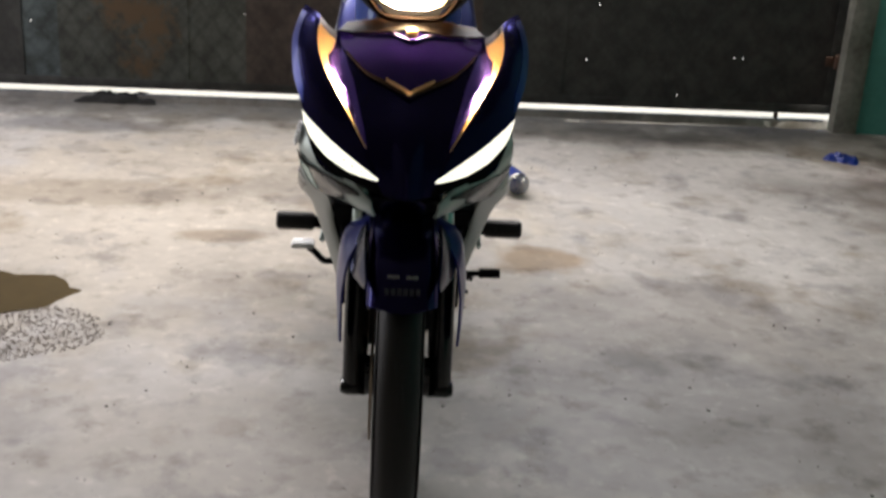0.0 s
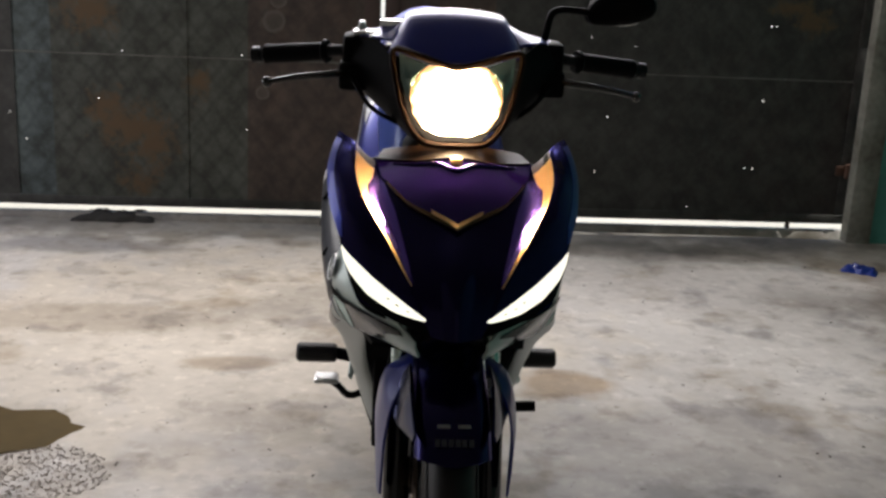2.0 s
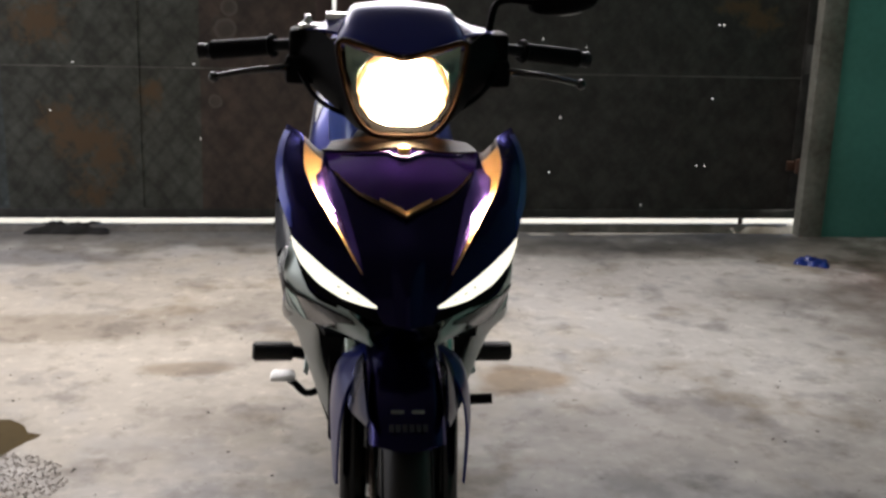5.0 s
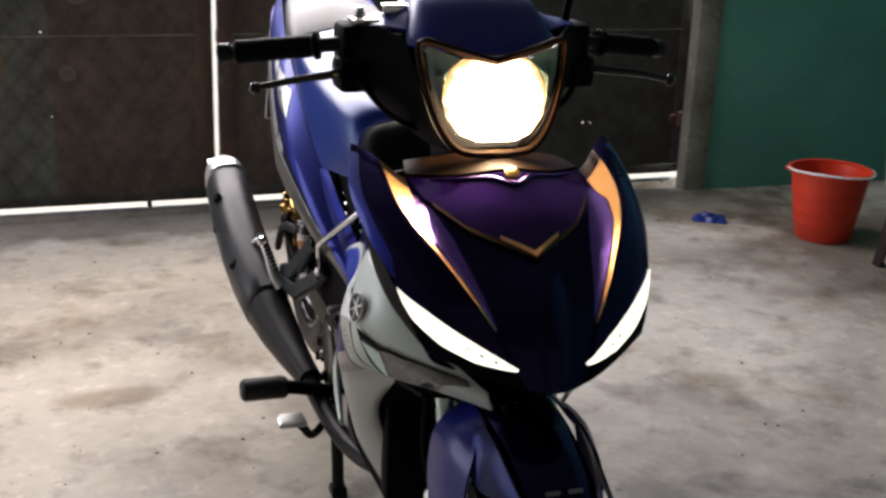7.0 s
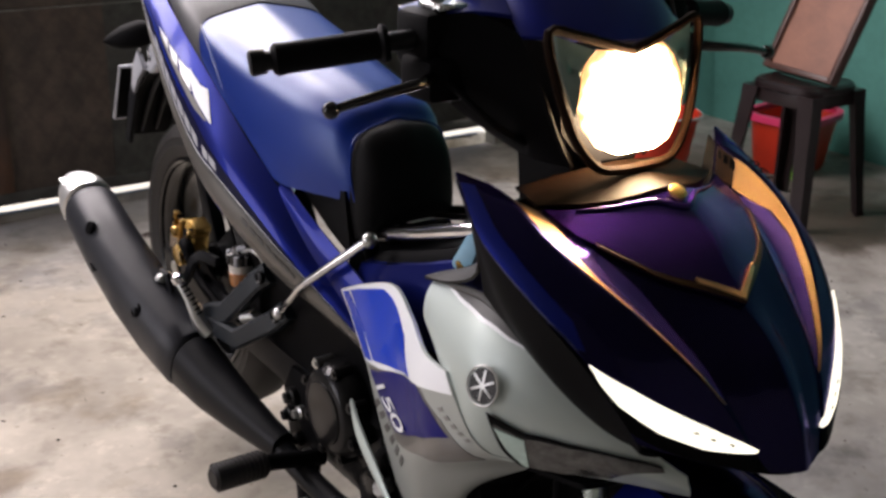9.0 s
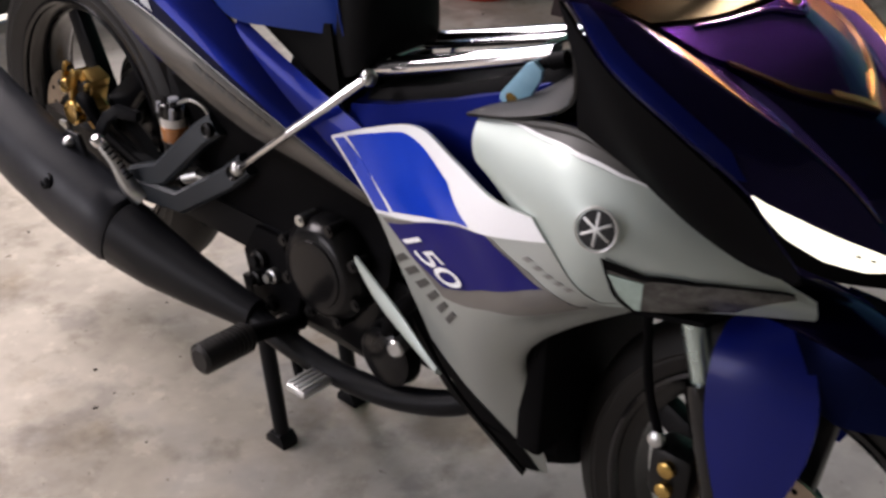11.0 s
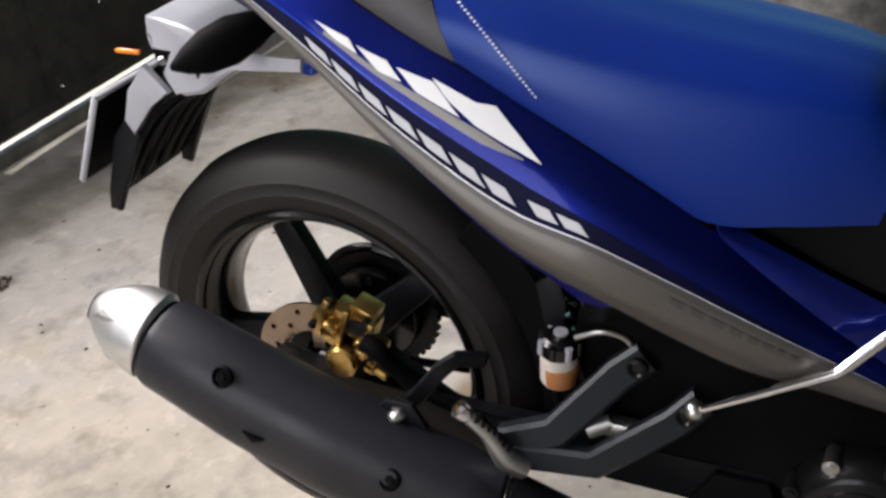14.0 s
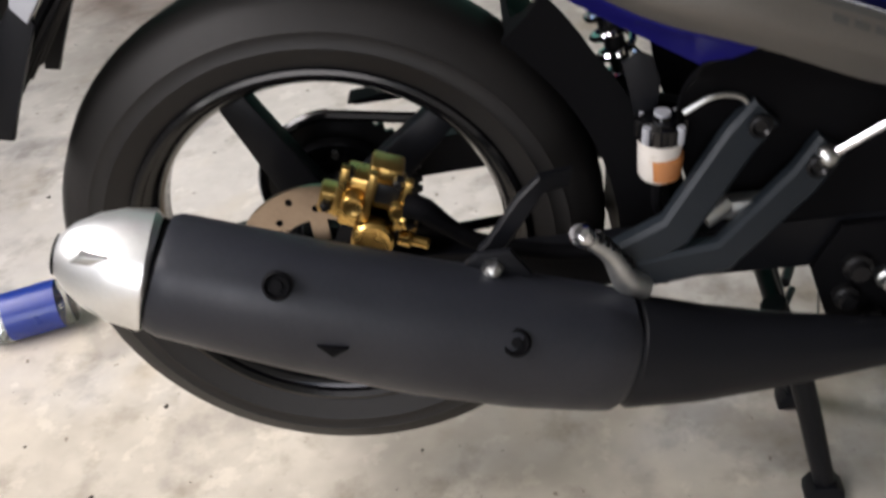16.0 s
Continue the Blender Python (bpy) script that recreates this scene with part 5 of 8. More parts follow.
flap = part("flap", bm, M_BLACK, tailend, "black mud flap")
for x in (-0.050, -0.017, 0.017, 0.050):
    bm = bmesh.new()
    tube(bm, [(x, 0.150, 0.793), (x, 0.208, 0.758), (x, 0.264, 0.700), (x, 0.318, 0.630)], [0.003, 0.005, 0.005, 0.003], 8)
    part("flap_rib", bm, M_MATTE, flap)
for s in (-1, 1):
    bm = bmesh.new()
    plate(bm, [(0.262, 0.752), (0.246, 0.728), (0.268, 0.690), (0.296, 0.640), (0.311, 0.609), (0.327, 0.612), (0.322, 0.640), (0.290, 0.722)], s * 0.078 - 0.005, s * 0.078 + 0.005, bevel=0.002)
    part("side_strut", bm, M_MATTE, tailend)
M_PLATE = pose(0, 0.324, 0.720, 25, 0, 0)
bm = bmesh.new()
box(bm, (-0.098, -0.0015, -0.068), (0.098, 0.0015, 0.068), 0.001, M_PLATE)
bm2 = bmesh.new()
box(bm2, (-0.097, -0.007, -0.067), (0.097, -0.002, 0.067), 0.001, M_PLATE)
part("plate_backing", bm2, M_BLACK, tailend)
plate_ob = part("number_plate", bm, M_WHITE, tailend, "white number plate with plain dark bars")
for dz in (0.028, -0.026):
    bm = bmesh.new()
    box(bm, (-0.07, 0.0016, dz - 0.018), (0.07, 0.0026, dz + 0.018), 0, M_PLATE)
    part("plate_bar", bm, M_BLACK, plate_ob)
bm = bmesh.new()
tube(bm, [(x, -0.004, z) for x, z in ((-0.097, -0.067), (-0.097, 0.067), (0.097, 0.067), (0.097, -0.067), (-0.097, -0.067))], 0.004, 8, smooth=False)
bmesh.ops.transform(bm, matrix=M_PLATE, verts=bm.verts)
part("plate_rim", bm, M_BRACKET, plate_ob, "pale plate rim")
for s in (-1, 1):
    bm = bmesh.new()
    secs = []
    for f, h, w in ((0.0, 0.010, 0.010), (0.18, 0.013, 0.013), (0.30, 0.020, 0.020), (0.50, 0.026, 0.025), (0.72, 0.023, 0.022), (0.88, 0.014, 0.013), (1.0, 0.003, 0.003)):
        c = Vector((s * 0.085, -0.012, 0.908)).lerp(Vector((s * 0.196, 0.074, 0.878)), f)
        secs.append([c + Vector((s * 0.62 * w * math.cos(q), -0.78 * w * math.cos(q), 0)) + Vector((0, 0.1 * h, h)) * math.sin(q) for q in np.linspace(0, 2 * math.pi, 16, endpoint=False)])
    loft(bm, secs)
    arm = part("indicator", bm, M_BLACK, tailend, "black rear indicator with amber lens")
    bm = bmesh.new()
    surface(bm, [[(s * 0.112, 0.046, 0.906), (s * 0.134, 0.062, 0.900), (s * 0.156, 0.070, 0.890)], [(s * 0.112, 0.049, 0.897), (s * 0.134, 0.066, 0.891), (s * 0.156, 0.073, 0.884)], [(s * 0.112, 0.046, 0.888), (s * 0.134, 0.062, 0.882), (s * 0.156, 0.070, 0.878)]], 0.004)
    part("lens", bm, M_AMBER, arm)
bm = bmesh.new()
surface(bm, [[(-0.06, 0.19, 1.02), (0, 0.20, 1.03), (0.06, 0.19, 1.02)], [(-0.055, 0.232, 0.99), (0, 0.242, 0.995), (0.055, 0.232, 0.99)], [(-0.04, 0.21, 0.955), (0, 0.215, 0.95), (0.04, 0.21, 0.955)]], 0.01)
part("tail_light", bm, M_PINK, bike, "red tail light lens")
bm = bmesh.new()
surface(bm, [[(-0.10, 0.08, 1.012), (0, 0.08, 1.022), (0.10, 0.08, 1.012)], [(-0.075, 0.15, 1.022), (0, 0.15, 1.034), (0.075, 0.15, 1.022)], [(-0.052, 0.215, 1.030), (0, 0.22, 1.04), (0.052, 0.215, 1.030)]], 0.006)
part("tail_top", bm, M_BLUE, bike)

# engine
engine = new("engine")
engine.parent = bike
bm = bmesh.new()
box(bm, (-0.095, -0.76, 0.26), (0.10, -0.50, 0.47), 0.03)
box(bm, (-0.075, -0.86, 0.29), (0.08, -0.72, 0.42), 0.02)
part("crankcase", bm, M_CASE, engine)
bm = bmesh.new()
lathe(bm, [(-0.09, 0.0), (-0.09, 0.080), (-0.118, 0.078), (-0.132, 0.066), (-0.136, 0.060), (-0.136, 0.0)], Matrix.Translation((0, -0.66, 0.412)), 40)
clutch = part("clutch_cover", bm, M_CASE, engine, "round glossy black clutch cover")
bm = bmesh.new()
lathe(bm, [(-0.134, 0.0), (-0.134, 0.052), (-0.139, 0.050), (-0.141, 0.040), (-0.139, 0.0)], Matrix.Translation((0, -0.66, 0.412)), 36)
part("cover_plate", bm, M_CASE, clutch)
for k in range(8):
    q = 2 * math.pi * k / 8 + 0.3
    bm = bmesh.new()
    lathe(bm, [(-0.10, 0.009), (-0.130, 0.009), (-0.130, 0.005), (-0.133, 0.005), (-0.133, 0)], Matrix.Translation((0, -0.66 + 0.078 * math.cos(q), 0.412 + 0.078 * math.sin(q))), 10)
    part("case_bolt", bm, M_STEEL if k == 1 else M_ENGINE, clutch)
bm = bmesh.new()
lathe(bm, [(-0.09, 0.0), (-0.09, 0.050), (-0.112, 0.046), (-0.118, 0.036), (-0.118, 0)], Matrix.Translation((0, -0.775, 0.315)), 28)
part("water_pump", bm, M_CASE, engine)
bm = bmesh.new()
tube(bm, [(-0.105, -0.775, 0.35), (-0.11, -0.80, 0.40), (-0.09, -0.85, 0.45), (-0.05, -0.93, 0.48)], 0.012, 12)
part("coolant_hose", bm, M_BLACK, engine)
bm = bmesh.new()
lathe(bm, [(0, 0.0), (0, 0.013), (0.025, 0.013), (0.028, 0.010), (0.028, 0)], along((-0.10, -0.80, 0.345), (-0.135, -0.81, 0.35)), 14)
part("filler_cap", bm, M_STEEL, engine)
for k in range(9):
    bm = bmesh.new()
    box(bm, (-0.070, -0.99 + 0.018 * k, 0.30), (0.070, -0.984 + 0.018 * k, 0.42), 0.002)
    part("cooling_fin", bm, M_ENGINE, engine)
bm = bmesh.new()
box(bm, (-0.05, -0.985, 0.31), (0.05, -0.84, 0.41), 0.01)
part("cylinder", bm, M_ENGINE, engine)
bm = bmesh.new()
plate(bm, [(-0.50, 0.42), (-0.47, 0.37), (-0.50, 0.26), (-0.58, 0.25), (-0.60, 0.34), (-0.56, 0.42)], -0.112, -0.10, bevel=0.004)
part("mount_plate", bm, M_BLACK, engine)
for y, z, r in ((-0.515, 0.372, 0.016), (-0.505, 0.335, 0.014), (-0.545, 0.355, 0.012), (-0.535, 0.30, 0.013), (-0.565, 0.285, 0.011)):
    bm = bmesh.new()
    lathe(bm, [(-0.112, r), (-0.122, r), (-0.124, r * 0.7), (-0.132, r * 0.6), (-0.132, 0)], Matrix.Translation((0, y, z)), 10)
    part("mount_bolt", bm, M_STEEL if r < 0.0125 else M_ENGINE, engine)

# pegs, pedal and stands
for s in (-1, 1):
    bm = bmesh.new()
    tube(bm, [(s * 0.10, -0.585, 0.285), (s * 0.175, -0.592, 0.305), (s * 0.215, -0.595, 0.314)], 0.014, 12)
    peg = part("rider_peg", bm, M_BLACK, bike, "black ribbed rubber rider peg")
    bm = bmesh.new()
    lathe(bm, [(0, 0.0), (0, 0.018), (0.004, 0.021), (0.088, 0.021), (0.093, 0.016), (0.093, 0)], along((s * 0.208, -0.595, 0.313), (s * 0.30, -0.60, 0.316)), 18)
    part("rubber", bm, M_RUBBER, peg)
    for k in range(11):
        bm = bmesh.new()
        lathe(bm, [(-0.0022, 0.020), (-0.0022, 0.0235), (0.0022, 0.0235), (0.0022, 0.020)], Matrix.Translation((s * (0.217 + 0.0075 * k), -0.5955, 0.3136)), 14, closed=True)
        part("ridge", bm, M_RUBBER, peg)
bm = bmesh.new()
tube(bm, [(-0.11, -0.58, 0.262), (-0.14, -0.62, 0.235), (-0.175, -0.68, 0.245), (-0.20, -0.72, 0.285), (-0.215, -0.735, 0.303)], 0.008, 10)
pedal = part("brake_pedal", bm, M_BLACK, bike, "bent black brake lever with a silver pad")
bm = bmesh.new()
box(bm, (-0.252, -0.762, 0.304), (-0.198, -0.722, 0.316), 0.005)
pad_ob = part("pad", bm, M_ALU, pedal)
for k in range(4):
    bm = bmesh.new()
    box(bm, (-0.248, -0.756 + 0.009 * k, 0.315), (-0.202, -0.752 + 0.009 * k, 0.319), 0.001)
    part("grip_rib", bm, M_ALU, pad_ob)
stand = new("centre_stand")
stand.parent = bike
for s in (-1, 1):
    bm = bmesh.new()
    tube(bm, [(s * 0.075, -0.440, 0.30), (s * 0.080, -0.470, 0.20), (s * 0.082, -0.504, 0.020)], [0.015, 0.014, 0.013], 12)
    part("leg", bm, M_MATTE, stand)
    bm = bmesh.new()
    plate(bm, [(-0.526, 0.0), (-0.480, 0.0), (-0.480, 0.012), (-0.490, 0.024), (-0.516, 0.024), (-0.526, 0.012)], s * 0.082 - 0.017, s * 0.082 + 0.017, bevel=0.004)
    part("foot", bm, M_MATTE, stand)
bm = bmesh.new()
tube(bm, [(-0.08, -0.452, 0.26), (0.08, -0.452, 0.26)], 0.011, 10)
part("cross_bar", bm, M_MATTE, stand)
bm = bmesh.new()
tube(bm, [(-0.092, -0.489, 0.345), (-0.092, -0.491, 0.285)], 0.007, 10)
part("return_spring", bm, M_STEEL, stand, "bright stand return spring")
bm = bmesh.new()
tube(bm, [(0.10, -0.60, 0.28), (0.16, -0.52, 0.24), (0.19, -0.38, 0.18), (0.195, -0.30, 0.165)], 0.011, 10)
part("side_stand", bm, M_MATTE, bike, "folded black side stand")
bm = bmesh.new()
tube(bm, [(0.10, -0.66, 0.27), (0.15, -0.69, 0.235), (0.20, -0.70, 0.236)], 0.007, 8)
tube(bm, [(0.195, -0.70, 0.236), (0.245, -0.70, 0.238)], 0.012, 12)
part("shift_lever", bm, M_BLACK, bike)
bm = bmesh.new()
tube(bm, [(0.14, -0.50, 0.155), (0.195, -0.52, 0.145)], 0.007, 8)
tube(bm, [(0.14, -0.50, 0.115), (0.185, -0.52, 0.108)], 0.005, 8)
part("stand_tang", bm, M_MATTE, bike)

# leg shields
def leg_shield():
    wing = Panel([
        [(-0.112, -0.931, 0.730), (-0.130, -0.935, 0.709), (-0.142, -0.949, 0.687), (-0.150, -0.979, 0.676)],
        [(-0.142, -1.024, 0.753), (-0.165, -1.030, 0.718), (-0.180, -1.047, 0.688), (-0.187, -1.070, 0.650)],
        [(-0.158, -1.110, 0.768), (-0.186, -1.125, 0.730), (-0.204, -1.150, 0.690), (-0.198, -1.145, 0.610)],
        [(-0.160, -1.195, 0.744), (-0.178, -1.208, 0.708), (-0.182, -1.215, 0.664), (-0.152, -1.205, 0.598)],
        [(-0.128, -1.280, 0.690), (-0.132, -1.285, 0.660), (-0.124, -1.287, 0.634), (-0.100, -1.275, 0.600)],
        [(-0.060, -1.345, 0.628), (-0.060, -1.347, 0.620), (-0.058, -1.348, 0.612), (-0.054, -1.345, 0.602)],
    ])
    body = Panel([
        [(-0.106, -0.666, 0.617), (-0.112, -0.744, 0.654), (-0.116, -0.832, 0.684), (-0.140, -0.914, 0.674), (-0.180, -1.007, 0.670), (-0.193, -1.074, 0.675)],
        [(-0.115, -0.720, 0.582), (-0.126, -0.790, 0.601), (-0.138, -0.866, 0.616), (-0.161, -0.930, 0.624), (-0.193, -1.018, 0.636), (-0.201, -1.106, 0.654)],
        [(-0.126, -0.774, 0.546), (-0.146, -0.845, 0.562), (-0.165, -0.915, 0.580), (-0.182, -0.980, 0.594), (-0.203, -1.050, 0.606), (-0.202, -1.140, 0.624)],
        [(-0.138, -0.820, 0.505), (-0.160, -0.890, 0.518), (-0.180, -0.955, 0.532), (-0.194, -1.015, 0.550), (-0.208, -1.085, 0.572), (-0.190, -1.165, 0.607)],
        [(-0.150, -0.875, 0.452), (-0.166, -0.930, 0.465), (-0.178, -0.975, 0.480), (-0.182, -1.015, 0.500), (-0.176, -1.065, 0.525), (-0.150, -1.190, 0.592)],
        [(-0.150, -0.925, 0.385), (-0.154, -0.955, 0.390), (-0.154, -0.985, 0.400), (-0.148, -1.010, 0.415), (-0.140, -1.030, 0.435), (-0.135, -1.045, 0.470)],
        [(-0.128, -0.965, 0.320), (-0.125, -0.985, 0.320), (-0.120, -1.005, 0.322), (-0.115, -1.020, 0.326), (-0.110, -1.032, 0.334), (-0.108, -1.040, 0.345)],
        [(-0.082, -1.015, 0.232), (-0.080, -1.020, 0.232), (-0.078, -1.026, 0.232), (-0.076, -1.032, 0.233), (-0.074, -1.036, 0.234), (-0.072, -1.040, 0.235)],
    ])
    outward(wing), outward(body)
    return wing, body


WING, BODY = leg_shield()
wing_r, wing_l = pair("leg_shield_wing", WING.mesh(0.005), M_SILVER, bike, "pale silver-green upper leg shield")
body_r, body_l = pair("leg_shield", BODY.mesh(0.005), mat("satin_silver_paint", (0.35, 0.375, 0.355), 0.42, 0.5, (0.31, 0.335, 0.315), 3, 500, bump=0, rough_var=0.05, coat=0.2), bike, "silver leg shield with white and blue decals")
part("white_field", BODY.patch([(0.02, 0.06), (0.02, 1.5), (0.02, 2.5), (0.02, 3.5), (0.02, 4.4), (0.05, 4.99)], [(1.96, 0.06), (1.80, 1.5), (1.56, 2.5), (1.26, 3.5), (1.0, 4.4), (0.86, 4.99)], 0.0010, 40, 8), M_WHITE, body_r, "white decal field")
part("blue_field", BODY.patch([(0.14, 0.50), (0.17, 1.1), (0.19, 1.69), (0.36, 2.22), (0.55, 2.95), (1.16, 3.45)], [(1.74, 0.80), (1.68, 1.3), (1.60, 1.9), (1.52, 2.4), (1.36, 2.95), (1.20, 3.47)], 0.0020, 40, 10), M_BLUEDECAL, body_r, "bright blue decal field")
part("blue_stripe", BODY.patch([(0.12, 0.16), (0.8, 0.18), (1.84, 0.20)], [(0.15, 0.41), (0.8, 0.62), (1.80, 0.66)], 0.0020, 20, 3), M_BLUEDECAL, body_r)
part("grey_edge", BODY.patch([(2.01, 0.33), (1.80, 1.5), (1.50, 2.9), (1.18, 4.01), (1.9, 4.38), (3.2, 4.66)], [(2.02, 0.30), (2.67, 0.74), (3.33, 1.54), (3.36, 2.6), (3.32, 3.7), (3.27, 4.67)], 0.0010, 50, 6), M_GREYD, body_r, "grey decal border")
part("purple_field", BODY.patch([(2.10, 0.43), (1.80, 1.6), (1.48, 2.9), (1.16, 3.88), (1.67, 4.2), (2.36, 4.40)], [(2.12, 0.42), (2.74, 0.89), (3.06, 1.7), (2.92, 2.6), (2.68, 3.5), (2.38, 4.42)], 0.0020, 44, 8), M_PURPLED, body_r, "dark purple-blue decal field")
part("lower_edge", BODY.patch([(4.5, 0.02), (5, 0.02), (6, 0.02), (6.9, 0.02)], [(4.5, 0.10), (5, 0.75), (6, 1.6), (6.9, 3.0)], 0.0014, 24, 4), M_BLACK, body_r, "black lower edge")
for k in range(6):
    r, c = 3.0 + 0.172 * k, 0.03 + 0.238 * k
    part("name_bar", BODY.patch([(r - 0.25, c + 0.50), (r - 0.165, c + 0.62)], [(r, c + 0.02), (r + 0.085, c + 0.14)], 0.0012, 3, 4), M_TAILMARK, body_r, "grey bar in place of a maker's name")
for k in range(5):
    part("script_bar", BODY.patch([(1.50 + 0.2 * k, 4.40 + 0.08 * k), (1.60 + 0.2 * k, 4.44 + 0.08 * k)], [(1.42 + 0.2 * k, 4.50 + 0.08 * k), (1.52 + 0.2 * k, 4.54 + 0.08 * k)], 0.0012, 2, 1), M_GREYM, body_r)


def letters(text, size, place, right, up, material, parent, name, length=0.0, lean=0.0):
    """Raised writing on a surface: its baseline start, its reading direction and its upward direction."""
    data = bpy.data.curves.new(name, "FONT")
    data.body, data.size, data.extrude, data.shear, data.space_character = text, size, 0.0004, lean, 0.84 if lean else 1.0
    ob = bpy.data.objects.new(name, data)
    scene.collection.objects.link(ob)
    deps = bpy.context.evaluated_depsgraph_get()
    me = bpy.data.meshes.new_from_object(ob.evaluated_get(deps))
    bpy.data.objects.remove(ob)
    r = Vector(right).normalized()
    xs = [v.co.x for v in me.vertices]
    stretch = length / (max(xs) - min(xs)) if length else 1.0
    n = r.cross(Vector(up)).normalized()
    u = n.cross(r)
    m = Matrix((r * stretch, u, n)).transposed().to_4x4()
    m.translation = place
    me.transform(m)
    me.materials.clear()
    me.materials.append(material)
    made = new(name, me)
    made.parent = parent
    return made


spot, end = BODY.at(2.22, 0.62, 0.0042), BODY.at(3.02, 2.02, 0.0042)
letters("150", 0.037, spot, end - spot, BODY.at(2.3, 1.6) - BODY.at(2.7, 1.1), M_WHITE, body_r, "number_mark", (end - spot).length, 0.5)
M_INNER = mat("mid_grey_plastic", (0.060, 0.060, 0.058), 0.42, 0, (0.045, 0.045, 0.043), 6, 250, bump=0.08, spec=0.3)
part("top_trim", WING.patch([(0.67, 0.0), (1.31, 0.0), (1.98, 0.0), (2.59, 0.0), (3.14, 0.0)], [(0.67, 0.04), (1.31, 0.30), (1.98, 0.46), (2.59, 0.36), (3.14, 0.06)], 0.0015, 30, 4), M_INNER, wing_r, "grey trim along the upper edge")
part("trim_line", WING.patch([(0.0, 0.0), (0.67, 0.03), (1.31, 0.29), (1.98, 0.45), (2.59, 0.35), (3.14, 0.05)], [(0.0, 0.08), (0.67, 0.12), (1.31, 0.39), (1.98, 0.55), (2.59, 0.43), (3.14, 0.09)], 0.0024, 36, 2), M_WHITE, wing_r, "white line below the trim")
# round emblem: a ring and plain spokes
e, n = WING.at(2.21, 1.80, 0.002), (WING.at(2.21, 1.80, 0.01) - WING.at(2.21, 1.80)).normalized()
m = along(e, e + n)
bm = bmesh.new()
lathe(bm, [(0.0, 0.0240), (0.0015, 0.0240), (0.002, 0.0230), (0.0015, 0.0216), (0.0, 0.0216)], m, 36, closed=True)
ring = part("emblem", bm, M_ALU, wing_r, "round silver emblem on a dark disc")
bm = bmesh.new()
lathe(bm, [(0.0, 0.0), (0.0, 0.0205), (0.0008, 0.0205), (0.0012, 0)], m, 32)
part("emblem_disc", bm, M_ENGINE, ring)
for k in range(3):
    bm = bmesh.new()
    box(bm, (0.0006, -0.0015, -0.0182), (0.0016, 0.0015, 0.0182), 0.0004, m @ pose(0, 0, 0, 60 * k))
    part("emblem_spoke", bm, M_ALU, ring)
# front indicator let into the shield
M_SMOKED = mat("smoked_lens", (0.10, 0.10, 0.095), 0.16, 0, (0.035, 0.034, 0.032), 60, 220, bump=0.1)
EDGE, FOOT = [(2.36, 2.30), (2.98, 2.22), (3.58, 1.84), (4.63, 0.55)], [(2.84, 2.96), (3.35, 2.90), (4.0, 2.60), (4.66, 0.75)]
blinker = part("front_indicator", WING.patch(EDGE, FOOT, 0.0035, 24, 6, 0.004), M_SMOKED, wing_r, "clear and smoked wedge-shaped indicator")
part("clear_corner", WING.patch([(2.42, 2.36), (2.70, 2.32), (2.95, 2.28)], [(2.80, 2.90), (2.84, 2.93), (2.88, 2.93)], 0.0046, 8, 4), mat("pale_lens", (0.62, 0.80, 0.74), 0.12, 0.2, (0.45, 0.60, 0.55), 60, 200, bump=0), blinker)
part("lens_edge", WING.patch([(2.29, 2.20), (2.98, 2.12), (3.58, 1.74), (4.63, 0.45)], [(2.36, 2.31), (2.98, 2.23), (3.58, 1.85), (4.63, 0.56)], 0.0042, 24, 1), M_BLACK, blinker)
part("lens_edge", WING.patch([(2.29, 2.20), (2.50, 2.65), (2.78, 2.98)], [(2.38, 2.30), (2.58, 2.65), (2.86, 2.96)], 0.0042, 12, 1), M_BLACK, blinker)
part("front_indicator", mirrored(WING.patch(EDGE, FOOT, 0.0035, 24, 6, 0.004)), M_SMOKED, wing_l)
# silver blade along the open slot, and black inner parts
bm = bmesh.new()
surface(bm, [[(-0.128, -0.738, 0.470), (-0.150, -0.80, 0.462), (-0.162, -0.86, 0.440), (-0.170, -0.925, 0.398)], [(-0.130, -0.742, 0.462), (-0.154, -0.80, 0.446), (-0.166, -0.86, 0.424), (-0.172, -0.928, 0.394)], [(-0.126, -0.746, 0.456), (-0.144, -0.80, 0.432), (-0.156, -0.86, 0.412), (-0.166, -0.930, 0.390)]], 0.004, flip=-1)
pair("blade", bm, M_SILVER, bike, "thin silver blade beside the engine")
bm = bmesh.new()
surface(bm, [[(-0.100, -0.69, 0.60), (-0.115, -0.78, 0.53), (-0.130, -0.87, 0.44), (-0.125, -0.97, 0.31)], [(-0.090, -0.80, 0.61), (-0.10, -0.88, 0.55), (-0.11, -0.95, 0.46), (-0.10, -1.02, 0.29)], [(-0.085, -0.95, 0.70), (-0.10, -1.02, 0.62), (-0.10, -1.06, 0.52), (-0.07, -1.05, 0.27)]], 0.004)
pair("shield_lining", bm, M_BLACK, bike)
bm = bmesh.new()
surface(bm, [[(-0.150, -0.860, 0.440), (-0.152, -0.92, 0.378), (-0.130, -0.962, 0.315), (-0.084, -1.012, 0.228)], [(-0.140, -0.865, 0.400), (-0.138, -0.915, 0.345), (-0.118, -0.950, 0.298), (-0.080, -1.005, 0.215)]], 0.005)
pair("shield_edge", bm, M_BLACK, bike, "black lower edge of the leg shield")
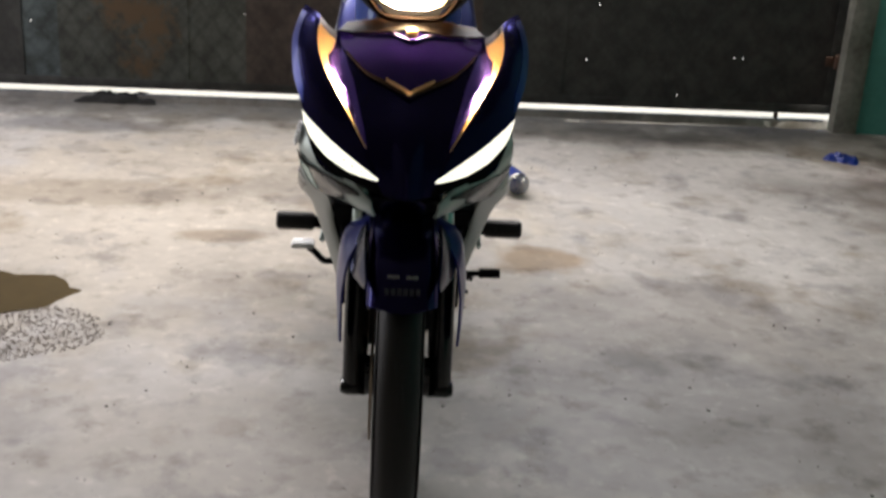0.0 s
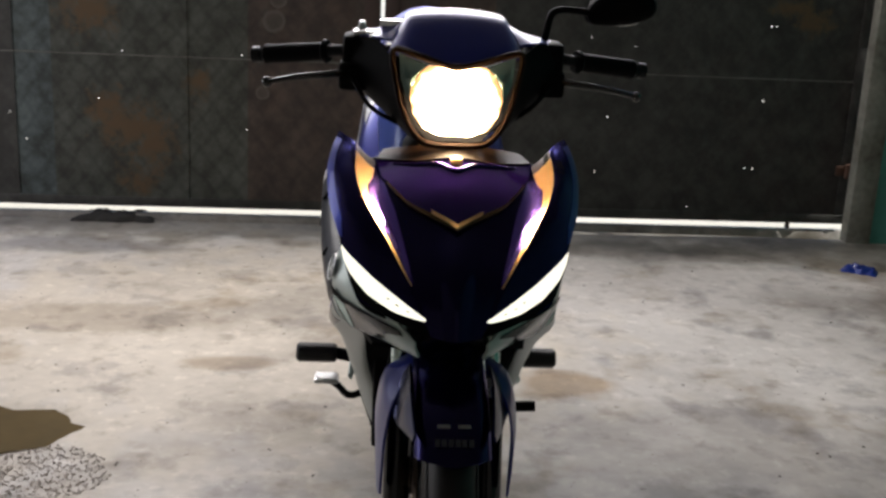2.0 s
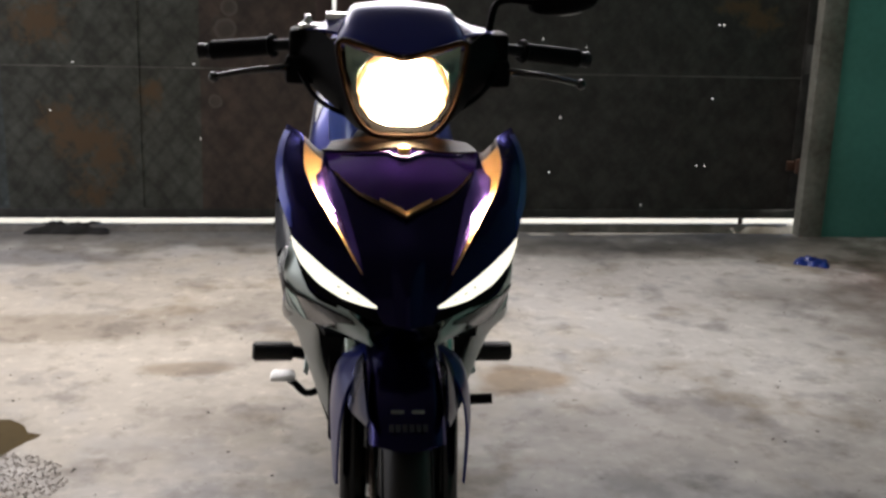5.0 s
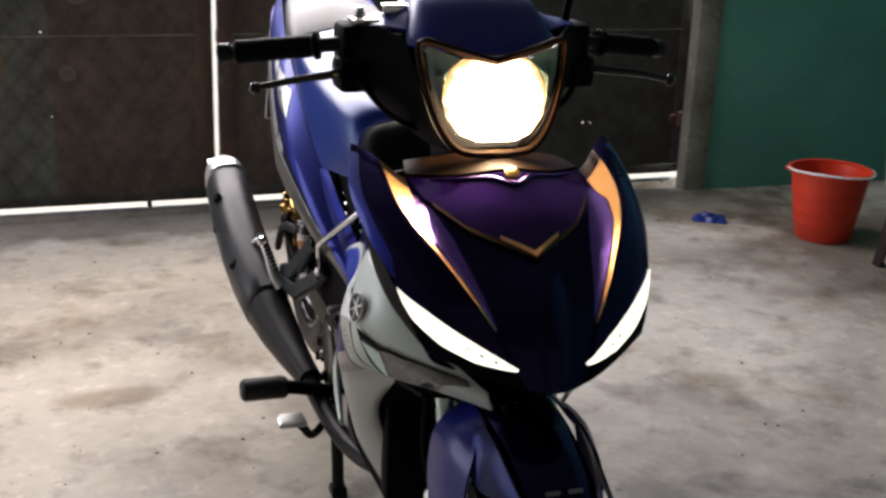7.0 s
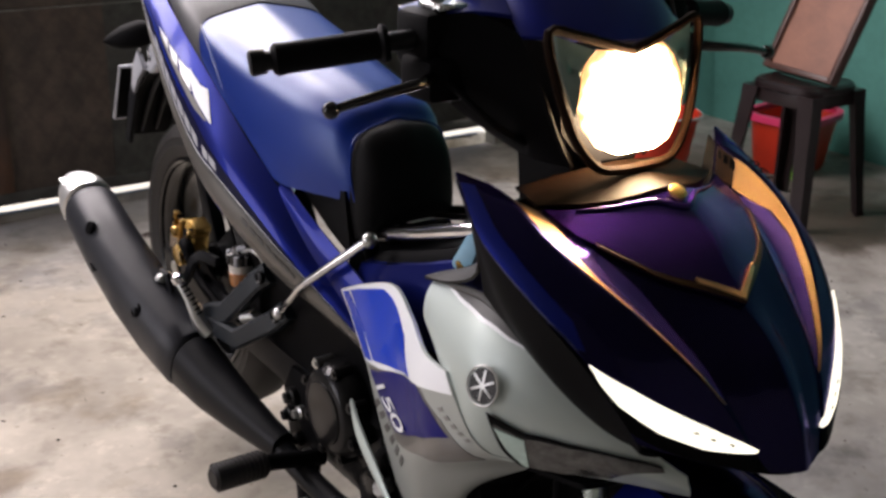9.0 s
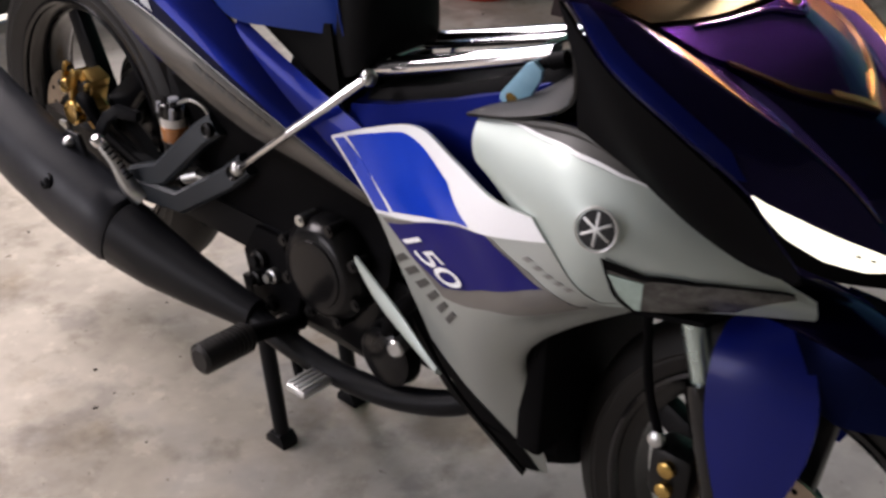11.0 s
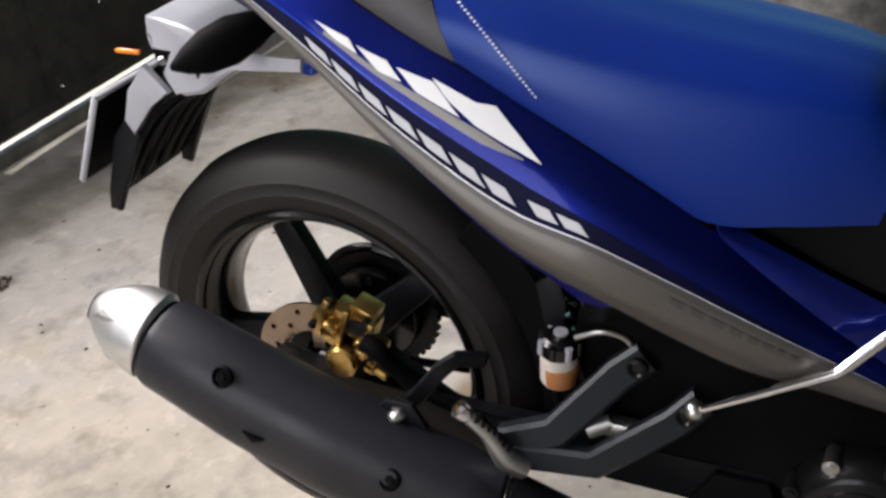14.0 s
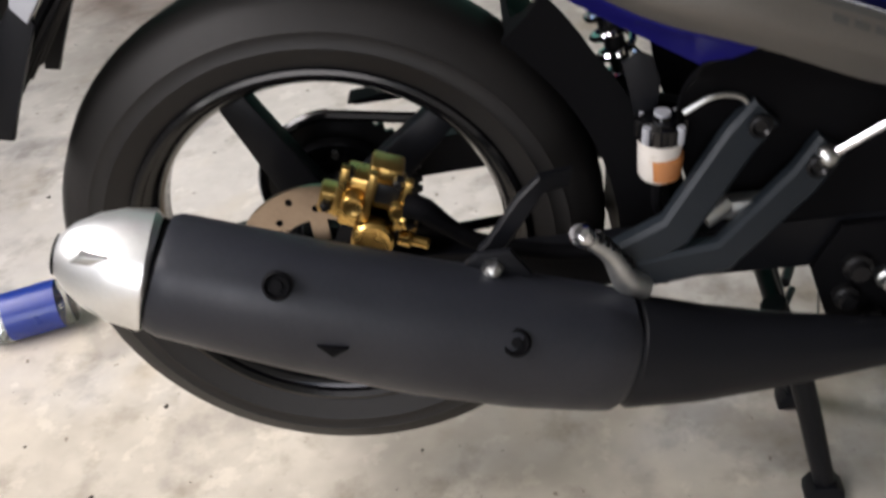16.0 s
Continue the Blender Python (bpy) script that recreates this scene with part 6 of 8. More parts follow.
# radiator and dark ducts between the shields
bm = bmesh.new()
box(bm, (-0.125, -1.06, 0.30), (0.125, -1.02, 0.56), 0.008)
part("radiator", bm, M_BLACK, bike)
bm = bmesh.new()
surface(bm, [[(-0.13, -1.26, 0.59), (0, -1.28, 0.585), (0.13, -1.26, 0.59)], [(-0.15, -1.12, 0.56), (0, -1.12, 0.55), (0.15, -1.12, 0.56)], [(-0.13, -1.05, 0.47), (0, -1.06, 0.46), (0.13, -1.05, 0.47)], [(-0.10, -1.04, 0.33), (0, -1.06, 0.31), (0.10, -1.04, 0.33)], [(-0.06, -1.03, 0.24), (0, -1.05, 0.22), (0.06, -1.03, 0.24)]], 0.006)
part("under_cowl", bm, M_BLACK, bike, "black inner cowl behind the front wheel")

# step-through tunnel
bm = bmesh.new()
loft(bm, [[(x * w, y, z0 + (z1 - z0) * h) for x, h in ((-1, 0), (-1, 0.6), (-0.85, 0.92), (-0.5, 1), (0.5, 1), (0.85, 0.92), (1, 0.6), (1, 0))] for y, w, z0, z1 in ((-0.68, 0.092, 0.56, 0.668), (-0.76, 0.094, 0.56, 0.692), (-0.86, 0.097, 0.58, 0.728), (-0.95, 0.10, 0.60, 0.765), (-1.02, 0.10, 0.62, 0.80))])
tunnel = part("tunnel", bm, M_BLUE, bike, "glossy blue step-through tunnel cover")
bm = bmesh.new()
loft(bm, [[(x * w, y, z0 + (z1 - z0) * h) for x, h in ((-1, 0), (-1, 0.6), (-0.85, 0.92), (-0.5, 1), (0.5, 1), (0.85, 0.92), (1, 0.6), (1, 0))] for y, w, z0, z1 in ((-0.70, 0.070, 0.65, 0.683), (-0.80, 0.074, 0.67, 0.716), (-0.90, 0.078, 0.70, 0.754), (-1.0, 0.085, 0.73, 0.80), (-1.06, 0.09, 0.75, 0.85))])
part("tunnel_top", bm, M_BLACK, tunnel)
bm = bmesh.new()
surface(bm, [[(-0.12, -0.915, 0.727), (-0.10, -0.93, 0.735), (-0.06, -0.95, 0.74)], [(-0.148, -1.01, 0.758), (-0.12, -1.02, 0.775), (-0.07, -1.02, 0.79)], [(-0.165, -1.09, 0.80), (-0.13, -1.09, 0.83), (-0.07, -1.09, 0.86)], [(-0.18, -1.10, 0.86), (-0.14, -1.11, 0.885), (-0.07, -1.12, 0.90)]], 0.004)
pair("inner_shield", bm, mat("dark_inner_plastic", (0.009, 0.009, 0.009), 0.5, 0, None, 6, 250, 0.25, bump=0.08, spec=0.15), bike, "dark grey inner leg shield")
bm = bmesh.new()
tube(bm, [(-0.113, -0.932, 0.731), (-0.143, -1.024, 0.755), (-0.159, -1.110, 0.770), (-0.160, -1.195, 0.746), (-0.130, -1.278, 0.693)], [0.0042, 0.0050, 0.0050, 0.004, 0.0025], 8)
pair("shield_rim", bm, M_INNER, bike)

# front cowl
def half_rows(rows):
    """Control rows given on one side of the machine, closed over to the other."""
    return [r + [(-x, y, z) for x, y, z in r[-2::-1]] for r in rows]


class Moulded(Panel):
    """A panel with raised flanks, a step along the flashes and a soft keel below the beak."""

    def at(self, r, c, lift=0.0):
        side = c if c <= 4 else 8 - c
        inner = float(np.interp(r, (0.03, 0.45, 1.15, 1.94, 2.75, 3.48), (1.95, 2.06, 2.12, 2.12, 2.30, 2.42)))
        outer = float(np.interp(r, (0.03, 0.36, 0.9, 1.3, 1.9, 2.7, 3.5), (0.92, 1.06, 1.24, 1.38, 1.66, 2.04, 2.36)))
        step = min(max((inner + 0.04 - side) / (inner + 0.04 - outer), 0.0), 1.0)
        rise = 0.025 * float(np.interp(r, (0, 0.5, 2.0, 3.5), (0.6, 1, 0.9, 0.12))) * step
        rise *= 1 - 0.55 * max(0.0, 1 - side / max(outer, 0.3))
        keel = 0.007 * max(0.0, 1 - (4 - side) / 0.6) * float(np.interp(r, (2.0, 2.6, 4.2, 5.0), (0, 1, 1, 0.5)))
        return super().at(r, c, lift + rise + keel + 1e-7)


COWL = Moulded(half_rows([
    [(-0.199, -1.092, 0.922), (-0.172, -1.120, 0.902), (-0.132, -1.160, 0.888), (-0.070, -1.200, 0.892), (0, -1.222, 0.906)],
    [(-0.210, -1.160, 0.868), (-0.178, -1.205, 0.862), (-0.130, -1.240, 0.856), (-0.070, -1.268, 0.858), (0, -1.284, 0.866)],
    [(-0.202, -1.240, 0.822), (-0.166, -1.282, 0.816), (-0.116, -1.308, 0.812), (-0.060, -1.325, 0.812), (0, -1.332, 0.820)],
    [(-0.184, -1.306, 0.782), (-0.146, -1.340, 0.772), (-0.098, -1.364, 0.766), (-0.050, -1.382, 0.764), (0, -1.390, 0.770)],
    [(-0.172, -1.338, 0.742), (-0.128, -1.372, 0.728), (-0.078, -1.400, 0.718), (-0.038, -1.416, 0.716), (0, -1.424, 0.720)],
    [(-0.156, -1.362, 0.706), (-0.104, -1.396, 0.688), (-0.058, -1.424, 0.676), (-0.028, -1.436, 0.670), (0, -1.444, 0.668)],
]))
probe = COWL.at(2.5, 4, 0.01) - COWL.at(2.5, 4)
COWL.side = 1 if probe.y < 0 else -1
cowl = part("front_cowl", COWL.mesh(0.005, 14, 9), M_DKBLUE, bike, "glossy dark blue-purple front cowl with gold flashes")


def flank(line):
    """The same line of (row, column) on the other flank."""
    return [(r, 8 - c) for r, c in line]


M_BRONZE = mat("dull_bronze", (0.045, 0.024, 0.009), 0.35, 0.6, None, 9, 200, 0.3, bump=0)
OUTER, INNER = [(0.36, 1.22), (0.74, 1.32), (1.05, 1.41), (1.5, 1.56), (2.0, 1.77), (2.7, 2.06), (3.50, 2.38)], [(0.44, 1.94), (0.80, 1.88), (1.05, 1.72), (1.5, 1.73), (2.0, 1.90), (2.7, 2.16), (3.50, 2.41)]
TOP_ONE, TOP_TWO = [(0.03, 1.08), (0.18, 1.14), (0.35, 1.21)], [(0.03, 1.93), (0.20, 1.95), (0.43, 1.92)]
VIN, VOUT = [(0.62, 1.96), (0.95, 1.80), (1.5, 1.75), (2.1, 1.96), (2.9, 2.26), (3.4, 2.41)], [(0.60, 2.16), (0.9, 2.30), (1.5, 2.44), (2.1, 2.46), (2.9, 2.50), (3.4, 2.46)]
BEAK, MID = [(0.04, 2.02), (0.61, 2.16), (0.85, 2.42), (1.35, 2.86), (1.68, 3.36), (2.14, 4.0)], [(0.04, 4.0), (0.5, 4.0), (0.9, 4.0), (1.4, 4.0), (1.8, 4.0), (2.16, 4.0)]
HORN, LOW = [(0.25, 0.02), (1.2, 0.02), (2.2, 0.02), (2.8, 0.02)], [(0.25, 0.42), (1.2, 0.60), (2.2, 0.62), (2.8, 0.25)]
for turn in (list, flank):
    part("gold_flash", COWL.patch(turn(OUTER), turn(INNER), 0.0014, 40, 8), M_GOLDD, cowl, "gold metallic flash")
    part("flash_top", COWL.patch(turn(TOP_ONE), turn(TOP_TWO), 0.0014, 12, 8), M_BRONZE, cowl, "dark bronze upper end of the flash")
    if turn is flank:
        for k in range(3):
            r = 0.05 + 0.125 * k
            part("name_bar", COWL.patch(turn([(r, 1.20 + 0.05 * k), (r + 0.085, 1.22 + 0.05 * k)]), turn([(r + 0.02, 1.42 + 0.05 * k), (r + 0.105, 1.44 + 0.05 * k)]), 0.0022, 2, 2), M_BLACK, cowl, "dark bar in place of a faint mark")
    part("lamp_surround", COWL.patch(turn([(3.46, 0.0), (3.97, 0.25), (4.37, 0.65), (4.54, 1.3), (4.48, 2.45)]), turn([(3.9, 0.0), (4.6, 0.0), (4.97, 0.65), (4.98, 1.3), (4.98, 2.6)]), 0.0012, 24, 4), M_BLACK, cowl)
    part("violet_flash", COWL.patch(turn(VIN), turn(VOUT), 0.0012, 24, 4), M_VFLASH, cowl, "violet side of the flash, brightened to imitate the headlight reflected")
    part("blue_side", COWL.patch(turn(HORN), turn(LOW), 0.0010, 24, 4), M_BLUE, cowl)
    part("beak", COWL.patch(turn(BEAK), turn(MID), 0.006, 30, 10, 0.006), M_VIOLET, cowl, "violet-blue beak panel")
    part("chevron", COWL.patch(turn([(0.74, 2.33), (1.28, 2.84), (1.58, 3.36), (2.0, 4.0)]), turn([(0.80, 2.33), (1.37, 2.83), (1.70, 3.34), (2.15, 4.0)]), 0.0085, 18, 2, 0.004), M_BRONZE, cowl)
for c in ((3.40, 4.0), (4.60, 4.0)):
    part("chevron_tip", COWL.patch([(1.52, c[0]), (1.97, c[1])], [(1.62, c[0]), (2.10, c[1])], 0.0100, 12, 2, 0.003), M_GOLDD, cowl, "gold chevron")
bm = bmesh.new()
e = COWL.at(0.16, 4, 0.008)
lathe(bm, [(0, 0), (0, 0.0105), (0.003, 0.0105), (0.005, 0.007), (0.005, 0)], along(e, e + Vector((0, -0.5, 0.8))), 20)
part("crest", bm, M_GOLD, cowl, "small gold crest")
bm = bmesh.new()
tube(bm, [COWL.at(r, c, 0.0075) for r, c in ((0.10, 2.5), (0.10, 2.9), (0.12, 3.3), (0.20, 3.62), (0.44, 4.0), (0.20, 4.38), (0.12, 4.7), (0.10, 5.1), (0.10, 5.5))], [0.0015, 0.0022, 0.0026, 0.003, 0.0036, 0.003, 0.0026, 0.0022, 0.0015], 10, 4)
part("beak_lip", bm, M_VIOLET, cowl, "glossy violet lip of the beak")
# top plate behind the beak
bm = bmesh.new()
surface(bm, [[(-0.132, -1.155, 0.890), (-0.07, -1.195, 0.896), (0, -1.218, 0.909), (0.07, -1.195, 0.896), (0.132, -1.155, 0.890)], [(-0.12, -1.10, 0.895), (-0.06, -1.12, 0.908), (0, -1.13, 0.915), (0.06, -1.12, 0.908), (0.12, -1.10, 0.895)]], 0.004)
part("top_plate", bm, mat("brown_black_plastic", (0.0030, 0.0014, 0.0006), 0.45, 0, None, 8, 200, 0.2, bump=0.05, spec=0.03), cowl, "dark brown-black plate behind the beak")
# running lights
M_DRLBODY = mat("pale_reflector", (0.5, 0.5, 0.45), 0.3, 0.5, None, 60, 200, 0.3)
for s in (1, -1):
    cols = lambda c: c if s > 0 else 8 - c
    rows1, c1 = (3.08, 3.38, 3.80, 4.10, 4.40), (0.02, 0.70, 1.40, 1.92, 2.58)
    rows2, c2 = (3.44, 3.92, 4.34, 4.50, 4.45), (0.0, 0.22, 0.66, 1.32, 2.52)
    light = part("running_light", COWL.patch([(r, cols(c)) for r, c in zip(rows1, c1)], [(r, cols(c)) for r, c in zip(rows2, c2)], 0.003, 28, 5, 0.004), M_DRL, cowl, "lit white running light strip")
    for k in range(3):
        t = 0.62 + 0.10 * k
        r = float(np.interp(t * 4, range(5), rows1)) * 0.6 + float(np.interp(t * 4, range(5), rows2)) * 0.4
        c = float(np.interp(t * 4, range(5), c1)) * 0.6 + float(np.interp(t * 4, range(5), c2)) * 0.4
        part("light_cell", COWL.patch([(r - 0.03, cols(c - 0.03)), (r - 0.03, cols(c + 0.06))], [(r + 0.03, cols(c - 0.03)), (r + 0.03, cols(c + 0.06))], 0.0042, 2, 1), M_DRLBODY, light)
# black sides and chin under the cowl
bm = bmesh.new()
surface(bm, [[(-0.196, -1.09, 0.915), (-0.206, -1.16, 0.864), (-0.198, -1.24, 0.818), (-0.182, -1.31, 0.77), (-0.154, -1.362, 0.702)], [(-0.175, -1.10, 0.845), (-0.190, -1.17, 0.80), (-0.186, -1.24, 0.755), (-0.165, -1.30, 0.72), (-0.138, -1.348, 0.682)], [(-0.160, -1.10, 0.775), (-0.172, -1.18, 0.755), (-0.160, -1.245, 0.715), (-0.140, -1.30, 0.685), (-0.110, -1.345, 0.668)]], 0.004)
pair("cowl_side", bm, M_BLACK, bike, "black panel between cowl and leg shield")
bm = bmesh.new()
surface(bm, [[(-0.154, -1.360, 0.704), (-0.06, -1.42, 0.674), (0, -1.441, 0.666), (0.06, -1.42, 0.674), (0.154, -1.360, 0.704)], [(-0.12, -1.33, 0.688), (-0.06, -1.36, 0.664), (0, -1.37, 0.656), (0.06, -1.36, 0.664), (0.12, -1.33, 0.688)], [(-0.10, -1.26, 0.690), (-0.06, -1.27, 0.67), (0, -1.27, 0.66), (0.06, -1.27, 0.67), (0.10, -1.26, 0.690)]], 0.004)
part("chin", bm, M_BLACK, bike)
letters("150", 0.026, COWL.at(0.95, 7.02, 0.0065), COWL.at(0.40, 7.25) - COWL.at(1.02, 7.15), COWL.at(0.6, 6.7) - COWL.at(0.6, 7.2), M_BLACK, cowl, "number_mark")

# handlebar cover, headlight and controls
bars = new("handlebar")
bars.parent = bike
SHELL = Panel(half_rows([
    [(-0.092, -0.965, 1.118), (-0.078, -0.990, 1.132), (0, -1.000, 1.140)],
    [(-0.098, -1.020, 1.112), (-0.080, -1.045, 1.126), (0, -1.058, 1.130)],
    [(-0.112, -1.070, 1.082), (-0.085, -1.100, 1.090), (0, -1.116, 1.088)],
    [(-0.118, -1.095, 1.068), (-0.070, -1.132, 1.066), (0, -1.146, 1.062)],
]))
probe = SHELL.at(2, 2, 0.01) - SHELL.at(2, 2)
SHELL.side = 1 if probe.y < 0 else -1
part("visor", SHELL.mesh(0.005), M_VISOR, bars, "dark blue headlight visor")
bm = bmesh.new()
surface(bm, [[(-0.118, -1.093, 1.070), (-0.150, -1.05, 1.088), (-0.190, -1.01, 1.080)], [(-0.108, -1.120, 1.020), (-0.145, -1.075, 1.030), (-0.195, -1.02, 1.035)], [(-0.085, -1.130, 0.955), (-0.12, -1.08, 0.965), (-0.16, -1.02, 0.985)], [(-0.055, -1.120, 0.915), (-0.08, -1.07, 0.92), (-0.10, -1.02, 0.94)]], 0.005, flip=-1)
pair("side_shell", bm, M_BLACK, bars, "black side shell of the handlebar cover")
bm = bmesh.new()
surface(bm, [[(-0.092, -0.965, 1.118), (-0.13, -0.96, 1.098), (-0.19, -0.96, 1.085)], [(-0.098, -1.020, 1.112), (-0.14, -1.01, 1.095), (-0.195, -0.995, 1.085)], [(-0.112, -1.070, 1.086), (-0.15, -1.045, 1.09), (-0.190, -1.01, 1.080)]], 0.005, flip=-1)
pair("shoulder", bm, M_VISOR, bars)
bm = bmesh.new()
surface(bm, [[(-0.10, -0.95, 1.11), (0, -0.95, 1.13), (0.10, -0.95, 1.11)], [(-0.11, -0.93, 1.03), (0, -0.93, 1.04), (0.11, -0.93, 1.03)], [(-0.09, -0.98, 0.95), (0, -0.98, 0.94), (0.09, -0.98, 0.95)]], 0.005)
part("back_shell", bm, M_BLACK, bars)
bm = bmesh.new()
loft(bm, [[(x * w, -1.13 + 0.14 * k, z) for x, z in ((-0.098, 1.06), (0, 1.04), (0.098, 1.06), (0.082, 0.96), (0.045, 0.922), (-0.045, 0.922), (-0.082, 0.96))] for k, w in ((0, 1.0), (1, 0.8))])
part("headlight_bowl", bm, M_BLACK, bars)


def dome(outline, y, bulge, n=6):
    """A lens: its outline in (x, z), swelling forwards to the middle."""
    bm = bmesh.new()
    cx, cz = (sum(p[k] for p in outline) / len(outline) for k in (0, 1))
    rings = []
    for i in range(n + 1):
        f = 1 - i / (n + 0.35)
        rings.append([bm.verts.new((cx + (x - cx) * f, y(x, z) - bulge * (1 - f * f), cz + (z - cz) * f)) for x, z in outline])
    k = len(outline)
    for a, b in zip(rings, rings[1:]):
        for j in range(k):
            bm.faces.new((a[j], a[(j + 1) % k], b[(j + 1) % k], b[j]))
    bm.faces.new(rings[-1])
    back = [bm.verts.new(v.co + Vector((0, 0.004, 0))) for v in rings[0]]
    for j in range(k):
        bm.faces.new((rings[0][j], back[j], back[(j + 1) % k], rings[0][(j + 1) % k]))
    bm.faces.new(back[::-1])
    return bm


slope = lambda x, z: -1.155 - (1.0 - z) * 0.16 + 0.9 * x * x
LENS = [(-0.048, 1.054), (-0.024, 1.050), (0, 1.046), (0.024, 1.050), (0.048, 1.054), (0.064, 1.040), (0.075, 1.020), (0.079, 1.000), (0.072, 0.972), (0.054, 0.949), (0.028, 0.939), (-0.028, 0.939), (-0.054, 0.949), (-0.072, 0.972), (-0.079, 1.000), (-0.075, 1.020), (-0.064, 1.040)]
part("headlight", dome(LENS, slope, 0.016), M_LAMP, bars, "lit warm headlight lens")
for s in (-1, 1):
    bm = dome([(s * x, z) for x, z in ((0.052, 1.054), (0.100, 1.072), (0.096, 1.030), (0.080, 0.985), (0.077, 1.015), (0.066, 1.038))], lambda x, z: slope(x, z) + 0.002, 0.004, 3)
    part("position_lens", bm, mat("grey_green_lens", (0.20, 0.28, 0.25), 0.15, 0.4, None, 30, 90, 0.3) if s < 0 else bpy.data.materials["grey_green_lens"], bars)
FRAME = [(0, 1.050), (0.03, 1.058), (0.07, 1.070), (0.110, 1.076), (0.103, 1.02), (0.086, 0.965), (0.060, 0.930), (0.03, 0.922), (-0.03, 0.922), (-0.060, 0.930), (-0.086, 0.965), (-0.103, 1.02), (-0.110, 1.076), (-0.07, 1.070), (-0.03, 1.058), (0, 1.050)]
bm = bmesh.new()
tube(bm, [(x, slope(x, z) - 0.001, z) for x, z in FRAME], 0.0058, 8, 4)
part("bezel", bm, mat("bronze_trim", (0.013, 0.0065, 0.0035), 0.6, 0.0, None, 12, 150, 0.3, bump=0, spec=0.04), bars, "bronze headlight surround")
bm = bmesh.new()
loft(bm, [[(x * w, y, z) for x, z in ((-0.05, z0), (0.05, z0), (0.06, z1), (-0.06, z1))] for y, w, z0, z1 in ((-1.11, 0.9, 0.87, 0.93), (-1.02, 1.0, 0.84, 0.95))])
part("neck", bm, M_BLACK, bars)
for s in (-1, 1):
    a, b = Vector((s * 0.205, -1.003, 1.056)), Vector((s * 0.350, -0.945, 1.036))
    bm = bmesh.new()
    tube(bm, [(s * 0.10, -1.0, 1.06), a, b], 0.011, 12, smooth=False)
    part("bar_tube", bm, M_MATTE, bars)
    bm = bmesh.new()
    lathe(bm, [(0, 0.0), (0, 0.020), (0.006, 0.022), (0.010, 0.017), (0.115, 0.0175), (0.124, 0.0185), (0.129, 0.014), (0.129, 0)], along(a.lerp(b, 0.14), b), 20)
    grip = part("grip", bm, M_BLACK, bars, "black rubber hand grip")
    bm = bmesh.new()
    lathe(bm, [(0, 0), (0, 0.014), (0.016, 0.015), (0.019, 0.011), (0.019, 0)], along(b, b + (b - a)), 16)
    part("bar_end", bm, M_MATTE, grip)
    bm = bmesh.new()
    box(bm, (s * 0.165 - 0.034, -1.032, 1.022), (s * 0.165 + 0.034, -0.965, 1.088), 0.010)
    box(bm, (s * 0.172 - 0.034, -1.050, 0.990), (s * 0.172 + 0.030, -0.985, 1.040), 0.010)
    part("switch_box", bm, M_BLACK, bars)
    bm = bmesh.new()
    tube(bm, [(s * 0.185, -1.035, 1.022), (s * 0.225, -1.060, 1.020), (s * 0.275, -1.062, 1.014), (s * 0.322, -1.056, 1.004)], [0.008, 0.0065, 0.0055, 0.005], 10)
    bmesh.ops.create_uvsphere(bm, u_segments=12, v_segments=8, radius=0.0095, matrix=Matrix.Translation((s * 0.330, -1.054, 1.002)))
    part("lever", bm, M_GLOSSK, bars, "black ball-ended lever")
bm = bmesh.new()
box(bm, (-0.182, -1.03, 1.088), (-0.14, -0.985, 1.096), 0.004)
lathe(bm, [(0, 0.010), (0.006, 0.010), (0.010, 0.007), (0.018, 0.006), (0.020, 0.0)], along((-0.166, -1.0, 1.092), (-0.166, -1.0, 1.12)), 8)
part("clamp_cap", bm, M_STEEL, bars)
bm = bmesh.new()
box(bm, (-0.135, -1.02, 1.100), (-0.085, -0.985, 1.116), 0.004)
part("reservoir_window", bm, M_CHROME, bars)
bm = bmesh.new()
tube(bm, [(0.165, -1.0, 1.085), (0.168, -1.0, 1.110), (0.176, -1.0, 1.138), (0.20, -0.998, 1.146), (0.245, -0.995, 1.142)], 0.0065, 10)
stalk = part("mirror_stalk", bm, M_BLACK, bars, "single black mirror stalk on the clutch side")
bm = bmesh.new()
secs = []
for dy, f in ((-0.020, 0.25), (-0.016, 0.62), (-0.006, 0.92), (0.006, 1.0), (0.010, 0.97)):
    secs.append([(0.302 + f * (0.066 * math.cos(q) + 0.006 * math.sin(q)), -0.995 + dy, 1.152 + f * (0.038 * math.sin(q) + 0.006 * math.cos(q) - 0.006 * math.cos(2 * q))) for q in np.linspace(0, 2 * math.pi, 28, endpoint=False)])
loft(bm, secs)
mirror = part("mirror", bm, M_BLACK, bars, "black oval rear-view mirror housing")
bm = bmesh.new()
loft(bm, [[(0.302 + f * 0.060 * math.cos(q), -0.9835 + d, 1.152 + f * 0.033 * math.sin(q)) for q in np.linspace(0, 2 * math.pi, 24, endpoint=False)] for d, f in ((0, 1), (0.0012, 1))])
part("mirror_glass", bm, M_MIRROR, mirror)
for pts in ([(-0.19, -1.03, 1.03), (-0.15, -1.09, 0.975), (-0.10, -1.085, 0.945), (-0.06, -1.06, 0.93)], [(0.19, -1.03, 1.03), (0.14, -1.08, 0.98), (0.09, -1.07, 0.945), (0.05, -1.05, 0.92)]):
    bm = bmesh.new()
    tube(bm, pts, 0.0045, 8)
    part("cable", bm, M_BLACK, bars)

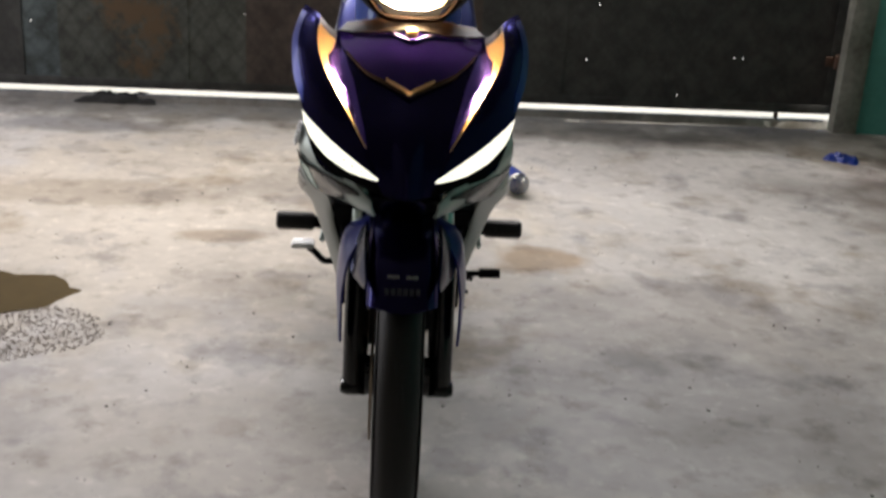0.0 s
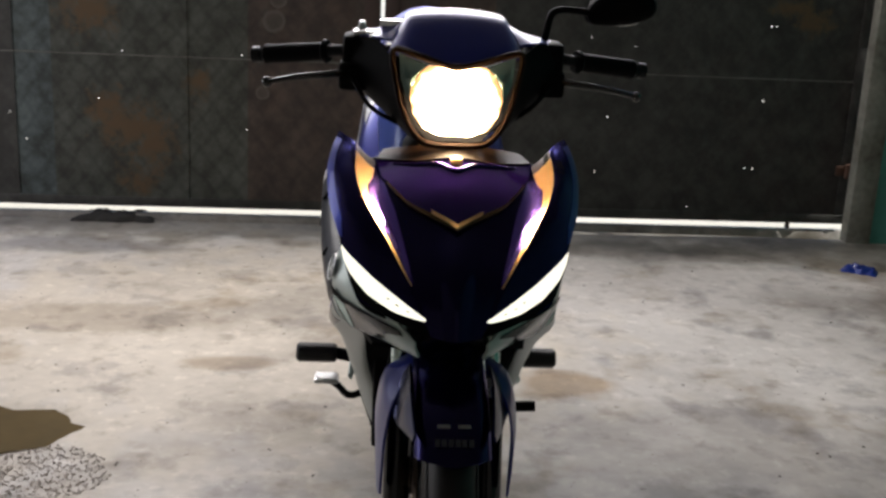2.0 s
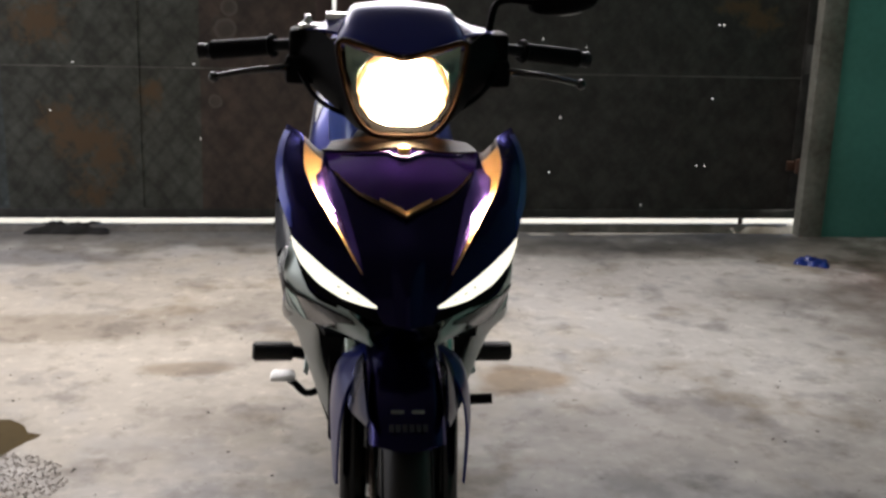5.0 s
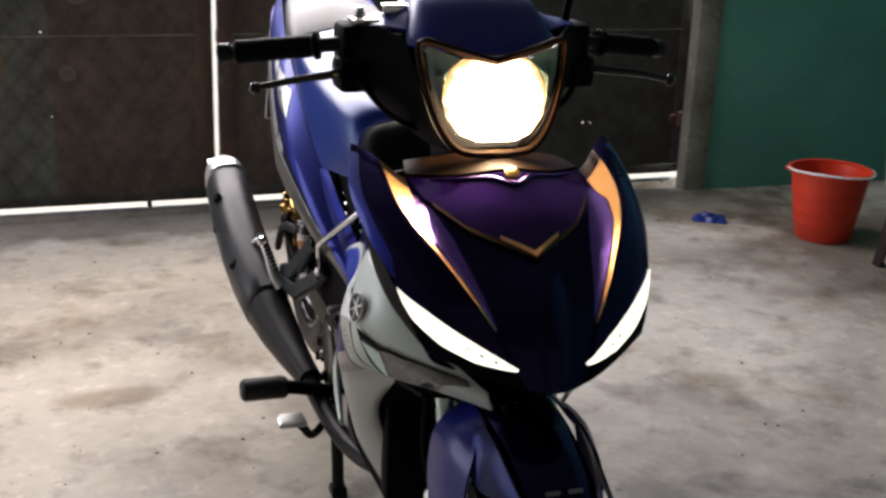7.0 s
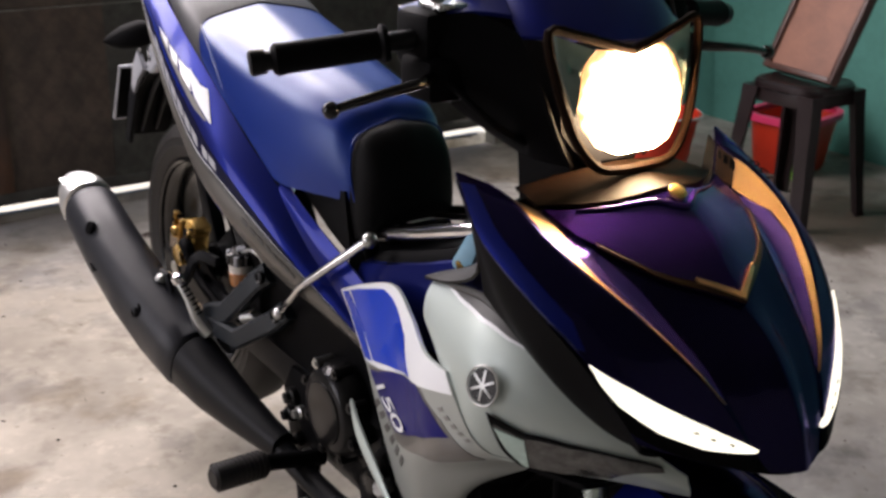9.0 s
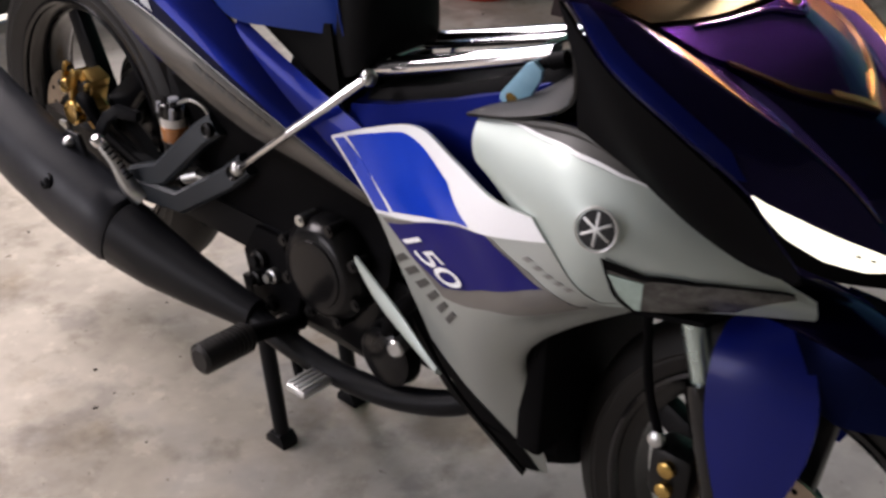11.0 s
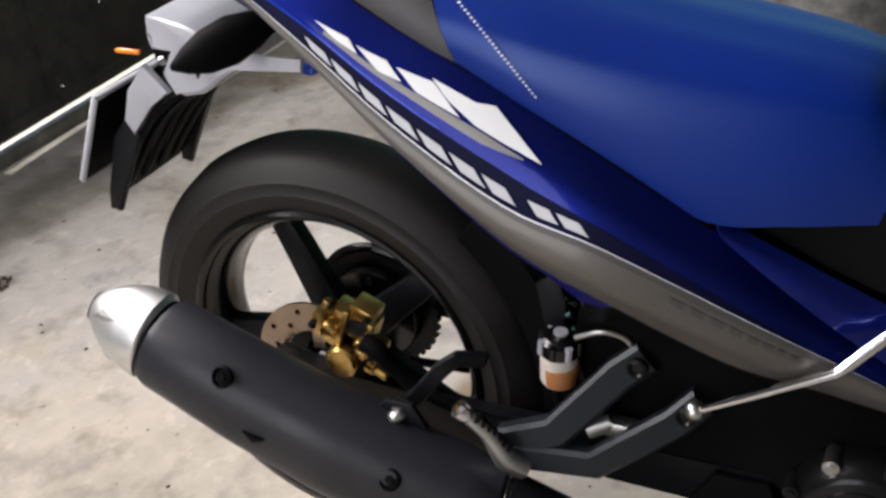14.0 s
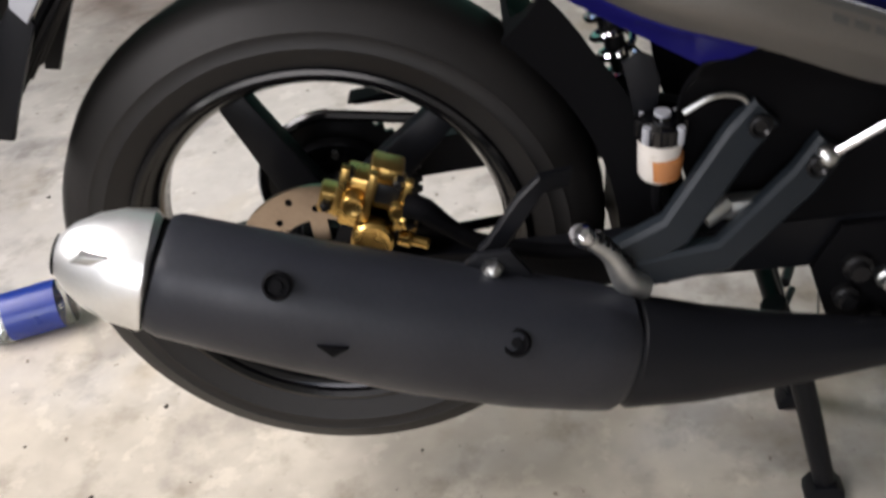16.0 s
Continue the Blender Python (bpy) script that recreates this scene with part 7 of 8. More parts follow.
# forks, front brake and mudguard
fork = new("front_fork")
fork.parent = bike
for s in (-1, 1):
    bm = bmesh.new()
    tube(bm, [(s * 0.080, -1.185, 0.68), (s * 0.080, -1.262, 0.44)], 0.0155, 16)
    part("stanchion", bm, mat("pale_chrome", (0.55, 0.66, 0.62), 0.25, 0.85, None, 12, 150, 0.2, bump=0) if s < 0 else bpy.data.materials["pale_chrome"], fork, "pale chromed fork tube")
    bm = bmesh.new()
    tube(bm, [(s * 0.080, -1.245, 0.492), (s * 0.080, -1.250, 0.478), (s * 0.080, -1.316, 0.262), (s * 0.080, -1.320, 0.244)], [0.021, 0.0245, 0.0235, 0.020], 18, smooth=False)
    part("slider", bm, M_GLOSSK, fork)
    bm = bmesh.new()
    lathe(bm, [(0.052, 0.0), (0.052, 0.020), (0.058, 0.024), (0.095, 0.024), (0.106, 0.018), (0.108, 0.0)], Matrix.Translation((0, -1.322, 0.252)) @ Matrix.Diagonal((s, 1, 0.62, 1)), 18)
    part("axle_clamp", bm, M_GLOSSK, fork)
bm = bmesh.new()
box(bm, (-0.105, -1.20, 0.655), (0.105, -1.15, 0.685), 0.01)
part("yoke", bm, M_MATTE, fork)
bm = bmesh.new()
box(bm, (-0.084, -1.250, 0.30), (-0.034, -1.190, 0.375), 0.012)
front_cal = part("front_caliper", bm, M_ENGINE, fork, "dark front brake caliper with gold caps")
for z in (0.322, 0.354):
    bm = bmesh.new()
    lathe(bm, [(-0.082, 0.011), (-0.092, 0.011), (-0.094, 0.008), (-0.094, 0)], Matrix.Translation((0, -1.220, z)), 14)
    part("piston_cap", bm, M_GOLD, front_cal)
bm = bmesh.new()
lathe(bm, [(0, 0.010), (0.008, 0.010), (0.010, 0.006), (0.010, 0)], along((-0.092, -1.205, 0.395), (-0.11, -1.205, 0.40)), 12)
part("bleed_nut", bm, M_STEEL, front_cal)
bm = bmesh.new()
tube(bm, [(-0.085, -1.21, 0.38), (-0.10, -1.19, 0.46), (-0.09, -1.17, 0.56), (-0.06, -1.15, 0.68)], 0.006, 8)
part("front_hose", bm, M_BLACK, fork)
guard = new("front_mudguard")
guard.parent = bike
def arc_row(x, r, a0, a1, n=7, lift=0.0):
    return [(x, -1.30 - r * math.cos(q), FRONT.z + r * math.sin(q) + lift) for q in np.radians(np.linspace(a0, a1, n))]


bm = bmesh.new()
surface(bm, [arc_row(-0.060, 0.292, 48, 118), arc_row(-0.050, 0.310, 46, 120), arc_row(-0.023, 0.322, 44, 120), arc_row(0, 0.325, 43, 120), arc_row(0.023, 0.322, 44, 120), arc_row(0.050, 0.310, 46, 120), arc_row(0.060, 0.292, 48, 118)], 0.004)
part("crown", bm, M_DKBLUE, guard, "deep blue front mudguard")
bm = bmesh.new()
surface(bm, [arc_row(-0.064, 0.303, 118, 165, 5), arc_row(0, 0.318, 118, 165, 5), arc_row(0.064, 0.303, 118, 165, 5)], 0.004)
part("rear_flap", bm, M_BLACK, guard)
bm = bmesh.new()
surface(bm, [[(-0.062, -1.258, 0.580), (-0.062, -1.300, 0.588), (-0.062, -1.345, 0.585)],
             [(-0.106, -1.262, 0.548), (-0.104, -1.320, 0.552), (-0.094, -1.382, 0.540)],
             [(-0.120, -1.270, 0.486), (-0.117, -1.330, 0.488), (-0.106, -1.388, 0.482)],
             [(-0.119, -1.284, 0.420), (-0.116, -1.332, 0.420), (-0.109, -1.374, 0.418)],
             [(-0.115, -1.306, 0.350), (-0.113, -1.326, 0.350), (-0.110, -1.346, 0.354)]], 0.004)
pair("side_wing", bm, M_VISOR, guard, "navy mudguard wing beside the fork")
bm = bmesh.new()
surface(bm, [[(-0.066, -1.330, 0.588), (-0.068, -1.400, 0.582), (-0.066, -1.450, 0.562), (-0.062, -1.505, 0.540)],
             [(-0.080, -1.350, 0.572), (-0.080, -1.400, 0.550), (-0.075, -1.450, 0.540), (-0.064, -1.505, 0.534)],
             [(-0.096, -1.384, 0.530), (-0.088, -1.405, 0.516), (-0.080, -1.445, 0.522), (-0.064, -1.505, 0.530)]], 0.004)
pair("fender_blade", bm, M_NAVY, guard, "lighter blue blade along the mudguard's lower edge")
for k in range(6):
    bm = bmesh.new()
    q = math.radians(50)
    box(bm, (-0.030 + 0.0105 * k, -0.0006, -0.006), (-0.0225 + 0.0105 * k, 0.0012, 0.006), 0, pose(0, -1.30 - 0.3265 * math.cos(q), FRONT.z + 0.3265 * math.sin(q), -48))
    part("name_bar", bm, mat("faint_grey_print", (0.035, 0.035, 0.04), 0.45, 0, None, 8, 200, 0.2, bump=0) if k == 0 else bpy.data.materials["faint_grey_print"], guard, "grey bar in place of a maker's name")
for x in (-0.016, 0.016):
    bm = bmesh.new()
    q = math.radians(55)
    box(bm, (x - 0.010, -0.001, -0.003), (x + 0.010, 0.002, 0.003), 0.001, pose(0, -1.30 - 0.326 * math.cos(q), FRONT.z + 0.326 * math.sin(q), -42, 0, 0))
    part("vent", bm, M_GREYM, guard)

# chrome luggage carrier between seat and bars, with its stay
rack = thing("luggage_carrier", "chrome tube luggage carrier over the step-through", "luggage carrier")
def bar(name, pts, r, parent=rack, material=M_CHROME):
    bm = bmesh.new()
    tube(bm, pts, r, 10)
    return part(name, bm, material, parent)


bar("side_rail", [(-0.050, -0.690, 0.703), (-0.054, -0.80, 0.738), (-0.056, -0.90, 0.772), (-0.048, -0.985, 0.800)], 0.0115)
bar("side_rail", [(0.075, -0.690, 0.715), (0.080, -0.80, 0.745), (0.078, -0.90, 0.775), (0.060, -0.985, 0.800)], 0.0115)
bar("side_rail", [(-0.020, -0.70, 0.712), (-0.022, -0.82, 0.748), (-0.020, -0.97, 0.796)], 0.005)
bar("side_rail", [(0.045, -0.70, 0.715), (0.045, -0.82, 0.750), (0.036, -0.97, 0.798)], 0.005)
for y, z in ((-0.695, 0.709), (-0.95, 0.79)):
    bar("cross_rail", [(-0.052, y, z), (0.012, y, z + 0.004), (0.077, y, z + 0.004)], 0.0045)
bm = bmesh.new()
tube(bm, [(-0.094, -0.722, 0.708), (-0.146, -0.632, 0.625), (-0.150, -0.622, 0.615), (-0.120, -0.480, 0.510)], [0.0072, 0.0070, 0.0060, 0.0052], 10, smooth=False)
part("stay", bm, M_CHROME, rack)
for c in ((-0.090, -0.724, 0.710), (-0.119, -0.479, 0.510)):
    bm = bmesh.new()
    bmesh.ops.create_uvsphere(bm, u_segments=14, v_segments=10, radius=0.012, matrix=Matrix.Translation(c))
    part("joint", bm, M_STEEL, rack)
bar("stay", [(0.090, -0.715, 0.71), (0.150, -0.622, 0.615), (0.142, -0.482, 0.503)], 0.0065)
# key with its tag in the ignition
key = thing("ignition_key", "key with a pale blue tag hanging from the lock", "key")
M_TAG = mat("pale_blue_plastic", (0.22, 0.42, 0.55), 0.35, 0, (0.16, 0.33, 0.46), 20, 100, bump=0.05)
bm = bmesh.new()
m = Matrix.Translation((-0.098, -0.980, 0.772)) @ Euler((radians(36), radians(-10), 0)).to_matrix().to_4x4()
plate(bm, [(-0.014, -0.042), (0.014, -0.042), (0.017, -0.034), (0.012, 0.030), (0.007, 0.040), (-0.007, 0.040), (-0.012, 0.030), (-0.017, -0.034)], -0.003, 0.003, m, 0.0012)
tag = part("tag", bm, M_TAG, key)
bm = bmesh.new()
plate(bm, [(0.010 * math.cos(q), -0.026 + 0.008 * math.sin(q)) for q in np.linspace(0, 2 * math.pi, 14, endpoint=False)], -0.0042, -0.0031, m)
part("badge", bm, M_GOLD, tag)
bm = bmesh.new()
lathe(bm, [(0, 0.010), (0.02, 0.010), (0.022, 0.007), (0.03, 0.007), (0.03, 0)], along((-0.088, -1.03, 0.815), (-0.094, -1.00, 0.803)), 14)
part("key_head", bm, M_BLACK, key)

# ---- loose things in the yard ----
def put(name, label, category, x, y, z=0.0, turn=0.0, group=""):
    ob = thing(name, label, category, group)
    ob.matrix_world = pose(x, y, z, 0, 0, turn)
    return ob


UP = pose(0, 0, 0, 0, -90, 0)


def turned(profile, sides=32, closed=False):
    """A turned shape about the upright: profile of (height, radius)."""
    return lathe(bmesh.new(), profile, UP, sides, closed)


# broken hollow with a puddle and gravel
bm = bmesh.new()
wave = lambda q: 1 + 0.10 * math.sin(3 * q + 1) + 0.07 * math.sin(5 * q + 2) + 0.05 * math.sin(9 * q) + 0.03 * math.sin(14 * q)
vs = [bm.verts.new((-1.165 + 0.315 * wave(q) * math.cos(q), -0.372 + 0.190 * wave(q) * math.sin(q), -0.0085)) for q in np.linspace(0, 2 * math.pi, 90, endpoint=False)]
bm.faces.new(vs)
tagged(part("puddle", bm, M_WATER, smooth=False), "shallow muddy puddle in the broken floor", "puddle", kind="structure")
rng = random.Random(5)
verts, faces = [], []
for k in range(2600):
    q, f = rng.uniform(0, 2 * math.pi), rng.random() ** 0.5
    x, y = -1.06 + 0.33 * f * math.cos(q), -0.61 + 0.18 * f * math.sin(q)
    s = rng.uniform(0.0015, 0.0048)
    z = floor_height(x, y) + s * 0.15
    base = len(verts)
    for dx, dy, dz in ((1, 0, 0), (-1, 0, 0), (0, 1, 0), (0, -1, 0), (0, 0, 0.8), (0, 0, -0.8)):
        verts.append((x + s * (dx + rng.uniform(-0.4, 0.4)), y + s * (dy + rng.uniform(-0.4, 0.4)), z + s * dz))
    for a, b, c in ((0, 2, 4), (2, 1, 4), (1, 3, 4), (3, 0, 4), (2, 0, 5), (1, 2, 5), (3, 1, 5), (0, 3, 5)):
        faces.append((base + a, base + b, base + c))
me = bpy.data.meshes.new("gravel")
me.from_pydata(verts, [], faces)
me.materials.append(M_GRAVEL)
tagged(new("gravel", me), "loose broken concrete gravel beside the puddle", "gravel", kind="stuff")

# specks and crumbs over the floor
verts, faces = [], []
for k in range(420):
    x, y = rng.uniform(-1.8, 2.4), rng.uniform(-2.2, 1.5)
    s = rng.choice((0.0015, 0.002, 0.003, 0.005))
    base = len(verts)
    for q in range(5):
        a = 2 * math.pi * q / 5
        verts.append((x + s * math.cos(a) * rng.uniform(0.6, 1.3), y + s * math.sin(a) * rng.uniform(0.6, 1.3), floor_height(x, y) + 0.0003))
    verts.append((x, y, floor_height(x, y) + s * 0.6))
    faces += [(base + q, base + (q + 1) % 5, base + 5) for q in range(5)]
me = bpy.data.meshes.new("floor_crumbs")
me.from_pydata(verts, [], faces)
me.materials.append(mat("dark_crumbs", (0.05, 0.042, 0.033), 0.9, 0, None, 20, 90, 0.5))
tagged(new("floor_crumbs", me), "dark crumbs and grit scattered on the floor", "grit", kind="stuff")


def rumpled(long, wide, high, seed, n=26, m=14):
    """A crumpled lump of cloth or film."""
    bm = bmesh.new()
    rows = []
    for i in range(n + 1):
        u = i / n * 2 - 1
        row = []
        for j in range(m + 1):
            v = j / m * 2 - 1
            edge = max(0.0, 1 - (u * u) ** 2) * max(0.0, 1 - (v * v) ** 2)
            bump = 0.55 + 0.6 * noise.noise((u * 2.4 + seed, v * 2.0, seed)) + 0.35 * noise.noise((u * 6 + seed, v * 5, seed))
            row.append(bm.verts.new((u * long / 2 * (1 + 0.12 * noise.noise((v * 2, seed, 0))), v * wide / 2 * (1 + 0.2 * noise.noise((u * 3, seed, 5))), 0.001 + high * edge * max(bump, 0.05))))
        rows.append(row)
    for a, b in zip(rows, rows[1:]):
        for j in range(m):
            bm.faces.new((a[j], a[j + 1], b[j + 1], b[j]))
    return bm


rag = put("floor_rag", "crumpled black rag on the threshold under the gate", "rag", -1.212, 1.665, 0.002, 2)
part("fabric", rumpled(0.33, 0.13, 0.046, 3.0), M_CLOTH, rag)
wrap = put("plastic_wrapper", "crumpled blue plastic wrapper on the floor", "wrapper", 1.812, 1.240, 0, -28)
part("film", rumpled(0.135, 0.085, 0.035, 8.0), M_FILM, wrap)
AXIS = along((0.426, 0.590, 0.0435), (0.374, 0.786, 0.0385))
flask = thing("water_bottle", "clear plastic water bottle with a blue label, lying on the floor", "bottle")
M_CLEAR = clear("clear_bottle_plastic", (0.93, 0.95, 0.96), 0.06)
BODYLINE = [(0.0, 0.0), (0.0, 0.028), (0.005, 0.037), (0.014, 0.0400), (0.018, 0.0390), (0.022, 0.0400), (0.118, 0.0400), (0.132, 0.0385), (0.156, 0.031), (0.178, 0.019), (0.190, 0.0135), (0.204, 0.0130)]
shell = part("body", lathe(bmesh.new(), BODYLINE + [(0.204, 0.0118), (0.190, 0.0122), (0.178, 0.0178), (0.156, 0.0298), (0.132, 0.0373), (0.118, 0.0388), (0.014, 0.0388), (0.005, 0.0355), (0.002, 0.0)], AXIS, 36), M_CLEAR, flask, "thin clear plastic")
for x, r in ((0.128, 0.0392), (0.140, 0.0368)):
    part("rib", lathe(bmesh.new(), [(x - 0.002, r - 0.001), (x, r + 0.0006), (x + 0.002, r - 0.001)], AXIS, 36, True), M_CLEAR, flask)
sleeve = part("label", lathe(bmesh.new(), [(0.024, 0.0404), (0.024, 0.0409), (0.112, 0.0409), (0.112, 0.0404)], AXIS, 40, True), M_FILM, flask, "blue printed label sleeve")
for turn, a, b, wide in ((62, 0.030, 0.062, 0.012), (62, 0.070, 0.104, 0.010), (92, 0.048, 0.094, 0.006), (106, 0.060, 0.094, 0.003)):
    bm = bmesh.new()
    box(bm, (a, -wide, 0.0408), (b, wide, 0.0416), 0.0, AXIS @ pose(0, 0, 0, turn))
    part("print_bar", bm, M_WHITE if turn > 80 else M_TAG_BLUE, sleeve)
part("cap", lathe(bmesh.new(), [(0.194, 0.0), (0.194, 0.0150), (0.210, 0.0150), (0.213, 0.013), (0.213, 0.0)], AXIS, 24), M_WHITE, flask, "white screw cap")
# heap of rusty chips and dry leaves
verts, faces = [], []
for k in range(260):
    q, u = rng.uniform(0, 2 * math.pi), rng.random() ** 0.6
    x, y = 0.375 + u * (0.095 * math.cos(q) + 0.022 * math.sin(q)), 1.305 + u * (0.040 * math.sin(q) - 0.055 * math.cos(q))
    s, z = rng.uniform(0.003, 0.011), floor_height(x, y) + rng.uniform(0.001, 0.010) * (1 - u)
    turn = Euler((rng.uniform(-0.5, 0.5), rng.uniform(-0.5, 0.5), rng.uniform(0, 6)))
    base = len(verts)
    for dx, dy, dz in ((-1, 0, 0), (0, -0.5, 0.1), (1, 0, 0), (0, 0.5, 0.1), (0, 0, -0.25)):
        v = Vector((dx * s, dy * s, dz * s))
        v.rotate(turn)
        verts.append((x + v.x, y + v.y, z + 0.003 + v.z))
    faces += [(base, base + 1, base + 3), (base + 1, base + 2, base + 3), (base, base + 4, base + 1), (base + 1, base + 4, base + 2), (base + 2, base + 4, base + 3), (base + 3, base + 4, base)]
me = bpy.data.meshes.new("dry_debris")
me.from_pydata(verts, [], faces)
me.materials.append(M_RUST)
tagged(new("dry_debris", me), "small heap of rusty chips and dry leaves", "debris", kind="stuff")

# red bucket
pail = put("bucket", "orange-red plastic bucket with a pale wire handle on its rim", "bucket", 2.140, 0.955)
part("body", turned([(0.006, 0.0), (0.0, 0.098), (0.006, 0.104), (0.10, 0.120), (0.18, 0.133), (0.262, 0.146), (0.264, 0.142), (0.18, 0.129), (0.02, 0.100), (0.012, 0.0)], 40), M_RED, pail, "ribbed red plastic")
part("rim", turned([(0.256, 0.146), (0.258, 0.156), (0.270, 0.158), (0.274, 0.150), (0.270, 0.143)], 40, True), M_RED, pail)
for z, r in ((0.07, 0.117), (0.12, 0.125), (0.19, 0.136)):
    part("band", turned([(z - 0.003, r - 0.002), (z - 0.002, r + 0.0015), (z + 0.002, r + 0.0020), (z + 0.003, r - 0.001)], 40, True), M_RED, pail)
bm = bmesh.new()
tube(bm, [(0.158 * math.cos(q), 0.158 * math.sin(q), 0.272 + 0.006 * math.sin(2 * q)) for q in np.linspace(math.radians(150), math.radians(345), 14)], 0.0042, 8)
part("handle", bm, M_WHITE, pail, "pale wire handle")
for q in (150, 345):
    bm = bmesh.new()
    lathe(bm, [(0, 0.010), (0.010, 0.010), (0.013, 0.006), (0.013, 0)], Matrix.Translation((0.152 * math.cos(radians(q)), 0.152 * math.sin(radians(q)), 0.262)) @ pose(0, 0, 0, 0, 0, q), 12)
    part("lug", bm, M_RED, pail)


def build_stool(x, y, turn):
    stool = put("plastic_stool", "dark brown moulded plastic stool with splayed legs", "stool", x, y, 0, turn)
    bm = bmesh.new()
    secs = []
    for z, h in ((0.438, 0.128), (0.445, 0.142), (0.462, 0.142), (0.470, 0.132), (0.466, 0.10)):
        secs.append([(h * math.copysign(abs(math.cos(q)) ** 0.55, math.cos(q)), h * math.copysign(abs(math.sin(q)) ** 0.55, math.sin(q)), z) for q in np.linspace(0, 2 * math.pi, 36, endpoint=False)])
    loft(bm, secs)
    part("seat", bm, M_STOOL, stool)
    for sx in (-1, 1):
        for sy in (-1, 1):
            bm = bmesh.new()
            loft(bm, [[(sx * (c + dx * w), sy * (c + dy * w), z) for dx, dy in ((1, 1), (-1, 1), (-1, 0.5), (0.5, 0.5), (0.5, -1), (1, -1))] for z, c, w in ((0.0, 0.160, 0.021), (0.05, 0.154, 0.022), (0.40, 0.118, 0.028), (0.445, 0.112, 0.032))])
            part("leg", bm, M_STOOL, stool)
    for sx, sy in ((1, 0), (-1, 0), (0, 1), (0, -1)):
        bm = bmesh.new()
        if sx:
            box(bm, (sx * 0.128 - 0.003, -0.11, 0.395), (sx * 0.128 + 0.003, 0.11, 0.445), 0.002)
        else:
            box(bm, (-0.11, sy * 0.128 - 0.003, 0.395), (0.11, sy * 0.128 + 0.003, 0.445), 0.002)
        part("apron", bm, M_STOOL, stool)
    return stool


build_stool(2.315, 0.455, 3)
board = thing("wooden_tray", "reddish wooden framed tray leaning on the stool", "tray")
board.matrix_world = Matrix.Translation((2.30, 0.47, 0.482)) @ Euler((0, radians(-66), radians(-8))).to_matrix().to_4x4() @ Matrix.Translation((0.21, 0, 0))
bm = bmesh.new()
box(bm, (-0.195, -0.145, -0.004), (0.195, 0.145, 0.004))
part("panel", bm, M_WOOD, board)
M_DARKWOOD = mat("dark_wood", (0.07, 0.028, 0.02), 0.45, 0, None, 9, 90, 0.4)
for lo, hi in (((-0.215, -0.165, -0.018), (0.215, -0.145, 0.02)), ((-0.215, 0.145, -0.018), (0.215, 0.165, 0.02)), ((-0.215, -0.145, -0.018), (-0.195, 0.145, 0.02)), ((0.195, -0.145, -0.018), (0.215, 0.145, 0.02))):
    bm = bmesh.new()
    box(bm, lo, hi, 0.003)
    part("frame_bar", bm, M_DARKWOOD, board)
bin_ob = put("red_basin", "red plastic bin with a pink rim in the corner", "bin", 2.74, 0.82, 0, 10)
bm = bmesh.new()
secs = []
for z, a, b in ((0.0, 0.13, 0.10), (0.02, 0.14, 0.11), (0.21, 0.17, 0.135), (0.212, 0.160, 0.125), (0.03, 0.128, 0.10)):
    secs.append([(a * math.copysign(abs(math.cos(q)) ** 0.6, math.cos(q)), b * math.copysign(abs(math.sin(q)) ** 0.6, math.sin(q)), z) for q in np.linspace(0, 2 * math.pi, 32, endpoint=False)])
loft(bm, secs)
part("body", bm, M_RED, bin_ob)
bm = bmesh.new()
secs = []
for z, a, b in ((0.205, 0.170, 0.135), (0.205, 0.186, 0.150), (0.232, 0.188, 0.152), (0.232, 0.164, 0.130)):
    secs.append([(a * math.copysign(abs(math.cos(q)) ** 0.6, math.cos(q)), b * math.copysign(abs(math.sin(q)) ** 0.6, math.sin(q)), z) for q in np.linspace(0, 2 * math.pi, 32, endpoint=False)])
loft(bm, secs, caps=False)
part("rim", bm, mat("bright_pink_plastic", (0.75, 0.05, 0.16), 0.4, 0, None, 8, 90, 0.15), bin_ob, "bright pink rim")
broom = thing("green_stick", "light green plastic stick leaning beside the bin", "stick")
bm = bmesh.new()
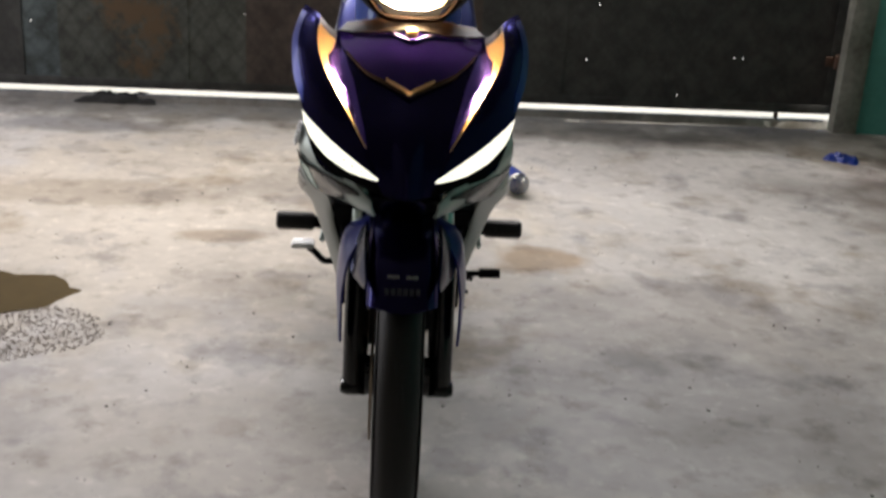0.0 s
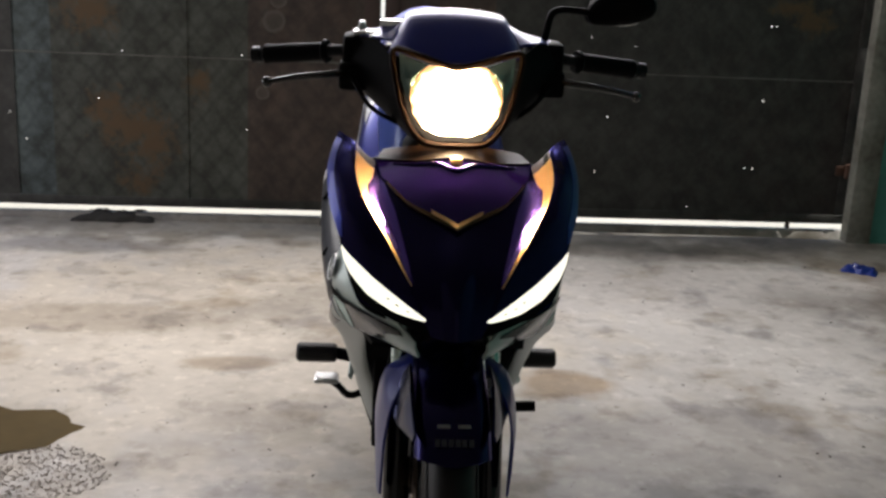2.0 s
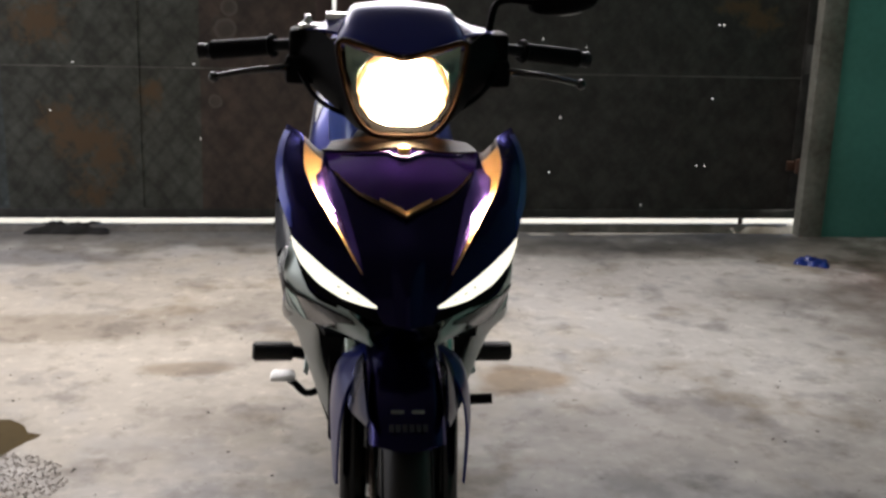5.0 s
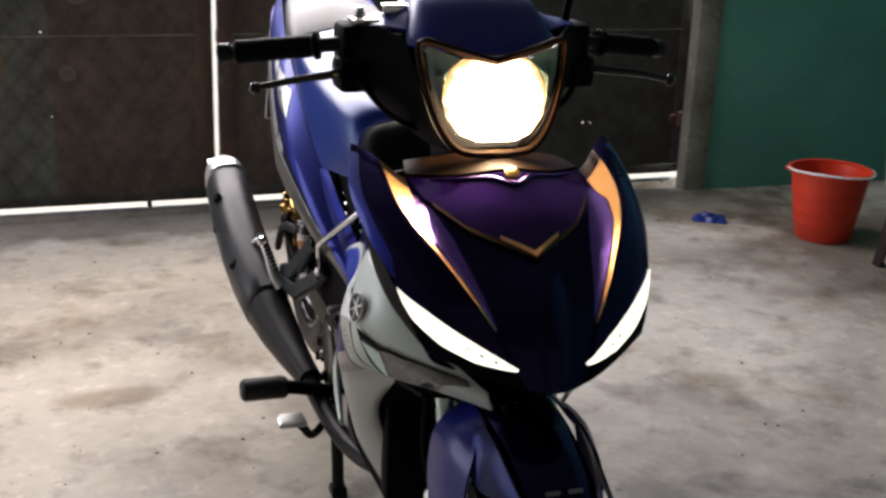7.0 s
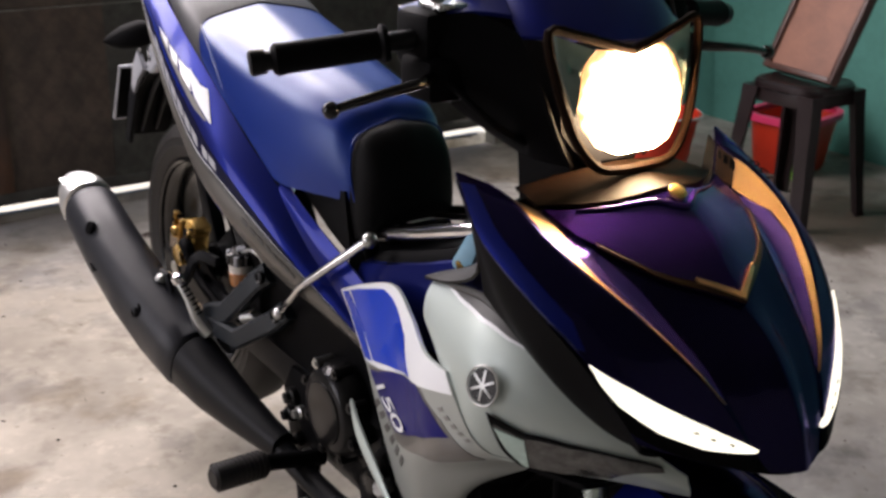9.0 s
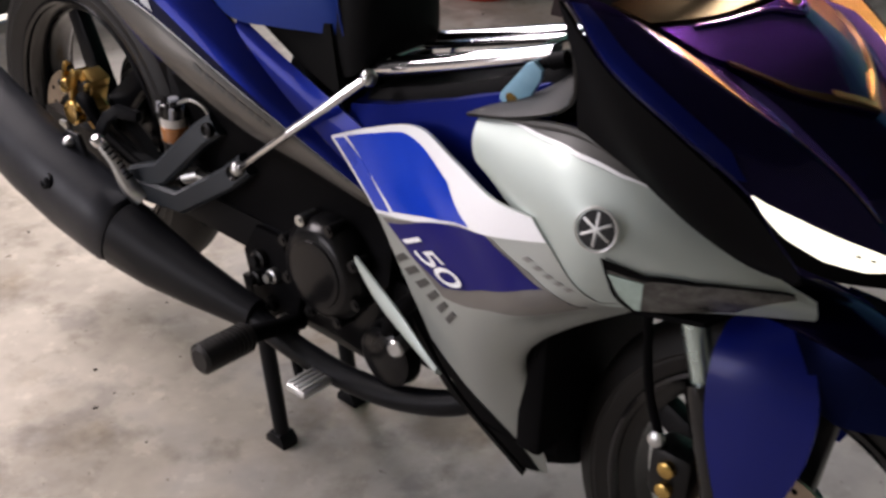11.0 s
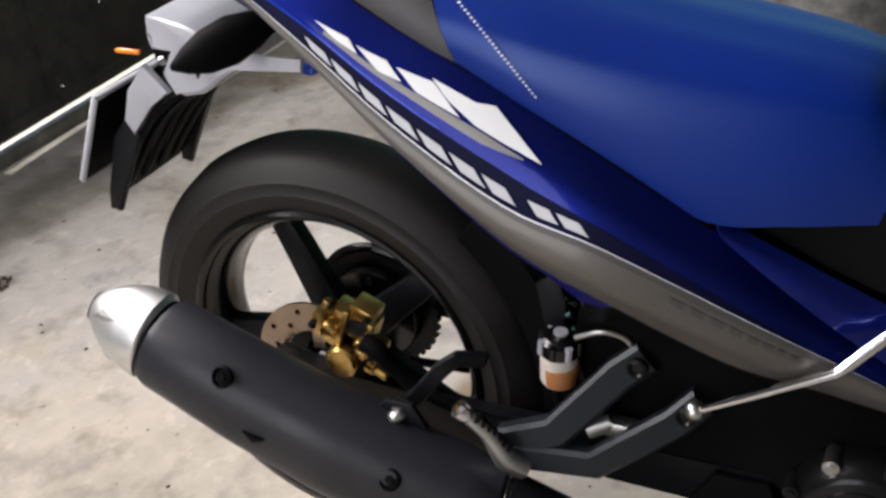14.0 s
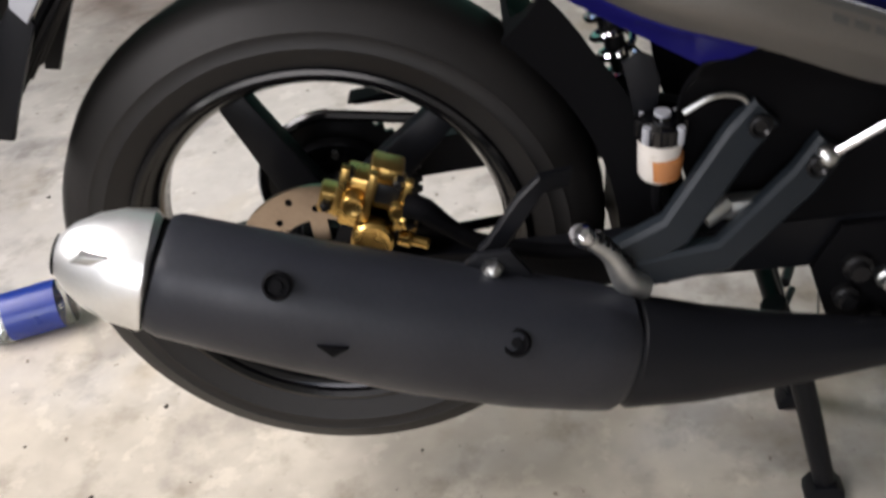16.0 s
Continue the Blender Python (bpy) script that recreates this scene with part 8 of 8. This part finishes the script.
tube(bm, [(2.62, 0.70, 0.0), (2.80, 0.90, 0.48)], 0.010, 10)
part("shaft", bm, mat("lime_plastic", (0.22, 0.50, 0.06), 0.4, 0, None, 10, 80, 0.2), broom)
pole = thing("corner_pole", "thin pale metal pole leaning in the corner", "pole")
bm = bmesh.new()
tube(bm, [(2.885, 1.55, 0.0), (2.87, 1.63, 0.655)], 0.0085, 10)
part("shaft", bm, M_ALU, pole)
bm = bmesh.new()
lathe(bm, [(0, 0.0), (0, 0.013), (0.02, 0.015), (0.026, 0.010), (0.028, 0)], along((2.87, 1.63, 0.650), (2.8693, 1.634, 0.68)), 14)
part("knob", bm, M_WHITE, pole)

# big dented drum
M_DRUM = mottled(rusty_sheet("stained_zinc", (0.30, 0.31, 0.31), 0.62, 17.0), (), (0.30, 0.30, 0.29), (0.09, 0.09, 0.09))
drum = put("water_drum", "large stained grey metal drum on the floor", "drum", 2.66, -0.16)
part("body", turned([(0.0, 0.0), (0.0, 0.36), (0.03, 0.365), (0.28, 0.366), (0.56, 0.366), (0.83, 0.366), (0.845, 0.366), (0.84, 0.355), (0.02, 0.355), (0.018, 0.0)], 56), M_DRUM, drum, "mottled grey metal with white stains")
for z in (0.29, 0.57):
    part("hoop", turned([(z - 0.012, 0.364), (z - 0.004, 0.3735), (z + 0.004, 0.3735), (z + 0.012, 0.364)], 56, True), M_DRUM, drum)
for z in (0.006, 0.845):
    part("rim", turned([(z - 0.009, 0.362), (z - 0.006, 0.374), (z + 0.006, 0.375), (z + 0.010, 0.368), (z + 0.004, 0.356)], 56, True), M_DRUM, drum)
fruit = put("green_ball", "small yellow-green ball on the floor by the drum", "ball", 2.16, -0.60, 0.033)
bm = bmesh.new()
bmesh.ops.create_icosphere(bm, subdivisions=3, radius=0.033)
for v in bm.verts:
    v.co *= 1 + 0.03 * noise.noise(v.co * 30)
    v.co.z *= 0.94
part("skin", bm, mat("yellow_green_skin", (0.45, 0.52, 0.10), 0.5, 0, None, 40, 160, 0.25), fruit)
